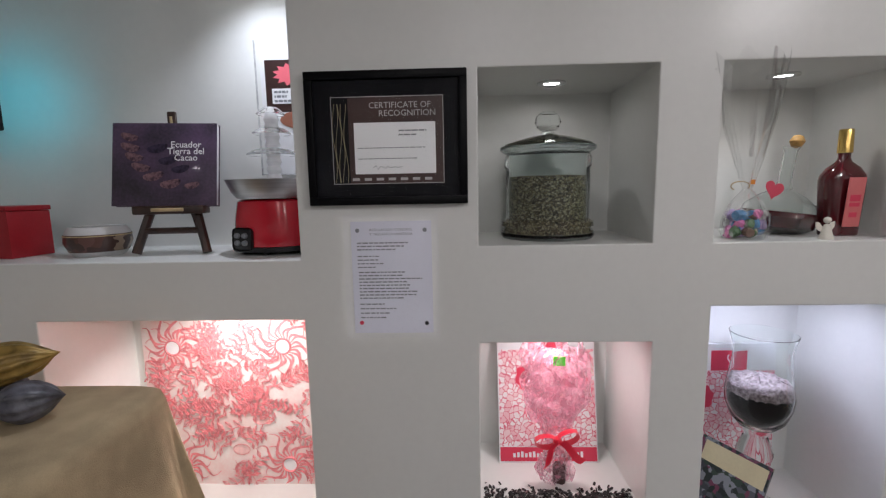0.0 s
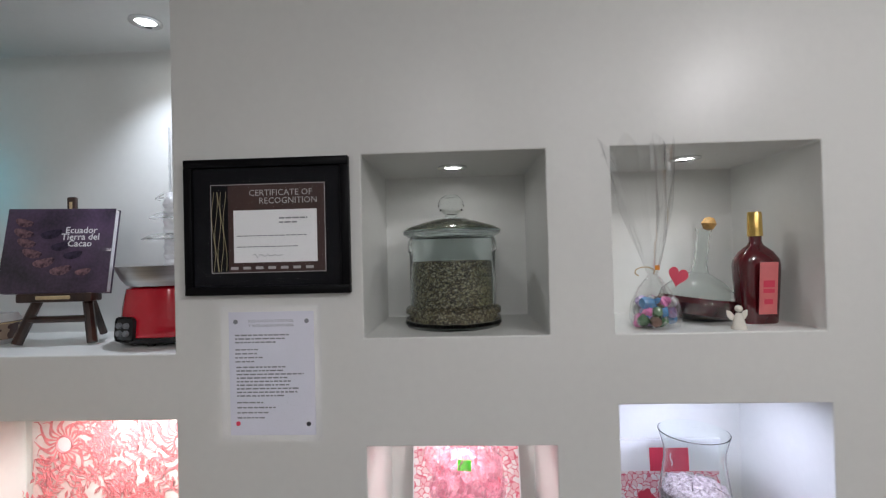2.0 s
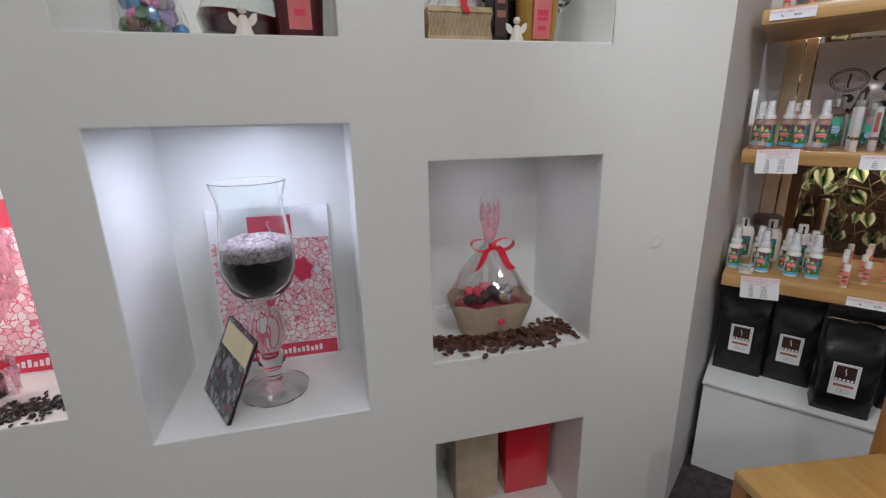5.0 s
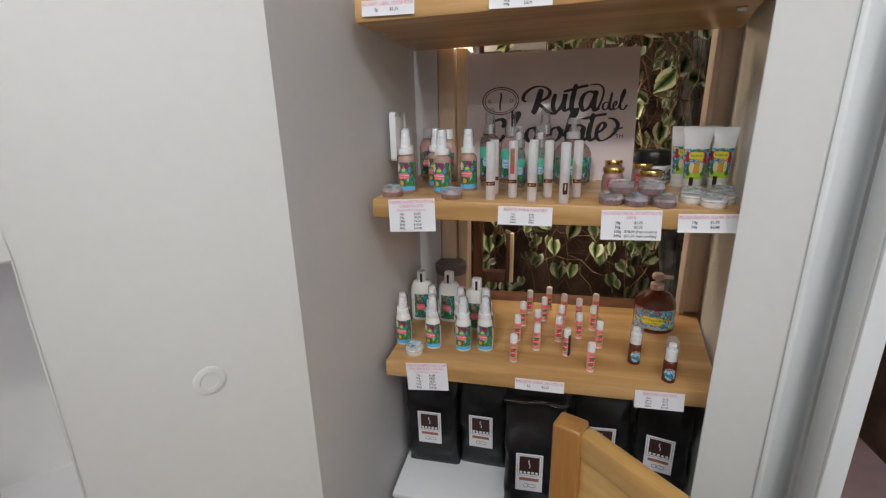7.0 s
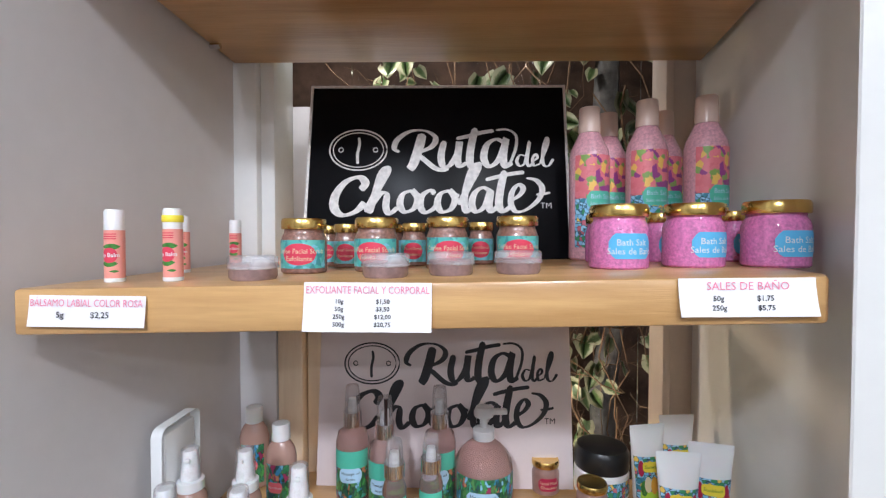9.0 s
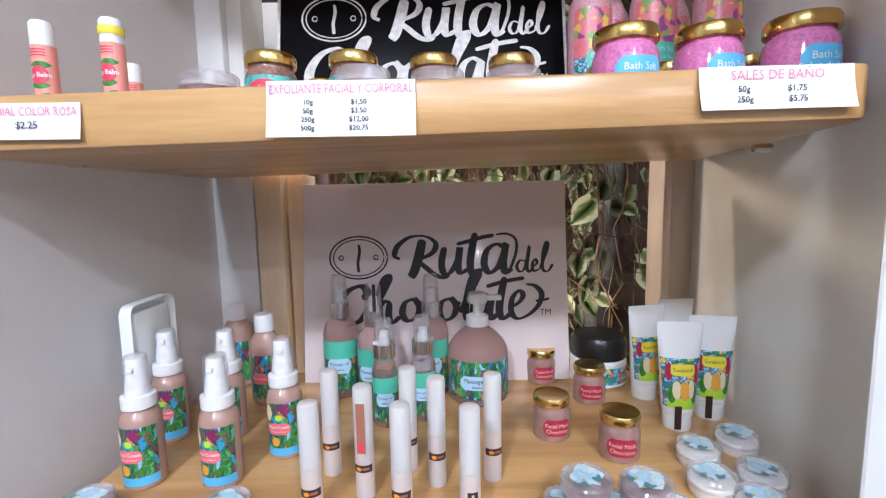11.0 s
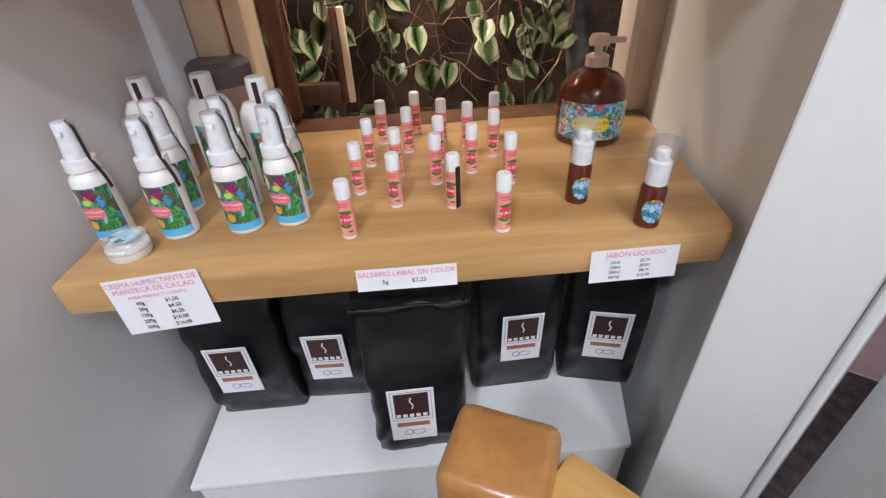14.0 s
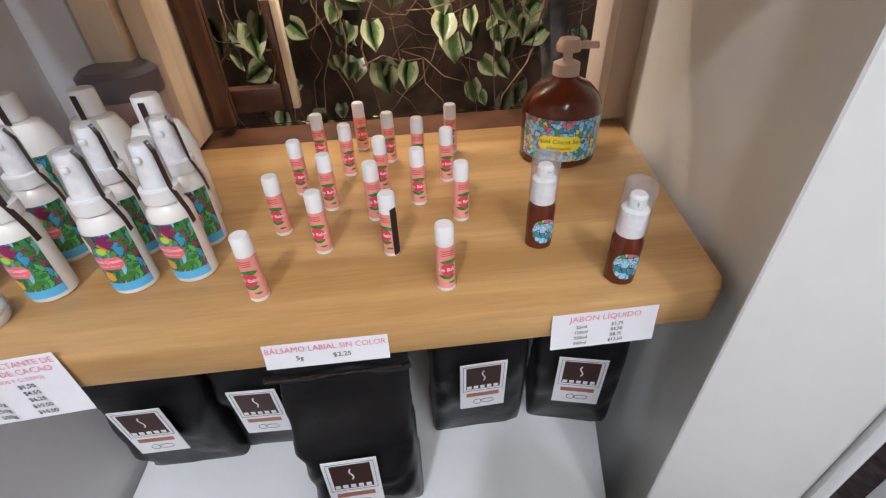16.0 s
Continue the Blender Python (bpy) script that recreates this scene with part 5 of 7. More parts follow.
price_card(2.178, 4.312, 1.143, 0.098, 0.067, "CREMA HUMECTANTE DE|CHOCOLATE", [("10g", "$1,50"), ("50g", "$4,50"), ("120g", "$6,25"), ("250g", "$10,00"), ("500g", "$16,00")], -2.5, "(PARA MANOS Y CUERPO)")
price_card(2.407, 4.312, 1.132, 0.104, 0.036, "ACEITE PARA MASAJES", [("5ml", "$1,50"), ("60ml", "$3,25"), ("250ml", "$6,00"), ("500ml", "$9,00")], 0.6)
price_card(2.601, 4.312, 1.130, 0.106, 0.056, "MASCARILLA FACIAL DE CHOCOLATE|100%", [("10g", "$1,75"), ("50g", "$3,25"), ("250g", "$18,00 (bajo pedido)"), ("500g", "$21,00 (bajo pedido)")], -0.8)
price_card(2.730, 4.312, 1.126, 0.098, 0.034, "BLOQUEADOR SOLAR 30 FPS", [("10g", "$1,75"), ("50g", "$6,00")], -1.2)
price_card(2.192, 4.330, 0.757, 0.098, 0.068, "CREMA HUMECTANTE DE|MANTECA DE CACAO", [("10g", "$1,50"), ("50g", "$4,50"), ("120g", "$6,25"), ("250g", "$10,00"), ("500g", "$16,00")], -5, "(PARA MANOS Y CUERPO)")
price_card(2.450, 4.330, 0.742, 0.106, 0.026, "BÁLSAMO LABIAL SIN COLOR", [("5g", "$2,25")], 0.3, tsize=0.0088)
price_card(2.696, 4.330, 0.742, 0.097, 0.040, "JABÓN LÍQUIDO", [("25ml", "$1,75"), ("120ml", "$5,50"), ("250ml", "$8,75"), ("500ml", "$13,50")], -0.6, tsize=0.0088)


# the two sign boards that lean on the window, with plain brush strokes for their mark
def smooth_line(pts, k=6):
    """A smooth curve through the given points."""
    out = []
    for i in range(len(pts) - 1):
        a, b, c, d = (pts[max(0, i - 1)], pts[i], pts[i + 1], pts[min(len(pts) - 1, i + 2)])
        for q in range(k):
            f = q / k
            out.append(tuple(0.5 * (2 * b[x] + (c[x] - a[x]) * f + (2 * a[x] - 5 * b[x] + 4 * c[x] - d[x]) * f * f + (3 * b[x] - a[x] - 3 * c[x] + d[x]) * f ** 3) for x in (0, 1)))
    return out + [pts[-1]]


def brush(pts, r, thin=0.32):
    """A flat pen stroke in x and z: broad on its way down, thin across and upward."""
    bm = bmesh.new()
    prev = None
    r *= 1.22
    width = r * 0.5
    n = len(pts)
    for i, (x, z) in enumerate(pts):
        x0, z0 = pts[max(0, i - 1)]
        x1, z1 = pts[min(n - 1, i + 1)]
        dx, dz = x1 - x0, z1 - z0
        d = math.hypot(dx, dz) or 1e-6
        width += (r * (thin + (1 - thin) * abs(dz / d) ** 1.4) - width) * 0.45
        w = width * (0.45 if i in (0, n - 1) else 1.0)
        ox, oz = -dz / d * w, dx / d * w
        row = [bm.verts.new((x + ox, 0, z + oz)), bm.verts.new((x, -0.0006, z)), bm.verts.new((x - ox, 0, z - oz))]
        if prev:
            for a in (0, 1):
                bm.faces.new((prev[a], prev[a + 1], row[a + 1], row[a]))
        prev = row
    return bm


def sign_board(m, w, h, board, ink, label, edge=None, shift=(0.0, 0.0)):
    ob = thing("sign_board", m, label, "sign board")
    part("board", box(-w / 2, w / 2, 0, 0.005, 0, h, 0.001), board, ob)
    if edge:
        part("edge_strip", joined(box(-w / 2 - 0.004, -w / 2, -0.001, 0.006, 0, h + 0.004), box(w / 2, w / 2 + 0.004, -0.001, 0.006, 0, h + 0.004), box(-w / 2, w / 2, -0.001, 0.006, h, h + 0.004)), edge, ob, smooth=False)

    def st(name, pts, r, thin=0.28, plain=False):
        line = pts if plain else smooth_line(pts)
        bm = brush([((a - 0.5) * 0.412 + shift[0], b * 0.290 + shift[1]) for a, b in line], r, thin)
        o = part(name, bm, ink, ob)
        o.location.y = -0.0007
        return o

    ring = lambda cx, cz, rx, rz, k=40: arc(cx, cz, rx, rz, 0, 360, k)
    st("compass_ring", ring(0.190, 0.627, 0.113, 0.118), 0.0011, 0.9, True)
    st("compass_ring", ring(0.190, 0.627, 0.099, 0.101), 0.0008, 0.9, True)
    st("compass_needle", [(0.190, 0.70), (0.194, 0.66), (0.187, 0.60), (0.190, 0.545)], 0.0019, 0.5)
    for x in (0.122, 0.258):
        st("compass_dot", ring(x, 0.627, 0.009, 0.013, 10), 0.0008, 0.9, True)
    # upper row
    st("brush_mark", [(0.352, 0.615), (0.331, 0.635), (0.345, 0.69), (0.395, 0.737), (0.455, 0.738), (0.493, 0.698), (0.478, 0.645), (0.417, 0.605)], 0.0042)
    st("brush_mark", [(0.415, 0.605), (0.445, 0.575), (0.490, 0.522), (0.525, 0.508), (0.541, 0.525)], 0.0044, 0.5)
    st("brush_mark", [(0.441, 0.722), (0.428, 0.64), (0.408, 0.548), (0.392, 0.512)], 0.0066)
    st("brush_mark", [(0.528, 0.678), (0.515, 0.59), (0.524, 0.533), (0.548, 0.535), (0.578, 0.60), (0.588, 0.675), (0.580, 0.57), (0.590, 0.532), (0.615, 0.55)], 0.0048)
    st("brush_mark", [(0.650, 0.755), (0.632, 0.64), (0.628, 0.55), (0.645, 0.522), (0.672, 0.55)], 0.0052)
    st("brush_mark", [(0.575, 0.692), (0.625, 0.708), (0.675, 0.728), (0.722, 0.738)], 0.0034, 0.75)
    st("brush_mark", [(0.758, 0.672), (0.730, 0.688), (0.695, 0.655), (0.682, 0.58), (0.702, 0.530), (0.738, 0.565), (0.764, 0.65), (0.768, 0.685), (0.758, 0.58), (0.766, 0.53), (0.792, 0.552)], 0.0050)
    st("brush_mark", [(0.730, 0.742), (0.775, 0.745), (0.808, 0.712), (0.808, 0.64), (0.785, 0.55)], 0.0020, 0.7)
    # small row
    st("brush_mark", [(0.842, 0.590), (0.823, 0.595), (0.810, 0.560), (0.822, 0.532), (0.842, 0.555), (0.862, 0.675), (0.850, 0.56), (0.858, 0.530), (0.868, 0.545)], 0.0023)
    st("brush_mark", [(0.868, 0.555), (0.890, 0.578), (0.884, 0.600), (0.872, 0.575), (0.876, 0.535), (0.900, 0.545)], 0.0022)
    st("brush_mark", [(0.900, 0.545), (0.932, 0.66), (0.928, 0.695), (0.914, 0.63), (0.912, 0.545), (0.932, 0.532), (0.952, 0.572)], 0.0023)
    # lower row
    st("brush_mark", [(0.205, 0.395), (0.222, 0.435), (0.195, 0.468), (0.145, 0.440), (0.108, 0.365), (0.106, 0.290), (0.140, 0.252), (0.190, 0.275), (0.222, 0.325)], 0.0062)
    st("brush_mark", [(0.225, 0.270), (0.268, 0.390), (0.308, 0.500), (0.298, 0.522), (0.280, 0.480), (0.262, 0.380), (0.240, 0.262)], 0.0048)
    st("brush_mark", [(0.245, 0.300), (0.280, 0.372), (0.306, 0.372), (0.304, 0.300), (0.318, 0.262), (0.348, 0.295)], 0.0048)
    for x in (0.392, 0.536):
        st("brush_mark", [(x + 0.012, 0.392), (x - 0.022, 0.372), (x - 0.034, 0.315), (x - 0.016, 0.272), (x + 0.018, 0.288), (x + 0.034, 0.345), (x + 0.014, 0.392), (x + 0.030, 0.372), (x + 0.050, 0.360)], 0.0048)
    st("brush_mark", [(0.492, 0.372), (0.474, 0.392), (0.444, 0.362), (0.436, 0.305), (0.456, 0.268), (0.490, 0.292), (0.506, 0.330)], 0.0048)
    st("brush_mark", [(0.585, 0.310), (0.625, 0.420), (0.660, 0.518), (0.648, 0.540), (0.626, 0.480), (0.606, 0.350), (0.612, 0.275), (0.640, 0.300)], 0.0046)
    st("brush_mark", [(0.702, 0.392), (0.676, 0.408), (0.645, 0.375), (0.634, 0.310), (0.652, 0.272), (0.684, 0.305), (0.708, 0.392), (0.700, 0.312), (0.708, 0.275), (0.732, 0.300)], 0.0048)
    st("brush_mark", [(0.762, 0.505), (0.745, 0.400), (0.738, 0.315), (0.752, 0.275), (0.782, 0.300)], 0.0052)
    st("brush_mark", [(0.688, 0.452), (0.735, 0.470), (0.785, 0.486), (0.838, 0.496)], 0.0034, 0.75)
    st("brush_mark", [(0.778, 0.330), (0.815, 0.362), (0.832, 0.402), (0.815, 0.425), (0.790, 0.385), (0.784, 0.315), (0.806, 0.272), (0.850, 0.290), (0.892, 0.345), (0.905, 0.405), (0.882, 0.450), (0.845, 0.462)], 0.0040)
    st("brush_mark", [(0.880, 0.368), (0.910, 0.372), (0.935, 0.380)], 0.0018, 0.9)
    tm = moved(text_bm("TM", 0.0135), pose((0.918 - 0.5) * 0.412 + shift[0], -0.0009, 0.305 * 0.290 + shift[1]))
    part("trade_mark", tm, ink, ob, smooth=False)
    return ob


BLACKSIGN = mat("black sign panel", (0.005, 0.005, 0.006), 0.30, var=0.3, bump=0.0, ior=1.18)
CHALK = mat("white chalk paint", (0.72, 0.70, 0.68), 0.6, var=0.15, scale=120, bump=0.0)
sign_board(on(2.447, 4.655, MID) @ pose(0, 0, 0, -8, 0, 0), 0.426, 0.322, GREYSIGN, INK, "mauve white sign board with black brush lettering leaning on the window", shift=(0.004, 0.020))
sign_board(on(2.435, 4.618, HIGH) @ pose(0, 0, 0, -11, 0, 0), 0.412, 0.290, BLACKSIGN, CHALK, "black sign board with white brush lettering leaning on the window", CHALK)

# ---------------------------------------------------------------- things in the niche wall


def crumple(bm, amp, freq, seed=0):
    for v in bm.verts:
        v.co += Vector((noise.noise(v.co * freq + Vector((seed, 0, 0))), noise.noise(v.co * freq + Vector((0, seed + 9, 0))), noise.noise(v.co * freq + Vector((0, 0, seed + 17))))) * amp
    return bm


def cookie_jar(m):
    ob = thing("cookie_jar", m, "large lidded glass jar half full of green coffee seeds", "glass jar")
    R = 0.1185
    outer = [(0, 0), (R + 0.010, 0), (R + 0.015, 0.008), (R + 0.012, 0.022), (R + 0.002, 0.028), (R + 0.013, 0.035), (R + 0.012, 0.047), (R, 0.055), (R, 0.196), (R + 0.004, 0.202), (R + 0.004, 0.226), (R - 0.002, 0.238)]
    inner = [(R - 0.008, 0.238), (R - 0.006, 0.056), (R - 0.004, 0.012), (0, 0.012)]
    part("jar_body", lathe(outer + inner, 48), GLASSGREEN, ob, "thick clear glass body")
    part("seeds", crumple(lathe([(0, 0.014), (R, 0.014), (R + 0.002, 0.045), (R - 0.0085, 0.058), (R - 0.0085, 0.176), (R * 0.6, 0.180), (0, 0.181)], 48), 0.0025, 90), SEEDS, ob, "pale green coffee seeds")
    lid = part("lid", lathe([(R - 0.010, 0.232), (R + 0.004, 0.242), (R + 0.015, 0.248), (R + 0.017, 0.258), (R + 0.006, 0.266), (R * 0.62, 0.282), (0.040, 0.290), (0.018, 0.296), (0.016, 0.302), (0, 0.302), (0, 0.288), (0.038, 0.2855), (R * 0.62, 0.2775), (R + 0.002, 0.2615), (R + 0.011, 0.256), (R + 0.002, 0.248), (R - 0.010, 0.232)], 48), GLASSGREEN, ob, "domed glass lid")
    part("knob", lathe([(0, 0.300), (0.016, 0.302), (0.031, 0.312), (0.037, 0.328), (0.031, 0.346), (0.016, 0.357), (0, 0.359)], 28), GLASS, lid, "glass ball knob")
    return ob


GLASSGREEN = mat("greenish jar glass", (0.93, 0.98, 0.975), 0.02, var=0.0, bump=0.0, trans=1.0, ior=1.22)


def downlight(x, y, z, R=0.036):
    ob = thing("downlight", pose(x, y, z), "round recessed spotlight with a chrome ring, switched on", "spotlight", "recessed spotlights")
    part("ring", lathe([(R * 0.62, -0.001), (R * 0.70, -0.006), (R, -0.004), (R, 0), (R * 0.62, 0)], 28), SILVER, ob, "chrome ring")
    bulb = part("lamp_face", lathe([(0, -0.0015), (R * 0.60, -0.0015), (R * 0.60, -0.0005), (0, -0.0005)], 24), BULB, ob, "lit lamp face")
    bulb.visible_shadow = False
    return ob


def liquor_bottle(m, w, h, body, label, neckmat, squat=0.68, seal=True, labelmat=None):
    ob = thing("liquor_bottle", m, label, "bottle")
    R = w / 2
    part("glass_body", lathe([(0, 0), (R * 0.80, 0), (R * 0.84, 0.004), (R * 0.98, h * 0.40), (R, h * 0.52), (R * 0.96, h * 0.57), (R * 0.72, h * 0.64), (R * 0.34, h * 0.70), (R * 0.27, h * 0.73), (R * 0.27, h * 0.80), (0, h * 0.80)], 32, sy=0.62, power=3.2), body, ob)
    part("neck_seal", lathe([(0, h * 0.78), (R * 0.32, h * 0.78), (R * 0.30, h * 0.985), (R * 0.27, h), (0, h)], 20), neckmat, ob, "foil neck seal")
    if labelmat:
        lab = part("label", box(-R * 0.42, R * 0.42, -R * 0.62 - 0.0016, -R * 0.60, h * 0.10, h * 0.56, 0.0006), labelmat, ob, "salmon pink paper label")
        lab.rotation_euler = (radians(4.5), 0, 0)
        part("label_mark", joined(box(-R * 0.26, R * 0.26, -R * 0.62 - 0.0022, -R * 0.62 - 0.0017, h * 0.34, h * 0.40), box(-R * 0.26, R * 0.26, -R * 0.62 - 0.0022, -R * 0.62 - 0.0017, h * 0.29, h * 0.325), box(-R * 0.20, R * 0.20, -R * 0.62 - 0.0022, -R * 0.62 - 0.0017, h * 0.19, h * 0.235)), LABELRED, lab, smooth=False)
    return ob


def angel(m, s=1.0, wing=1):
    """A little ceramic figurine as one plain mesh."""
    bm = joined(lathe([(0, 0), (0.0165, 0), (0.017, 0.004), (0.013, 0.014), (0.0095, 0.028), (0.006, 0.036), (0, 0.038)], 20, sy=0.8), lathe([(0, -0.008), (0.006, -0.006), (0.0085, 0), (0.006, 0.006), (0, 0.008)], 14, off=(0, 0, 0.046)))
    for side in (-1, 1):
        w = bmesh.new()
        pts = [(0.004, 0.026), (0.016, 0.040), (0.024, 0.042), (0.0235, 0.030), (0.018, 0.022), (0.010, 0.018)]
        a = [w.verts.new((side * x, 0.007, z)) for x, z in pts]
        b = [w.verts.new((side * x, 0.004, z)) for x, z in pts]
        w.faces.new(a)
        w.faces.new(b[::-1])
        for i in range(len(pts)):
            w.faces.new((a[i], a[(i + 1) % len(pts)], b[(i + 1) % len(pts)], b[i]))
        bm = joined(bm, w)
    ob = part("figurine", moved(bm, Matrix.Scale(s, 4)), CERAMIC, None)
    ob.matrix_world = m
    return tagged(ob, "small ivory ceramic angel figurine on the niche floor", "figurine", "ceramic figurines")


def bow(parent, m, s=1.0, material=None):
    """A tied ribbon: two loops, a knot and two tails."""
    material = material or RED
    bms = []
    for side in (-1, 1):
        bm = bmesh.new()
        prev = None
        for i in range(13):
            a = math.pi * 2 * i / 12
            x, z = side * (0.022 - 0.022 * math.cos(a)), 0.013 * math.sin(a) + 0.006 * (1 - math.cos(a)) * 0.5
            row = [bm.verts.new((x, -0.009, z)), bm.verts.new((x, 0.009, z * 0.9))]
            if prev:
                bm.faces.new((prev[0], row[0], row[1], prev[1]))
            prev = row
        bms.append(bm)
        tail = bmesh.new()
        prev = None
        for i in range(7):
            f = i / 6
            x, z = side * (0.006 + 0.034 * f), -0.052 * f + 0.004 * math.sin(f * 7)
            row = [tail.verts.new((x - 0.007, -0.012 + 0.003 * math.sin(f * 6), z)), tail.verts.new((x + 0.007, -0.010, z + 0.004))]
            if prev:
                tail.faces.new((prev[0], row[0], row[1], prev[1]))
            prev = row
        bms.append(tail)
    bms.append(lathe([(0, -0.008), (0.007, -0.006), (0.009, 0), (0.007, 0.006), (0, 0.008)], 12))
    return part("ribbon_bow", moved(joined(*bms), m @ Matrix.Scale(s, 4)), material, parent, "red satin ribbon bow")


def cello_cone(rows, seg=30, pleat=0.10, seed=1, lean=(0, 0)):
    """Gathered wrapping film: rings with pleats that grow upward."""
    bm = bmesh.new()
    prev = None
    r0 = random.Random(seed)
    ph = [r0.uniform(0, 6.28) for _ in range(6)]
    top = rows[-1][1]
    for r, z in rows:
        f = z / top
        ring = []
        for i in range(seg):
            a = 2 * math.pi * i / seg
            k = 1 + pleat * (0.6 * math.sin(5 * a + ph[0] + z * 20) + 0.5 * math.sin(9 * a + ph[1] - z * 31) + 0.4 * math.sin(13 * a + ph[2]))
            ring.append(bm.verts.new((r * k * math.cos(a) + lean[0] * f * f, r * k * math.sin(a) * 0.75 + lean[1] * f * f, z + 0.02 * (f > 0.95) * math.sin(7 * a + ph[3]))))
        if prev:
            for i in range(seg):
                bm.faces.new((prev[i], prev[(i + 1) % seg], ring[(i + 1) % seg], ring[i]))
        prev = ring
    return bm


def film_part(bm, material, parent, label):
    o = part("wrapping_film", crumple(bm, 0.005, 38, 2), material, parent, label, angle=14)
    o.visible_shadow = False
    return o


def candy_bag(m):
    ob = thing("candy_bag", m, "clear cellophane bag of wrapped sweets with a red paper heart", "gift bag")
    r0 = random.Random(8)
    cols = [mat("sweet wrapper " + n, c, 0.25, var=0.3, scale=60, bump=0.05, coat=0.5) for n, c in (("pink", (0.70, 0.22, 0.45)), ("blue", (0.12, 0.30, 0.55)), ("green", (0.10, 0.20, 0.10)), ("silver", (0.45, 0.45, 0.45)), ("brown", (0.14, 0.08, 0.06)), ("lilac", (0.45, 0.35, 0.60)))]
    for i in range(44):
        a, rr, z = r0.uniform(0, 6.28), r0.uniform(0.01, 0.056), 0.008 + (i // 15) * 0.022 + r0.uniform(0, 0.006)
        rr *= 1 - z * 5
        bm = crumple(lathe([(0, -0.015), (0.012, -0.011), (0.014, 0), (0.012, 0.011), (0, 0.015)], 8), 0.004, 60, i)
        part("sweet", bm, cols[i % 6], ob, m=pose(rr * math.cos(a), rr * math.sin(a) * 0.8, z + 0.006, r0.uniform(0, 180), r0.uniform(0, 90), 0))
    film_part(cello_cone([(0.052, 0.0), (0.060, 0.02), (0.056, 0.06), (0.036, 0.10), (0.011, 0.130), (0.016, 0.15), (0.036, 0.21), (0.056, 0.29), (0.068, 0.37), (0.078, 0.43)], 44, 0.11, 3, (-0.075, -0.10)), CELLO, ob, "flaring clear cellophane")
    heart = [(0.9 * 16 * math.sin(t) ** 3 / 17 * 0.028, (13 * math.cos(t) - 5 * math.cos(2 * t) - 2 * math.cos(3 * t) - math.cos(4 * t)) / 17 * 0.028) for t in [2 * math.pi * i / 28 for i in range(28)]]
    bm = bmesh.new()
    a = [bm.verts.new((x, 0, z)) for x, z in heart]
    b = [bm.verts.new((x, 0.0008, z)) for x, z in heart]
    bm.faces.new(a)
    bm.faces.new(b[::-1])
    for i in range(28):
        bm.faces.new((a[i], a[(i + 1) % 28], b[(i + 1) % 28], b[i]))
    part("heart_tag", bm, LABELRED, ob, "red paper heart", m=pose(0.036, -0.048, 0.128, -8, 18, 0))
    part("raffia_tie", tube([(x * 0.02, -0.014, 0.132 + z * 0.02) for x, z in arc(-1.4, 0.3, 1.2, 0.6, -30, 230, 12)], 0.0016, 6), STRAW, ob, "raffia tie")
    part("tag", box(-0.006, 0.006, -0.020, -0.0195, 0.142, 0.154), ORANGETAG, ob)
    return ob


def decanter(m):
    ob = thing("decanter", m, "tilted round glass decanter with red liquor and a cork ball", "decanter")
    g = [(0, 0.002), (0.055, 0.002), (0.086, 0.018), (0.098, 0.048), (0.088, 0.080), (0.056, 0.108), (0.022, 0.128), (0.016, 0.150), (0.016, 0.235), (0.021, 0.245)]
    body = part("glass_body", lathe(g + [(r - 0.0022, max(0.0042, z)) for r, z in g[:0:-1]] + [(0, 0.0042)], 36), GLASS, ob, "clear blown glass")
    part("liquor", lathe([(0, 0.0046), (0.052, 0.0046), (0.0832, 0.019), (0.0952, 0.048), (0.092, 0.062), (0, 0.062)], 32), LIQUOR, ob, "dark red liquor")
    part("stopper", lathe([(0, -0.019), (0.012, -0.015), (0.019, 0), (0.012, 0.015), (0, 0.019)], 18, off=(0.012, 0, 0.262)), CORK, ob, "cork ball stopper")
    return ob


def wine_goblet(m):
    ob = thing("wine_glass", m, "clear stemmed wine glass", "wine glass")
    part("glass_body", lathe([(0, 0), (0.036, 0.001), (0.034, 0.004), (0.006, 0.010), (0.004, 0.03), (0.004, 0.085), (0.010, 0.095), (0.034, 0.115), (0.043, 0.150), (0.040, 0.190), (0.034, 0.222), (0.032, 0.222), (0.038, 0.190), (0.041, 0.150), (0.032, 0.117), (0, 0.098)], 32), GLASS, ob)
    part("sticker", lathe([(0, -0.002), (0.013, -0.002), (0.013, 0.002), (0, 0.002)], 16, off=(-0.014, 0.0, 0.222)), BLACK, ob, "small dark sticker on the rim")
    return ob


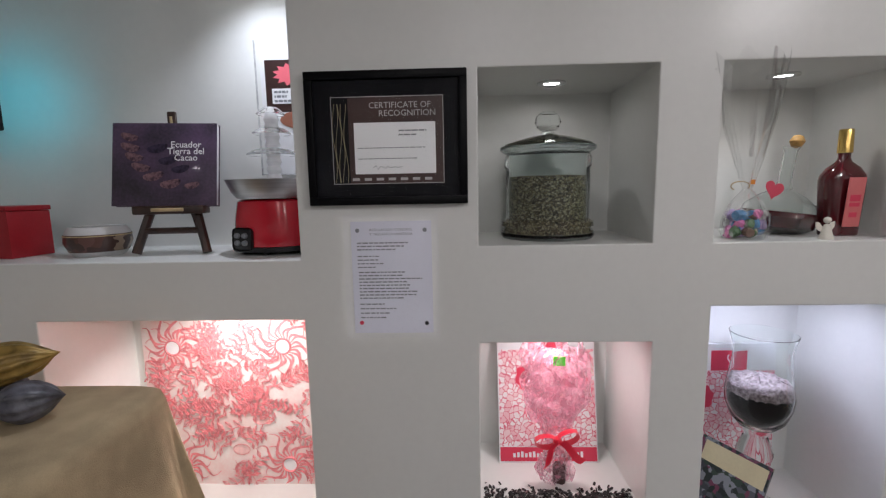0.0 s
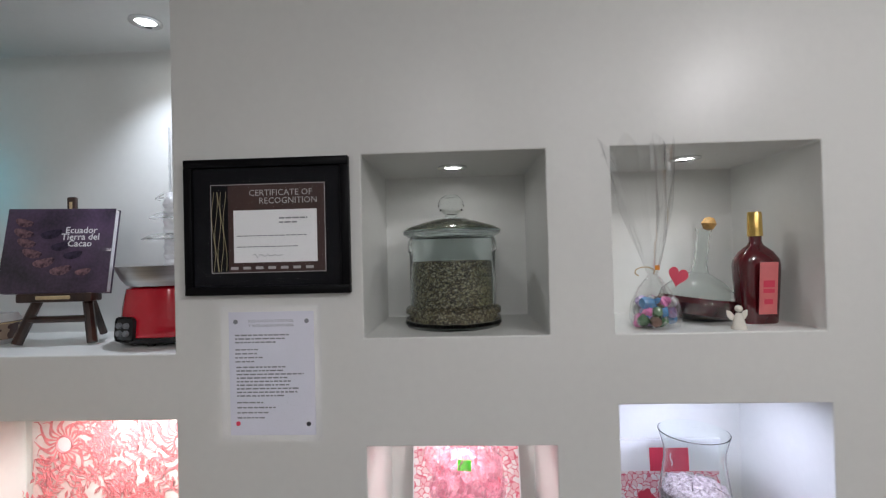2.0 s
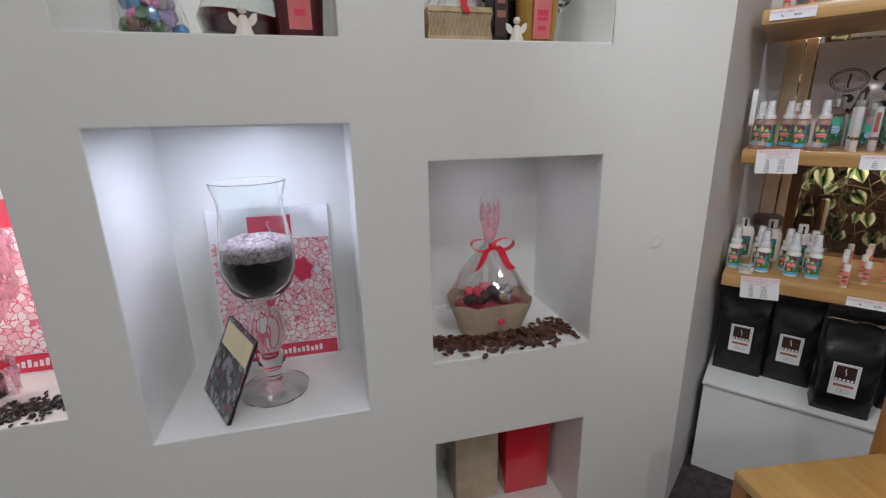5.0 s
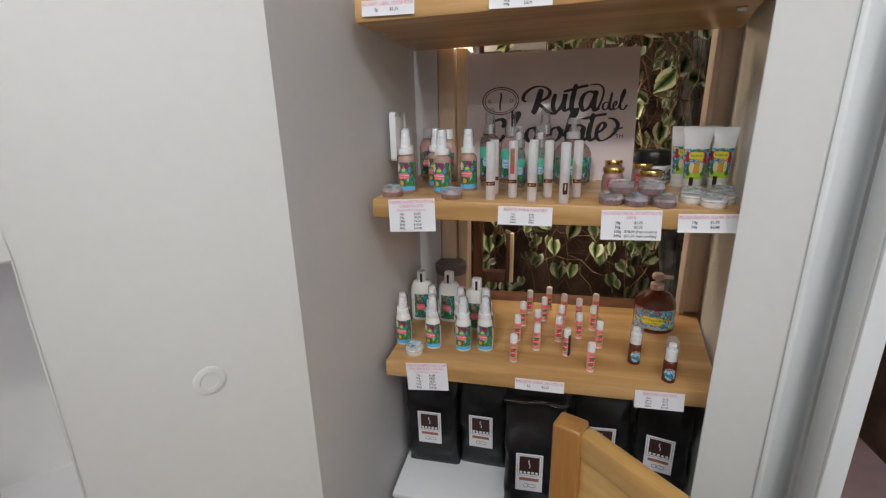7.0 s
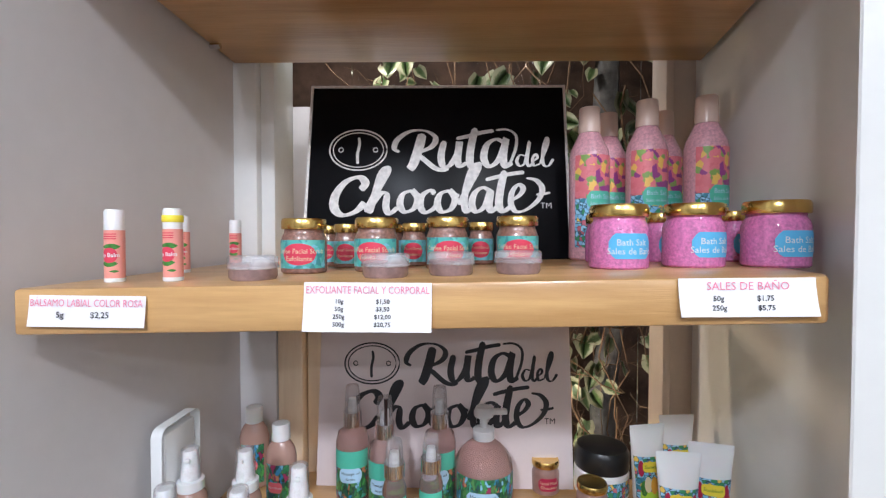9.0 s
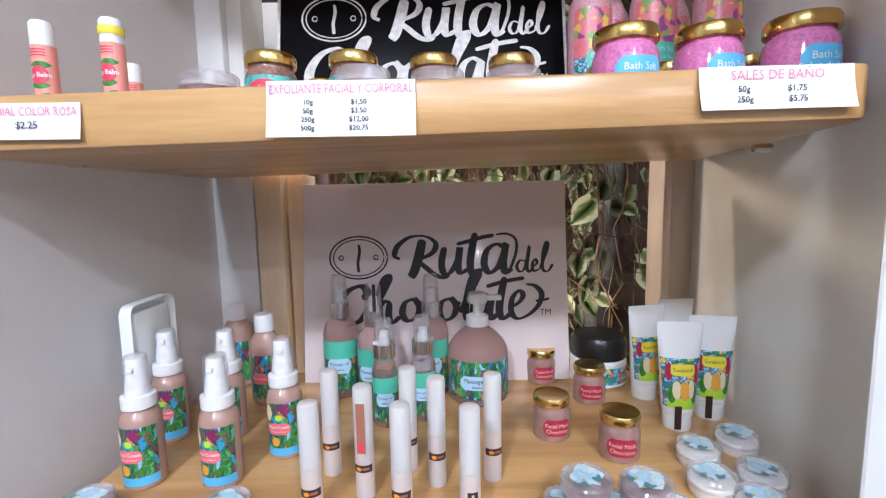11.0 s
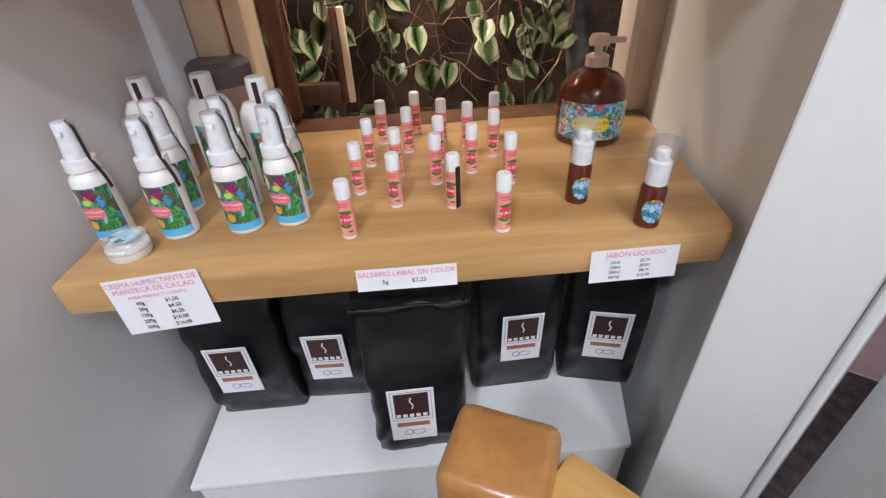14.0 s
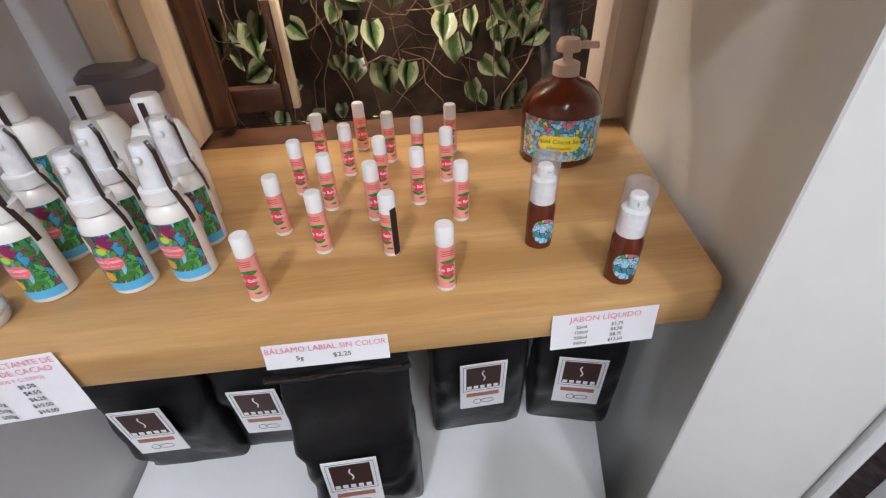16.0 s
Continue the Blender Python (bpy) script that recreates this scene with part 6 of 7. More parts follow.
def lattice_basket(m):
    ob = thing("gift_basket", m, "laser-cut wooden gift basket in clear film with a red bow", "gift basket")
    w, d, h = 0.138, 0.10, 0.066
    for x0, x1, y0, y1 in ((-w / 2, w / 2, -d / 2, -d / 2 + 0.003), (-w / 2, w / 2, d / 2 - 0.003, d / 2)):
        bm = joined(box(x0, x1, y0, y1, 0, 0.010), box(x0, x1, y0, y1, h - 0.010, h))
        for i in range(14):
            x = x0 + (i + 0.5) * w / 14
            for s in (-1, 1):
                t = tube([(x - s * 0.006, (y0 + y1) / 2, 0.008), (x + s * 0.006, (y0 + y1) / 2, h - 0.008)], 0.0014, 4)
                bm = joined(bm, t)
        part("lattice_side", bm, STRAW, ob, "cut-out lattice side", smooth=False)
    for s in (-1, 1):
        part("end_panel", box(s * (w / 2 - 0.003) - 0.0015, s * (w / 2 - 0.003) + 0.0015, -d / 2 + 0.004, d / 2 - 0.004, 0, h), STRAW, ob)
    part("filling", crumple(box(-w / 2 + 0.005, w / 2 - 0.005, -d / 2 + 0.004, d / 2 - 0.004, 0.002, 0.058), 0.004, 50), CARTON, ob, "shredded paper filling")
    film_part(cello_cone([(0.066, 0.052), (0.060, 0.075), (0.035, 0.11), (0.014, 0.145), (0.034, 0.19), (0.060, 0.25), (0.076, 0.32), (0.082, 0.36)], 40, 0.22, 5, (0.02, 0.02)), CELLO, ob, "gathered clear film")
    bow(ob, pose(-0.012, -0.040, 0.120, 0, 18, 0), 1.15)
    part("price_tag", box(-0.010, 0.010, -0.001, 0.001, -0.010, 0.010), ORANGETAG, ob, "orange price tag", m=pose(-0.055, -0.055, 0.262, -8, 4, 0))
    return ob


def carton_basket(m):
    ob = thing("gift_hamper", m, "kraft card hamper of sweets wrapped in film with a red bow", "gift hamper")
    bm = bmesh.new()
    prev = None
    for j, (r, z) in enumerate(((0.080, 0.0), (0.088, 0.03), (0.104, 0.075), (0.108, 0.092))):
        ring = []
        for i in range(48):
            a = 2 * math.pi * i / 48
            c, s = math.cos(a), math.sin(a)
            zz = z + (0.010 * abs(math.sin(3.5 * a)) if j == 3 else 0)
            ring.append(bm.verts.new((r * 1.08 * math.copysign(abs(c) ** 0.55, c), r * 0.72 * math.copysign(abs(s) ** 0.55, s), zz)))
        if prev:
            for i in range(48):
                bm.faces.new((prev[i], prev[(i + 1) % 48], ring[(i + 1) % 48], ring[i]))
        else:
            bm.faces.new(ring[::-1])
        prev = ring
    part("card_tray", bm, CARTON, ob, "scalloped kraft card tray")
    part("filling", crumple(lathe([(0.0, 0.02), (0.090, 0.06), (0.088, 0.080), (0.05, 0.090), (0, 0.094)], 40, sx=1.05, sy=0.70), 0.012, 44, 2), TISSUE, ob, "red and dark tissue filling")
    r0 = random.Random(21)
    for k in range(13):
        a, rr = k * 2.4, 0.018 + 0.0048 * k
        bm = crumple(lathe([(0, -0.020), (0.008, -0.017), (0.013, -0.010), (0.015, 0), (0.013, 0.010), (0.008, 0.017), (0, 0.020)], 18), 0.007, 85, k)
        part("wrapped_sweet", bm, (SILVER, PINKLABEL, DARKPRINT, SILVER, LABELRED)[k % 5], ob, "foil wrapped sweet", m=pose(rr * math.cos(a), rr * 0.62 * math.sin(a) - 0.012, 0.106 + 0.020 * (1 - k / 13), r0.uniform(0, 180), r0.uniform(0, 180), 0))
    part("heart_mark", box(-0.009, 0.009, -0.001, 0.001, -0.007, 0.007, 0.003), LABELRED, ob, m=pose(0.014, -0.078, 0.052, -12, 0, 0))
    film_part(cello_cone([(0.112, 0.07), (0.106, 0.11), (0.075, 0.17), (0.030, 0.235), (0.013, 0.26), (0.018, 0.285), (0.030, 0.33), (0.026, 0.375)], 36, 0.14, 7), CELLO, ob, "gathered clear film")
    film_part(cello_cone([(0.012, 0.262), (0.020, 0.29), (0.026, 0.33), (0.020, 0.36)], 24, 0.3, 11), CELLOPINK, ob, "pink dotted film twist")
    bow(ob, pose(0.0, -0.028, 0.252), 1.35)
    return ob


def heap(name, m, label, material, w, d, h, count, size, seed, curve=0.0, category="beans"):
    """A strewn heap of beans, too many to count."""
    r0 = random.Random(seed)
    bm = bmesh.new()
    for i in range(count):
        x = r0.uniform(-w / 2, w / 2)
        y = r0.gauss(0, d / 3.2) + curve * (2 * x / w) ** 2
        z = max(0, h * (1 - (abs(y - curve * (2 * x / w) ** 2) / d) * 1.6)) * r0.random() * (0.55 + 0.45 * math.sin(x * 21 + seed)) + size * 0.3
        mm = pose(x, y, z, r0.uniform(-40, 40), r0.uniform(-40, 40), r0.uniform(0, 360))
        ring = [(0.95, 0, 0.30), (0.5, 0.5, 0.34), (-0.5, 0.5, 0.34), (-0.95, 0, 0.30), (-0.5, -0.5, 0.34), (0.5, -0.5, 0.34)]
        top = bm.verts.new(mm @ Vector((0, 0, size * 0.36)))
        bot = bm.verts.new(mm @ Vector((0, 0, -size * 0.30)))
        vs = [bm.verts.new(mm @ Vector((a * size, b * size, (c - 0.32) * size))) for a, b, c in ring]
        for k in range(6):
            bm.faces.new((vs[k], vs[(k + 1) % 6], top))
            bm.faces.new((vs[(k + 1) % 6], vs[k], bot))
    ob = part(name, bm, material, None, angle=60)
    ob.matrix_world = m
    return tagged(ob, label, category, kind="stuff")


def goblet_vase(m):
    ob = thing("goblet_vase", m, "giant glass goblet with black beans and pale cocoa nibs", "glass goblet")
    prof = [(0, 0), (0.084, 0.001), (0.086, 0.007), (0.055, 0.018), (0.022, 0.036), (0.020, 0.060), (0.034, 0.085), (0.022, 0.112), (0.042, 0.150), (0.048, 0.185), (0.030, 0.240), (0.042, 0.262), (0.072, 0.295), (0.087, 0.340), (0.0885, 0.375), (0.080, 0.430), (0.0735, 0.480), (0.074, 0.510), (0.0855, 0.552)]
    part("glass_body", lathe(prof + [(0.083, 0.553), (0.071, 0.510), (0.0705, 0.480), (0.077, 0.430), (0.0855, 0.375), (0.084, 0.340), (0.069, 0.298), (0.035, 0.268), (0, 0.266)], 44), GLASS, ob, "clear glass bowl and stem")
    part("beans", lathe([(0, 0.271), (0.033, 0.274), (0.066, 0.302), (0.0815, 0.342), (0.0835, 0.376), (0, 0.384)], 36), COFFEE, ob, "black coffee beans")
    part("nibs", crumple(lathe([(0.0830, 0.374), (0.0820, 0.398), (0.072, 0.410), (0.05, 0.418), (0.025, 0.422), (0, 0.423)], 60), 0.008, 160, 3), NIBS, ob, "pale cocoa nibs")
    return ob


def leaning_panel(m, w, h, label, red_top=True):
    ob = thing("poster_board", m, label, "poster", "pink floral boards")
    part("board", box(-w / 2, w / 2, 0, 0.012, 0, h, 0.0015), PAPER, ob)
    part("floral_print", box(-w / 2 + 0.004, w / 2 - 0.004, -0.0008, -0.0003, h * 0.115, h * 0.80), BLOOM_FINE, ob, "pink line-drawn flowers", smooth=False)
    part("red_band", box(-w / 2 + 0.004, w / 2 - 0.004, -0.0012, -0.0004, 0.006, h * 0.11), LABELRED, ob, "red band at the foot")
    bm = bmesh.new()
    for i in range(18):
        x = -w * 0.36 + i * w * 0.040
        box(x, x + w * 0.026, -0.0016, -0.0013, h * 0.040, h * 0.068 + 0.003 * (i % 3), bm=bm)
    part("writing", bm, PAPER, ob, smooth=False)
    part("red_square", box(-w * 0.18, w * 0.18, -0.0014, -0.0006, h * 0.80, h * 0.95), LABELRED, ob, "red square mark")
    bm = tube([(0.004 * math.sin(i * 0.9), 0, h * (0.835 + 0.012 * i)) for i in range(8)], 0.0022, 6)
    for v in bm.verts:
        v.co.y = v.co.y * 0.3 - 0.002
    part("steam_mark", bm, PAPER, ob)
    part("red_blob", curved_blob(-w * 0.23, h * 0.60, w * 0.085, h * 0.085), LABELRED, ob, "red scalloped badge")
    part("red_blob", curved_blob(w * 0.24, h * 0.60, w * 0.085, h * 0.075), LABELRED, ob, "red scalloped badge")
    return ob


def curved_blob(cx, cz, rx, rz):
    bm = bmesh.new()
    vs = []
    for i in range(32):
        a = 2 * math.pi * i / 32
        k = 1 + 0.10 * math.sin(6 * a)
        vs.append(bm.verts.new((cx + rx * k * math.cos(a), -0.0016, cz + rz * k * math.sin(a))))
    bm.faces.new(vs)
    return bm


def brochure(m):
    ob = thing("brochure", m, "folded glossy photo brochure standing on edge", "brochure")
    part("cover", box(0, 0.205, 0.006, 0.0072, 0, 0.205, 0.0004), PHOTO, ob, "dark glossy photo cover", smooth=False)
    part("pages", box(0.002, 0.203, 0.001, 0.0058, 0.001, 0.204), BLACK, ob, "dark folded leaves", smooth=False)
    part("back_cover", box(0, 0.205, -0.0010, 0.0008, 0, 0.205, 0.0004), PHOTO2, ob, smooth=False)
    part("photo_strip", box(0.006, 0.19, 0.0074, 0.0080, 0.135, 0.195), mat_cream, ob, "pale sky strip of the photo", smooth=False)
    return ob


PHOTO = art("dark photo print", [(0.05, 0.06, 0.07), (0.10, 0.11, 0.13), (0.02, 0.03, 0.03), (0.28, 0.30, 0.34), (0.04, 0.07, 0.05), (0.20, 0.05, 0.10)], 60)
PHOTO2 = art("landscape photo print", [(0.04, 0.05, 0.05), (0.40, 0.36, 0.28), (0.10, 0.11, 0.12), (0.02, 0.02, 0.02), (0.25, 0.25, 0.26)], 40)


def bouquet(m):
    ob = thing("film_bouquet", m, "gift bouquet in pink dotted film with a red bow", "gift bouquet")
    film = cello_cone([(0.040, 0.0), (0.046, 0.03), (0.044, 0.06), (0.036, 0.09), (0.024, 0.12), (0.018, 0.138), (0.022, 0.150), (0.040, 0.17), (0.058, 0.195), (0.072, 0.22), (0.082, 0.245), (0.088, 0.27), (0.092, 0.295), (0.094, 0.32), (0.094, 0.345), (0.090, 0.37), (0.084, 0.395), (0.078, 0.42)], 96, 0.16, 13)
    film_part(crumple(crumple(film, 0.022, 26, 4), 0.010, 75, 9), CELLOPINK, ob, "crinkled pink dotted film")
    inner = cello_cone([(0.016, 0.15), (0.040, 0.19), (0.060, 0.23), (0.070, 0.27), (0.072, 0.31), (0.066, 0.35), (0.046, 0.385), (0.0, 0.40)], 60, 0.30, 21)
    film_part(crumple(inner, 0.014, 60, 5), CELLOPINK, ob, "inner crinkled film")
    part("treat", crumple(lathe([(0, 0.0), (0.020, 0), (0.020, 0.045), (0.014, 0.055), (0, 0.056)], 16), 0.002, 60), DARKPRINT, ob, "dark chocolate treat", m=pose(0.012, -0.012, 0.002))
    bow(ob, pose(0.0, -0.036, 0.146, 0, -12, 0), 1.5)
    part("price_tag", box(-0.017, 0.017, -0.0012, 0.0, -0.013, 0.013), GREENTAG, ob, "fluorescent green price tag", m=pose(-0.004, -0.062, 0.402, -10, 3, 0))
    return ob


def easel_book(m):
    es = thing("easel", m, "small dark wooden table easel", "easel")
    for s in (-1, 1):
        part("leg", tube([(s * 0.100, -0.045, 0.006), (s * 0.052, 0.0, 0.175)], 0.0125, 8), DARKWOOD, es)
    part("back_leg", tube([(0.02, 0.115, 0.006), (0.012, 0.02, 0.245)], 0.0105, 8), DARKWOOD, es)
    part("ledge", box(-0.100, 0.100, -0.048, -0.004, 0.118, 0.142, 0.004), DARKWOOD, es, "book ledge")
    part("ledge_lip", box(-0.045, 0.045, -0.052, -0.046, 0.126, 0.136, 0.002), STRAW, es)
    part("stretcher", tube([(-0.085, -0.030, 0.070), (0.085, -0.030, 0.070)], 0.0095, 8), DARKWOOD, es)
    part("mast", box(-0.013, 0.013, 0.020, 0.032, 0.14, 0.415, 0.005), DARKWOOD, es, "upright mast")
    part("mast_slot", box(-0.004, 0.004, 0.0185, 0.0199, 0.375, 0.400, 0.001), STRAW, es)
    bk = thing("book", m @ pose(-0.012, -0.040, 0.1425, -10, 0.8, 0), "square picture book with a dark purple cover on the easel", "book")
    w, h = 0.292, 0.240
    part("pages", box(-w / 2 + 0.003, w / 2 - 0.003, 0.004, 0.020, 0.003, h - 0.003), PAPER, bk)
    part("cover", box(-w / 2, w / 2, 0, 0.0035, 0, h, 0.001), BOOKPRINT, bk, "dark purple cover with cacao pods")
    part("back_cover", box(-w / 2, w / 2, 0.0205, 0.0235, 0, h, 0.001), BOOKPRINT, bk)
    part("title", joined(*[moved(text_bm(t, 0.026, bold=0.0004), pose(0.060, -0.0014, z)) for t, z in (("Ecuador", 0.176), ("Tierra del", 0.157), ("Cacao", 0.138))]), PAPER, bk)
    r0 = random.Random(3)
    for i, (x, z, ln) in enumerate(((-0.098, 0.198, 0.026), (-0.096, 0.168, 0.028), (-0.085, 0.140, 0.027), (-0.066, 0.110, 0.028), (-0.030, 0.084, 0.030), (0.018, 0.062, 0.030), (0.078, 0.058, 0.022), (-0.02, 0.165, 0.030), (0.01, 0.130, 0.028), (0.045, 0.105, 0.026))):
        bm = bmesh.new()
        vs = [bm.verts.new((ln * math.cos(a), -0.0008, ln * 0.42 * math.sin(a) + 0.15 * ln * math.cos(a) ** 2)) for a in [2 * math.pi * k / 20 for k in range(20)]]
        bm.faces.new(vs)
        part("pod_print", bm, PODPRINT if i < 7 else PODPRINT_DARK, bk, m=pose(x, 0, z, 0, 14 if i < 4 else -12, 0))
    return es


PODPRINT = mat("mauve pod print", (0.17, 0.095, 0.105), 0.3, var=0.8, scale=60, bump=0.0, second=(0.03, 0.015, 0.03))
PODPRINT_DARK = mat("dark pod print", (0.035, 0.025, 0.05), 0.3, var=0.7, scale=60, bump=0.0)


def chocolate_fountain(m):
    ob = thing("chocolate_fountain", m, "red chocolate fountain with a steel bowl and clear tower", "chocolate fountain")
    part("base", lathe([(0, 0.012), (0.112, 0.012), (0.116, 0.020), (0.110, 0.10), (0.102, 0.150), (0.090, 0.156), (0, 0.156)], 40, power=2.6), REDGLOSS, ob, "red glossy base")
    part("skirt", lathe([(0, 0.010), (0.118, 0.010), (0.119, 0.022), (0.114, 0.026), (0, 0.026)], 40, power=2.6), BLACK, ob, "black foot rim")
    for a in (30, 150, 210, 270, 330):
        part("foot", lathe([(0, 0), (0.010, 0), (0.011, 0.014), (0, 0.014)], 12), BLACK, ob, m=pose(0.092 * math.cos(radians(a)), 0.092 * math.sin(radians(a)), 0))
    panel = part("control_panel", box(-0.026, 0.026, -0.006, 0.004, 0, 0.052, 0.010), BLACK, ob, "black control panel", m=pose(-0.058, -0.1085, 0.014, -4, 0, -16) @ Matrix.Scale(1.25, 4))
    for x, z in ((-0.010, 0.034), (0.010, 0.034), (-0.010, 0.018), (0.010, 0.018)):
        part("knob", moved(lathe([(0, 0), (0.0065, 0), (0.0055, 0.006), (0, 0.006)], 12), pose(x, -0.006, z, 90, 0, 0)), GREYINK, panel)
    part("bowl", lathe([(0.04, 0.156), (0.108, 0.158), (0.122, 0.175), (0.134, 0.205), (0.137, 0.2115), (0.131, 0.210), (0.116, 0.180), (0.10, 0.166), (0, 0.164)], 44), STEEL, ob, "brushed steel bowl")
    for r, z in ((0.075, 0.285), (0.055, 0.345), (0.040, 0.400)):
        part("tier", lathe([(0.020, z + 0.018), (r * 0.7, z + 0.012), (r, z), (r - 0.003, z - 0.003), (r * 0.6, z + 0.007), (0.018, z + 0.012)], 32), CLEAR, ob, "clear tier")
    part("auger", lathe([(0.014, 0.17)] + [(0.017 + 0.005 * (i % 2), 0.18 + i * 0.012) for i in range(19)] + [(0.008, 0.415), (0, 0.42)], 20), FROST, ob, "clear spiral tower")
    return ob


def candle_bowl(m):
    ob = thing("bowl", m, "small frosted glass bowl wrapped in cacao photos and twine", "bowl")
    part("bowl_body", lathe([(0, 0), (0.060, 0), (0.070, 0.008), (0.084, 0.040), (0.080, 0.070), (0.070, 0.085), (0.064, 0.083), (0.074, 0.068), (0.076, 0.040), (0.06, 0.012), (0, 0.010)], 36), FROST, ob)
    part("photo_wrap", lathe([(0.0745, 0.014), (0.085, 0.040), (0.0825, 0.064)], 36), WRAP, ob, "dark cacao photo wrap")
    part("twine", joined(tube([(0.0835 * math.cos(a), 0.0835 * math.sin(a), 0.060) for a in [2 * math.pi * i / 36 for i in range(37)]], 0.0016, 6)), STRAW, ob, "twine band")
    return ob


WRAP = art("cacao photo wrap", [(0.09, 0.03, 0.02), (0.03, 0.015, 0.01), (0.30, 0.22, 0.16), (0.12, 0.05, 0.04), (0.05, 0.02, 0.015)], 34)


def red_box(m):
    ob = thing("gift_box", m, "square dark red gift box with a bow print", "gift box")
    part("box_body", box(-0.062, 0.062, -0.062, 0.062, 0, 0.135, 0.003), REDDARK, ob)
    part("lid", box(-0.065, 0.065, -0.065, 0.065, 0.1355, 0.150, 0.003), REDDARK, ob, "red lid")
    part("ribbon", joined(box(-0.006, 0.006, -0.0655, -0.0645, 0, 0.15), tube([(-0.03, -0.067, 0.10), (0.0, -0.067, 0.115), (0.03, -0.067, 0.095)], 0.004, 6)), DARKRED, ob, "darker ribbon")
    return ob


REDDARK = mat("dark red card", (0.34, 0.012, 0.02), 0.35, var=0.12, scale=12, bump=0.02)
DARKRED = mat("wine red ribbon", (0.16, 0.008, 0.014), 0.3, var=0.1)


def wall_poster(m):
    ob = thing("flyer", m, "fountain flyer with a pink burst in a clear sleeve", "flyer")
    part("sheet", box(-0.10, 0.10, 0, 0.002, 0, 0.40), PAPER, ob, smooth=False)
    part("photo", box(-0.085, 0.10, -0.0008, -0.0002, 0.20, 0.36), DARKPRINT, ob, "dark photo strip", smooth=False)
    vs = []
    bm = bmesh.new()
    for i in range(24):
        a = 2 * math.pi * i / 24
        k = 1.0 if i % 2 else 0.72
        vs.append(bm.verts.new((0.0 + 0.062 * k * math.cos(a), -0.0014, 0.315 + 0.036 * k * math.sin(a))))
    bm.faces.new(vs)
    part("burst", bm, CORAL, ob, "pink burst")
    part("caption_box", box(-0.065, 0.015, -0.0018, -0.001, 0.225, 0.272), PAPER, ob, smooth=False)
    bars(ob, 3, -0.058, 0.010, 0.258, 0.014, 0.007, GREYINK, 3, -0.0022)
    bm = bmesh.new()
    vs = [bm.verts.new((0.02 + 0.065 * math.cos(a), -0.0014, 0.175 + 0.028 * math.sin(a))) for a in [2 * math.pi * i / 24 for i in range(24)]]
    bm.faces.new(vs)
    part("photo_oval", bm, COPPER, ob)
    sl = part("sleeve", joined(box(-0.115, -0.112, -0.006, 0.001, 0, 0.42), box(-0.115, 0.10, -0.0055, -0.005, 0, 0.004)), CLEARCAP, ob, "clear sleeve")
    return ob


def certificate(m):
    ob = thing("picture_frame", m, "black framed certificate of recognition hung on the wall", "framed certificate")
    w, h = 0.395, 0.322
    b = 0.020
    bm = joined(box(-w / 2, w / 2, -0.018, 0, 0, b, 0.002), box(-w / 2, w / 2, -0.018, 0, h - b, h, 0.002), box(-w / 2, -w / 2 + b, -0.018, 0, b, h - b, 0.002), box(w / 2 - b, w / 2, -0.018, 0, b, h - b, 0.002))
    part("frame_moulding", bm, BLACKFRAME, ob, "black frame")
    part("mount", box(-w / 2 + b, w / 2 - b, -0.009, -0.004, b, h - b), BLACKMOUNT, ob, "black mount", smooth=False)
    x0, x1, z0, z1 = -0.135, 0.140, 0.052, 0.262
    part("certificate_print", box(x0, x1, -0.0105, -0.0092, z0, z1), DARKPRINT, ob, "dark brown certificate", smooth=False)
    part("rule", joined(box(x0, x1, -0.0112, -0.0106, z0, z0 + 0.0015), box(x0, x1, -0.0112, -0.0106, z1 - 0.0015, z1), box(x0, x0 + 0.0015, -0.0112, -0.0106, z0, z1), box(x1 - 0.0015, x1, -0.0112, -0.0106, z0, z1)), GREYINK2, ob, "thin silver rule", smooth=False)
    part("dark_strip", box(x0 + 0.002, x0 + 0.042, -0.0112, -0.0106, z0 + 0.002, z1 - 0.002), BLACKMOUNT, ob, smooth=False)
    for i in range(5):
        pts = [(x0 + 0.006 + i * 0.007 + 0.004 * math.sin(k * 0.5 + i * 1.7), -0.0116, z0 + 0.004 + k * 0.0135) for k in range(15)]
        part("vine_line", tube(pts, 0.0006, 4), mat_gilt, ob)
    part("paper_panel", box(-0.080, 0.120, -0.0114, -0.0106, 0.076, 0.200), PAPER, ob, "white text panel", smooth=False)
    part("heading", joined(moved(text_bm("CERTIFICATE OF", 0.0205), pose(0.034, -0.0112, 0.240)), moved(text_bm("RECOGNITION", 0.0205), pose(0.052, -0.0112, 0.221))), GREYINK2, ob, "silver heading")
    bars(ob, 2, 0.03, 0.112, 0.178, 0.010, 0.0035, GREYINK, 5, -0.0120)
    bars(ob, 2, -0.072, 0.112, 0.138, 0.026, 0.0022, GREYINK, 6, -0.0120)
    part("signature", tube([(-0.035 + i * 0.006, -0.0120, 0.092 + 0.006 * math.sin(i * 2.3) * (1 - i / 14)) for i in range(13)], 0.0007, 4), GREYINK, ob)
    bm = bmesh.new()
    for i in range(7):
        box(-0.088 + i * 0.030, -0.070 + i * 0.030, -0.0116, -0.0110, 0.060, 0.0665, bm=bm)
    part("sponsor_marks", bm, GREYINK2, ob, smooth=False)
    gl = part("glazing", box(-w / 2 + b, w / 2 - b, -0.0150, -0.0140, b, h - b), PANE, ob, smooth=False)
    gl.visible_shadow = False
    return ob


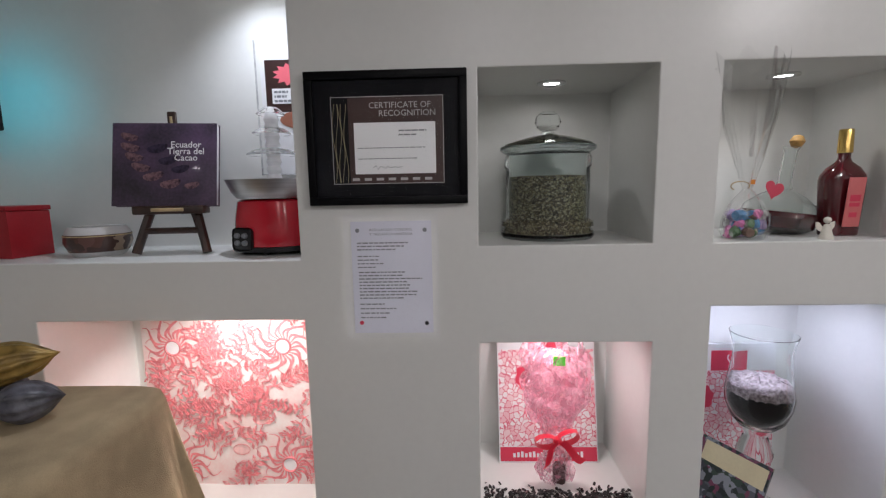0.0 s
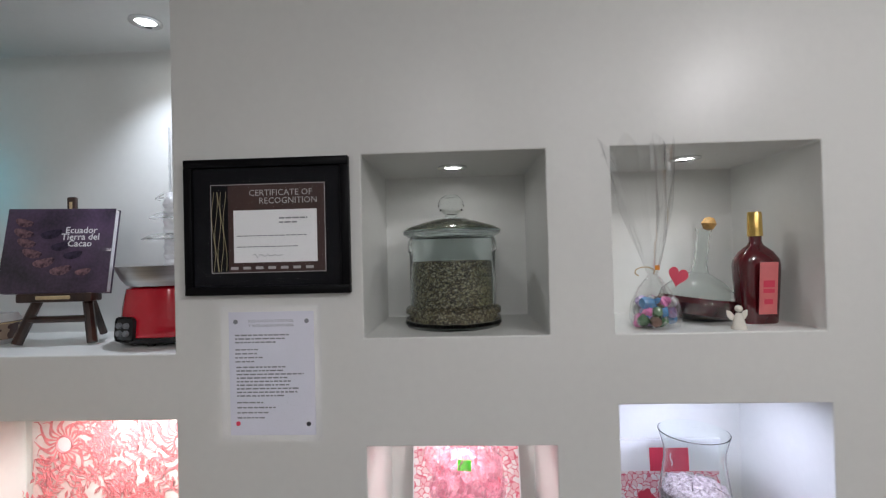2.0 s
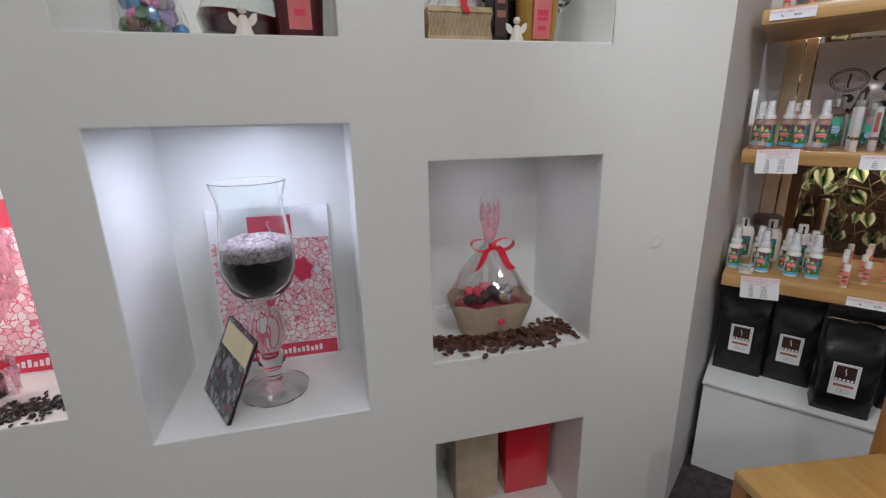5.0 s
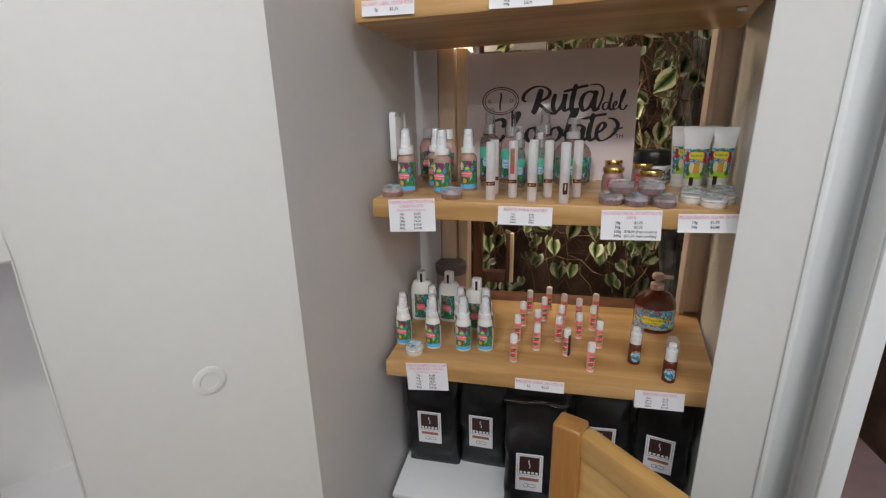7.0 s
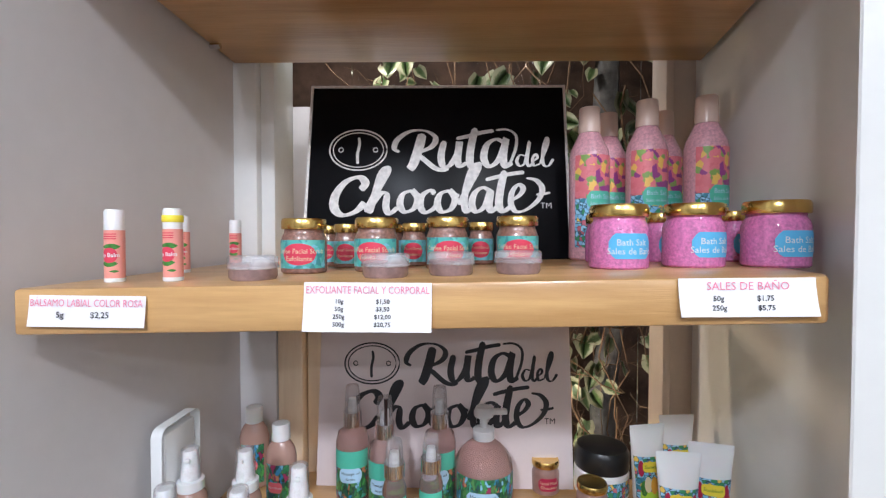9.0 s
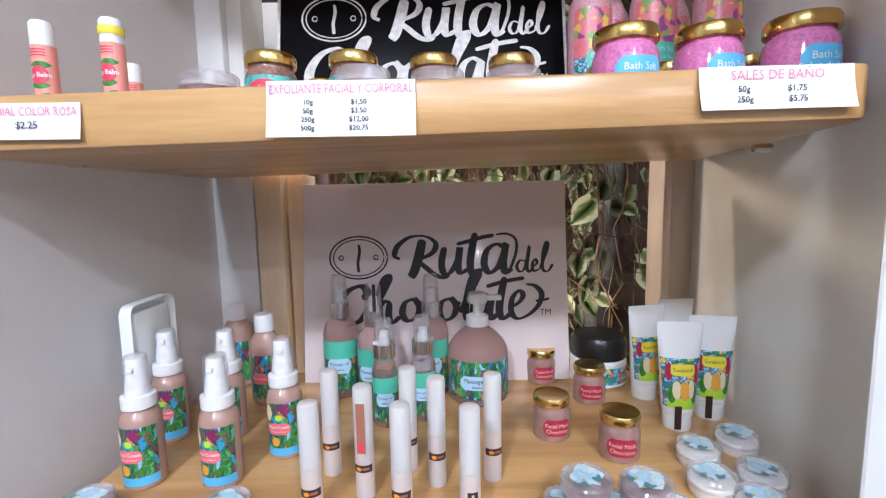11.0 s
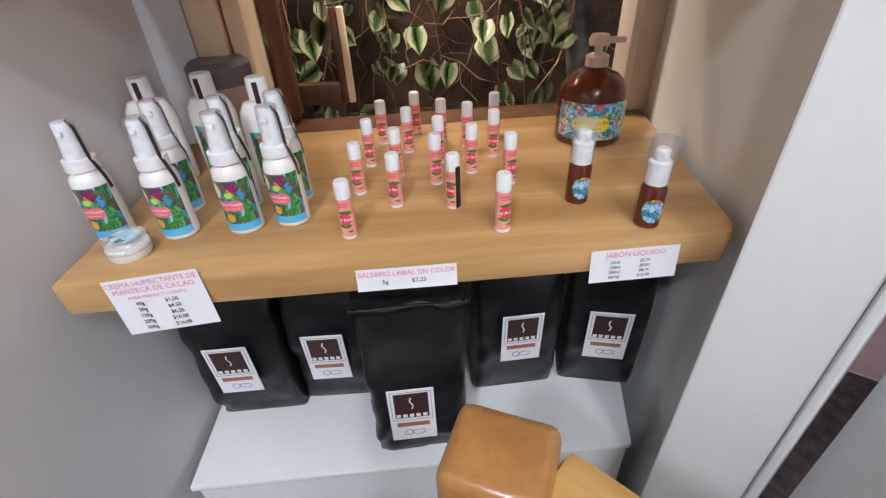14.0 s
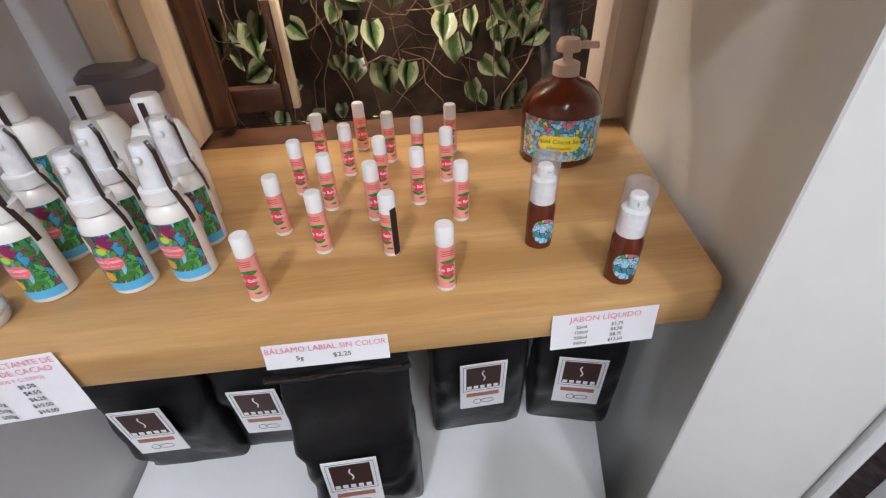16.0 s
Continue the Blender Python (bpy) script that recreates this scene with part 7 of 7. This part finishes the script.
BLACKMOUNT = mat("black mount card", (0.007, 0.007, 0.009), 0.6, var=0.1, bump=0.02, ior=1.2)
BLACKFRAME = mat("black lacquered frame", (0.004, 0.004, 0.005), 0.35, var=0.2, bump=0.0, ior=1.2)
GREYINK2 = mat("silver print", (0.42, 0.40, 0.40), 0.4, var=0.1, bump=0.0)
mat_gilt = mat("gilt print", (0.35, 0.30, 0.17), 0.4, bump=0.0)


def sleeve_letter(m):
    ob = thing("letter", m, "typed notice in a clear sleeve taped to the wall", "notice")
    part("paper", box(-0.103, 0.103, -0.0015, -0.0008, 0.012, 0.305), NOTICE, ob, "white typed sheet", smooth=False)
    sl = part("sleeve", sheet(0.242, 0.322, 10, 10, lambda a, b: -0.0045 - 0.0025 * math.sin(a * 7 + b * 5)), CLEARFILM, ob, "crinkled clear sleeve", angle=80)
    sl.visible_shadow = False
    part("heading", joined(*[moved(text_bm(t, 0.0095), pose(0, -0.0018, z)) for t, z in (("REGULACION, CONTROL", 0.283), ("Y VIGILANCIA SANITARIA", 0.272))]), GREYINK, ob)
    bars(ob, 3, -0.088, 0.088, 0.248, 0.0085, 0.0035, GREYINK, 11, -0.0018)
    bars(ob, 4, -0.088, -0.01, 0.214, 0.0095, 0.0030, GREYINK, 12, -0.0018)
    bars(ob, 9, -0.086, 0.092, 0.172, 0.0085, 0.0034, GREYINK, 13, -0.0018)
    bars(ob, 4, -0.086, 0.02, 0.088, 0.012, 0.0034, GREYINK, 14, -0.0018)
    for x, z, k in ((-0.086, 0.282, GREYINK), (0.086, 0.282, GREYINK), (-0.084, 0.040, LABELRED), (0.086, 0.038, INK)):
        part("stamp", moved(lathe([(0, -0.0003), (0.0055, -0.0003), (0.0055, 0.0003), (0, 0.0003)], 14), pose(x, -0.0019, z, 90, 0, 0)), k, ob)
    return ob


NOTICE = mat("bluish white paper", (0.70, 0.71, 0.78), 0.6, var=0.03, bump=0.01)
CLEARFILM = mat("clear sleeve film", (0.97, 0.97, 1.0), 0.12, var=0.0, bump=0.03, bscale=40, trans=1.0, ior=1.1)

cookie_jar(pose(2.668, 1.192, 1.4))
for x, y, z in ((2.675, 1.185, 1.834), (3.295, 1.165, 1.834), (3.905, 1.18, 1.830)):
    downlight(x, y, z, 0.040)
downlight(1.82, 1.17, 2.27, 0.042)
candy_bag(pose(3.172, 1.085, 1.4))
decanter(pose(3.322, 1.19, 1.4) @ pose(0, 0, 0, 0, 7, 0))
liquor_bottle(pose(3.445, 1.125, 1.4, 0, 0, 4), 0.108, 0.282, LIQUOR, "square-shouldered bottle of dark red liquor with a gold neck", GOLD, labelmat=PINKLABEL)
angel(pose(3.345, 1.035, 1.4, 0, 0, 6), 1.05)
lattice_basket(pose(3.772, 1.075, 1.4))
ob = liquor_bottle(pose(3.902, 1.165, 1.4), 0.104, 0.305, BOTTLEBLACK, "tall black glass bottle with a gold foil neck", GOLD)
part("label", box(-0.016, 0.016, -0.0345, -0.034, 0.03, 0.16), DARKPRINT, ob, "narrow dark label")
part("label_mark", joined(box(-0.011, 0.011, -0.0352, -0.0346, 0.07, 0.085), box(-0.009, 0.009, -0.0352, -0.0346, 0.10, 0.112), box(-0.011, 0.011, -0.0352, -0.0346, 0.125, 0.15)), COPPER, ob, smooth=False)
part("price_tag", box(-0.010, 0.010, -0.0005, 0.0005, -0.010, 0.010), CORAL, ob, "pink price tag", m=pose(0.018, -0.0335, 0.176))
liquor_bottle(pose(3.984, 1.115, 1.4, 0, 0, -3), 0.100, 0.200, HONEY, "squat flask of amber liquor with a black cap", BLACK, labelmat=PINKLABEL)
part_box = thing("liquor_carton", pose(3.945, 1.285, 1.4), "narrow black carton behind the bottles", "carton")
part("carton_body", box(-0.03, 0.03, -0.03, 0.03, 0, 0.205, 0.002), BLACK, part_box)
wine_goblet(pose(4.066, 1.18, 1.4))
angel(pose(3.900, 1.030, 1.4, 0, 0, -12), 0.95)

carton_basket(pose(3.888, 1.155, 0.66, 0, 0, -4))
heap("cacao_beans", pose(3.905, 1.062, 0.66), "row of roasted brown cacao beans along the niche edge", BEANS, 0.40, 0.085, 0.028, 400, 0.0132, 1, 0.035)
leaning_panel(pose(3.302, 1.312, 0.56, -2.2, 0, 0), 0.318, 0.458, "white board with pink floral print leaning in the niche")
goblet_vase(pose(3.291, 1.155, 0.56))
brochure(pose(3.205, 1.018, 0.5635, 0, 0, 117) @ pose(0, 0, 0, 26, 0, 0))
leaning_panel(pose(2.692, 1.228, 0.655, -13, 0, 0), 0.320, 0.455, "white board with pink floral print leaning in the niche")
bouquet(pose(2.692, 1.150, 0.655))
heap("coffee_beans", pose(2.685, 1.050, 0.655), "strewn black coffee beans along the niche edge", COFFEE, 0.42, 0.07, 0.030, 520, 0.0078, 2, 0.02)
kb = thing("gift_box", pose(4.02, 1.2, 0.06), "tall red gift box in the lowest niche", "gift box")
part("box_body", box(-0.075, 0.075, -0.06, 0.06, 0, 0.30, 0.004), REDGLOSS, kb)
part("lid", box(-0.078, 0.078, -0.063, 0.063, 0.30, 0.335, 0.004), REDGLOSS, kb, "red lid")
part("card_tray", box(-0.24, -0.10, -0.06, 0.04, 0, 0.245, 0.006), CARTON, kb, "brown card tray beside it")

easel_book(pose(1.575, 1.172, 1.37, 0, 0, 5))
chocolate_fountain(pose(1.868, 1.195, 1.37))
wall_poster(pose(1.885, 1.338, 1.60))
candle_bowl(pose(1.335, 1.165, 1.37))
red_box(pose(1.085, 1.155, 1.37, 0, 0, -6))
tv = thing("screen", pose(0.985, 1.15, 1.735, 0, 0, -94), "black framed screen glowing cyan in the recess", "screen")
part("bezel", box(-0.012, 0.012, -0.12, 0.12, 0, 0.26, 0.004), BLACK, tv)
part("display", box(-0.0145, -0.0125, -0.11, 0.11, 0.015, 0.245), SCREEN, tv, "glowing cyan display", smooth=False)
part("screen_stand", joined(box(-0.005, 0.005, -0.11, -0.09, -0.365, 0.0), box(-0.05, 0.05, -0.15, -0.05, -0.365, -0.355, 0.003)), BLACK, tv, "black stand")

certificate(pose(2.236, 0.9985, 1.509))
sleeve_letter(pose(2.237, 0.9985, 1.162))
cap = thing("wall_cap", pose(4.290, 1.0, 0.928, 90, 0, 0), "round white blanking cap on the wall", "blanking cap")
part("cap_body", lathe([(0, 0.002), (0.012, 0.002), (0.013, 0.003), (0.019, 0.0028), (0.0225, 0.0018), (0.0225, 0), (0, 0)], 32), PAINT, cap)
sw = thing("socket_plate", sh(2.0925, 4.505, 1.202, -90), "white wall socket plate with a raised rounded frame", "socket")


def rounded(x0, x1, z0, z1, r, y0, y1, k=6):
    pts = []
    for cx, cz, a in ((x1 - r, z1 - r, 0), (x0 + r, z1 - r, 90), (x0 + r, z0 + r, 180), (x1 - r, z0 + r, 270)):
        pts += arc(cx, cz, r, r, a, a + 90, k)
    return [(x, y0, z) for x, z in pts], [(x, y1, z) for x, z in pts]


def ring_frame(outer, inner):
    """A frame between two rounded outlines, each a front and a back loop."""
    bm = bmesh.new()
    loops = [[bm.verts.new(p) for p in lp] for lp in (outer[1], outer[0], inner[0], inner[1])]
    n = len(loops[0])
    for a, b in zip(loops, loops[1:]):
        for i in range(n):
            bm.faces.new((a[i], a[(i + 1) % n], b[(i + 1) % n], b[i]))
    return bm


part("frame", ring_frame(rounded(-0.042, 0.042, 0, 0.112, 0.012, -0.004, 0.010), rounded(-0.032, 0.032, 0.010, 0.102, 0.006, -0.003, 0.006)), GLOSS, sw, "raised rounded frame")
part("insert", box(-0.0315, 0.0315, 0.0005, 0.008, 0.0105, 0.1015, 0.002), GLOSS, sw)
for x in (-0.010, 0.010):
    part("socket_slot", box(x - 0.0015, x + 0.0015, -0.0004, 0.0002, 0.05, 0.062), BLACK, sw, smooth=False)

# the floral back panel of the lower recess
fp = thing("floral_panel", pose(1.643, 1.337, 0.50), "white back panel printed with rose suns and leaves", "printed panel")
part("panel", box(-0.342, 0.355, 0, 0.006, 0.0, 0.708), ROSEGROUND, fp, smooth=False)
r0 = random.Random(11)


def ribbon_print(pts, w, y=-0.001):
    bm = bmesh.new()
    prev = None
    for i, (x, z) in enumerate(pts):
        x2, z2 = pts[min(i + 1, len(pts) - 1)]
        x1, z1 = pts[max(i - 1, 0)]
        d = Vector((x2 - x1, 0, z2 - z1)).normalized()
        n = Vector((-d.z, 0, d.x)) * w * math.sin(math.pi * min(0.92, 0.12 + i / len(pts)))
        row = [bm.verts.new((x + n.x, y, z + n.z)), bm.verts.new((x - n.x, y, z - n.z))]
        if prev:
            bm.faces.new((prev[0], row[0], row[1], prev[1]))
        prev = row
    return bm


def sun_print(cx, cz, R):
    bms = []
    for i in range(22):
        a = 2 * math.pi * i / 22 + 0.1
        rr = R * (1.0 if i % 2 else 0.72)
        pts = [(cx + (0.030 + (rr - 0.030) * f) * math.cos(a + 0.22 * math.sin(f * 6.3)), cz + (0.030 + (rr - 0.030) * f) * math.sin(a + 0.22 * math.sin(f * 6.3))) for f in [k / 9 for k in range(10)]]
        lift = -0.0010 - 0.00008 * i
        bms.append(ribbon_print([p for p in pts if -0.34 < p[0] < 0.352 and 0.002 < p[1] < 0.706] or [(cx, cz), (cx + 0.001, cz)], 0.0046, lift))
    bms.append(tube([(cx + 0.027 * math.cos(a), -0.001, cz + 0.027 * math.sin(a)) for a in [2 * math.pi * i / 24 for i in range(25)]], 0.0042, 4))
    disc = bmesh.new()
    disc.faces.new([disc.verts.new((cx + 0.024 * math.cos(a), -0.0008, cz + 0.024 * math.sin(a))) for a in [2 * math.pi * i / 24 for i in range(24)]])
    part("sun_disc", disc, PAPER, fp)
    part("sun_print", joined(*bms), FLAMEINK, fp, "rose sun with wavy rays")


def sprig_print(cx, cz, turn, s=1.0):
    bms = []
    lift = -0.0030 - r0.uniform(0, 0.003)
    ca, sa = math.cos(turn), math.sin(turn)
    T = lambda x, z: (cx + s * (x * ca - z * sa), cz + s * (x * sa + z * ca))
    bms.append(ribbon_print([T(0.004 * math.sin(k), k * 0.012) for k in range(9)], 0.0018, lift))
    for k in range(1, 8, 2):
        for side in (-1, 1):
            base = T(0, k * 0.012)
            tip = T(side * 0.026, k * 0.012 + 0.016)
            mid = T(side * 0.012, k * 0.012 + 0.014)
            mid2 = T(side * 0.016, k * 0.012 + 0.003)
            bms.append(ribbon_print([base, ((base[0] + tip[0]) / 2, (base[1] + tip[1]) / 2), tip], 0.0018, lift - 0.0002))
            bms.append(tube([(base[0], lift, base[1]), (mid[0], lift, mid[1]), (tip[0], lift, tip[1]), (mid2[0], lift, mid2[1]), (base[0], lift, base[1])], 0.0012, 4))
    part("leaf_print", joined(*bms), FLAMEINK, fp, "rose leaf sprig")


for cx, cz, R in ((-0.234, 0.514, 0.135), (0.153, 0.517, 0.135), (0.152, 0.077, 0.135), (-0.234, 0.077, 0.135)):
    sun_print(cx, cz, R)
for i in range(170):
    cx, cz = r0.uniform(-0.32, 0.33), r0.uniform(0.03, 0.64)
    if min(math.hypot(cx - a, cz - b) for a, b in ((-0.234, 0.514), (0.153, 0.517), (0.152, 0.077), (-0.234, 0.077))) > 0.115:
        sprig_print(cx, cz, r0.uniform(-2.6, 2.6), min(r0.uniform(0.7, 1.3), 8 * (0.705 - cz), 8 * (cz + 0.10)))
for cx, cz in ((-0.03, 0.580), (0.0, 0.20), (-0.02, 0.135), (0.06, 0.25)):
    bm = bmesh.new()
    vs = [bm.verts.new((cx + 0.030 * math.cos(a), -0.0008, cz + 0.020 * math.sin(a))) for a in [2 * math.pi * i / 20 for i in range(20)]]
    bm.faces.new(vs)
    part("pod_print", bm, ROSEWASH, fp)
    part("pod_outline", tube([(cx + 0.030 * math.cos(a), -0.0012, cz + 0.020 * math.sin(a)) for a in [2 * math.pi * i / 20 for i in range(21)]], 0.0012, 4), FLAMEINK, fp)
mk = thing("recess_socket", pose(1.272, 1.20, 0.86, 0, 0, 90), "round white cap inside the lower recess", "blanking cap")
part("cap_body", moved(lathe([(0, 0), (0.03, 0), (0.03, 0.004), (0, 0.006)], 24), pose(0, 0, 0, 90, 0, 0)), GLOSS, mk)

# the burlap covered stand with cacao pods
st = thing("covered_stand", pose(1.40, 0.705, 0), "display stand covered with a burlap cloth", "covered stand")
part("stand_body", box(-0.24, 0.24, -0.17, 0.17, 0, 1.055, 0.01), DARKWOOD, st)


def burlap_cloth():
    bm = bmesh.new()
    n = 96
    prev = None
    rows = [(0.0, 1.074), (0.55, 1.074), (0.93, 1.0735), (1.0, 1.066), (1.02, 1.04), (1.05, 0.96), (1.10, 0.84), (1.16, 0.70), (1.20, 0.60)]
    for j, (k, z) in enumerate(rows):
        ring = []
        for i in range(n):
            a = 2 * math.pi * i / n
            c, s = math.cos(a), math.sin(a)
            fall = max(0, (1.066 - z) / 0.46)
            x = 0.290 * k * math.copysign(abs(c) ** 0.28, c)
            y = 0.215 * k * math.copysign(abs(s) ** 0.28, s)
            w = 0.016 * fall * math.sin(11 * a + 0.6) + 0.010 * fall * math.sin(23 * a)
            lift = fall * 0.10 * (math.cos(4 * a + math.pi) * 0.5 + 0.5) - 0.05 * fall
            ring.append(bm.verts.new((x * (1 + w * 3), y * (1 + w * 3), z + lift + 0.003 * noise.noise(Vector((x * 9, y * 9, z * 7))))))
        if prev:
            for i in range(n):
                bm.faces.new((prev[i], prev[(i + 1) % n], ring[(i + 1) % n], ring[i]))
        prev = ring
    bmesh.ops.remove_doubles(bm, verts=bm.verts[:], dist=0.0001)
    return bm


part("burlap_cloth", burlap_cloth(), BURLAP, st, "draped burlap cloth", angle=80)


def pod(m, L, R, material, label):
    bm = bmesh.new()
    prev = None
    seg = 40
    for j in range(17):
        f = j / 16
        x = -L / 2 + L * f
        r = R * (math.sin(math.pi * min(1, 0.06 + f * 0.94)) ** 0.62) * (1 - 0.25 * f) if j < 16 else 0.0006
        if f > 0.86:
            r *= 1 - (f - 0.86) * 4.4
        ring = [bm.verts.new((x, max(0.0005, r) * (1 + 0.085 * math.cos(10 * 2 * math.pi * i / seg)) * math.cos(2 * math.pi * i / seg), max(0.0005, r) * (1 + 0.085 * math.cos(10 * 2 * math.pi * i / seg)) * math.sin(2 * math.pi * i / seg))) for i in range(seg)]
        if prev:
            for i in range(seg):
                bm.faces.new((prev[i], prev[(i + 1) % seg], ring[(i + 1) % seg], ring[i]))
        else:
            bm.faces.new(ring[::-1])
        prev = ring
    bm.faces.new(prev)
    ob = part("cacao_pod", crumple(bm, 0.004, 25, L * 100), material, None, angle=70)
    ob.matrix_world = m
    return tagged(ob, label, "cacao pod", "cacao pods on the stand")


pod(pose(1.500, 0.735, 1.118, 0, 0, 30), 0.115, 0.046, PODGREY, "dark grey cacao pod on the burlap cloth")
pod(pose(1.420, 0.650, 1.118, 0, 0, 75), 0.115, 0.046, PODGREY, "dark grey cacao pod on the burlap cloth")
pod(pose(1.375, 0.790, 1.118, 20, 0, 160), 0.120, 0.046, PODGREY, "dark grey cacao pod on the burlap cloth")
pod(pose(1.425, 0.760, 1.190, 0, -6, 24), 0.200, 0.050, PODGOLD, "golden cacao pod resting across the grey ones")


# the wooden chair in front of the alcove
def chair():
    ob = thing("chair", pose(4.715, 0.653, 0), "honey coloured wooden chair with a solid panel back", "chair")
    back = pose(0.020, -0.022, 0, 0, 0, -7)
    for m in (pose(0, 0, 0, 0, 0, 15), back @ pose(-0.016, -0.345, 0)):
        bm = box(-0.020, 0.020, -0.023, 0.023, 0, 0.850)
        bmesh.ops.bevel(bm, geom=bm.edges[:], offset=0.006, segments=3, affect="EDGES", profile=0.5)
        part("back_post", bm, OAK, ob, m=m)
    part("top_rail", box(-0.028, 0.0, -0.320, 0.0, 0.802, 0.846, 0.005), OAK_Y, ob, m=back)
    part("back_panel", box(-0.024, -0.003, -0.320, 0.0, 0.480, 0.8018, 0.001), OAK_Y, ob, m=back)
    part("seat", box(-0.42, -0.026, -0.375, 0.015, 0.435, 0.462, 0.006), OAK_Y, ob, m=back)
    for y0 in (-0.025, -0.370):
        part("front_leg", box(-0.415, -0.373, y0, y0 + 0.042, 0, 0.434, 0.004), OAK, ob, m=back)
        part("side_rail", box(-0.372, -0.040, y0 + 0.010, y0 + 0.032, 0.36, 0.433, 0.003), OAK, ob, m=back)
    part("front_rail", box(-0.406, -0.382, -0.327, -0.026, 0.36, 0.433, 0.003), OAK, ob, m=back)
    return ob


chair()

# ---------------------------------------------------------------- the planted wall behind the window


def leaf_mesh(seed, uvs=True):
    """A heart-shaped, folded leaf about 1 long, in x (width) and z (hanging down)."""
    bm = bmesh.new()
    uv = bm.loops.layers.uv.new("UVMap")
    k = 8
    mid = [bm.verts.new((0, 0.04 * math.sin(i * 0.6), -i / k)) for i in range(k + 1)]
    for side in (-1, 1):
        edge = []
        for i in range(k + 1):
            f = i / k
            w = 0.44 * math.sin(math.pi * (0.16 + 0.84 * f) ** 0.8) * (1.0 if f < 0.97 else 0.2)
            edge.append(bm.verts.new((side * max(0.0, w), -0.16 * w - 0.03 * math.sin(f * 9 + seed), -f + (0.10 if i == 0 else 0))))
        half = [bm.verts.new(((m.co.x + e.co.x) * 0.55, (m.co.y + e.co.y) / 2 - 0.03, (m.co.z + e.co.z) / 2)) for m, e in zip(mid, edge)]
        for i in range(k):
            for a, b, ua, ub in ((mid, half, 0.0, 0.5), (half, edge, 0.5, 1.0)):
                f = bm.faces.new((a[i], b[i], b[i + 1], a[i + 1]))
                for lp, u, v in zip(f.loops, (ua, ub, ub, ua), (i / k, i / k, (i + 1) / k, (i + 1) / k)):
                    lp[uv].uv = (u, v + seed * 3.1 + side)
    return bm


r0 = random.Random(5)
vine = thing("climbing_vine", S0, "variegated climbing vine on the garden wall behind the window", "vine")
kinds = []
for s in range(5):
    me = bpy.data.meshes.new("leaf")
    b = leaf_mesh(s)
    b.to_mesh(me)
    b.free()
    me.materials.append(LEAF)
    me.polygons.foreach_set("use_smooth", [True] * len(me.polygons))
    kinds.append(me)
stems = bmesh.new()
trails = []
for i in range(74):                                   # hanging trails, thickest towards both sides of the window
    u, n, z = r0.choice((r0.gauss(2.36, 0.08), r0.gauss(2.72, 0.14), r0.uniform(2.24, 3.06))), r0.uniform(4.93, 5.30), r0.uniform(1.15, 2.25)
    pts = [(u, n, z)]
    for k in range(r0.randint(7, 14)):
        u += r0.gauss(0, 0.022)
        n = min(5.5, max(4.90, n + r0.gauss(0, 0.014)))
        z -= r0.uniform(0.04, 0.09)
        pts.append((u, n, z))
    trails.append(pts)
    tube(pts, r0.uniform(0.0012, 0.0028), 5, 0.6, bm=stems)
for i in range(230):                                  # bare tangled twigs
    u, n, z = r0.uniform(2.25, 3.0), r0.uniform(5.05, 5.5), r0.uniform(0.75, 1.9)
    a = r0.uniform(0, 6.28)
    pts = [(u, n, z)]
    for k in range(6):
        a += r0.gauss(0, 0.5)
        u, z = u + 0.05 * math.cos(a), z + 0.05 * math.sin(a)
        n = min(5.65, max(4.95, n + r0.gauss(0, 0.02)))
        pts.append((u, n, z))
    tube(pts, r0.uniform(0.0008, 0.0022), 4, 0.5, bm=stems)
part("stem", stems, BARK, vine, "tangled brown stems")
trunk = [(2.92 + 0.03 * math.sin(k * 1.3), 5.22 + 0.02 * math.cos(k), 0.3 + 0.2 * k) for k in range(11)]
part("trunk", crumple(tube(trunk, 0.034, 14), 0.010, 30, 3), TRUNK, vine, "pale grey mottled trunk")


def leaf_pose(back=0.0):
    """A leaf on a short stalk beside one of the trails, its blade towards the light."""
    pts = r0.choice(trails)
    k = r0.randrange(len(pts) - 1)
    f = r0.random()
    u, n, z = (a + (b - a) * f for a, b in zip(pts[k], pts[k + 1]))
    s = r0.uniform(0.040, 0.078) * (0.8 if back else 1.0)
    return pose(u + r0.gauss(0, 0.022), max(4.945, n - 0.015 + r0.gauss(0, 0.02)) + back, z + r0.uniform(-0.01, 0.03), r0.uniform(-45, 20), r0.gauss(0, 32), r0.gauss(0, 38)) @ Matrix.Scale(s, 4)


for i in range(300):
    o = new("leaf", kinds[i % 5])
    o.parent = vine
    o.matrix_local = leaf_pose()
far = bmesh.new()
far.loops.layers.uv.new("UVMap")
for i in range(480):
    m = leaf_pose(r0.uniform(0.10, 0.30))
    far.from_mesh(kinds[i % 5])
    far.verts.ensure_lookup_table()
    k = len(kinds[i % 5].vertices)
    for v in far.verts[-k:]:
        v.co = m @ v.co
tagged(part("foliage", far, LEAF, vine, angle=80), kind="stuff")
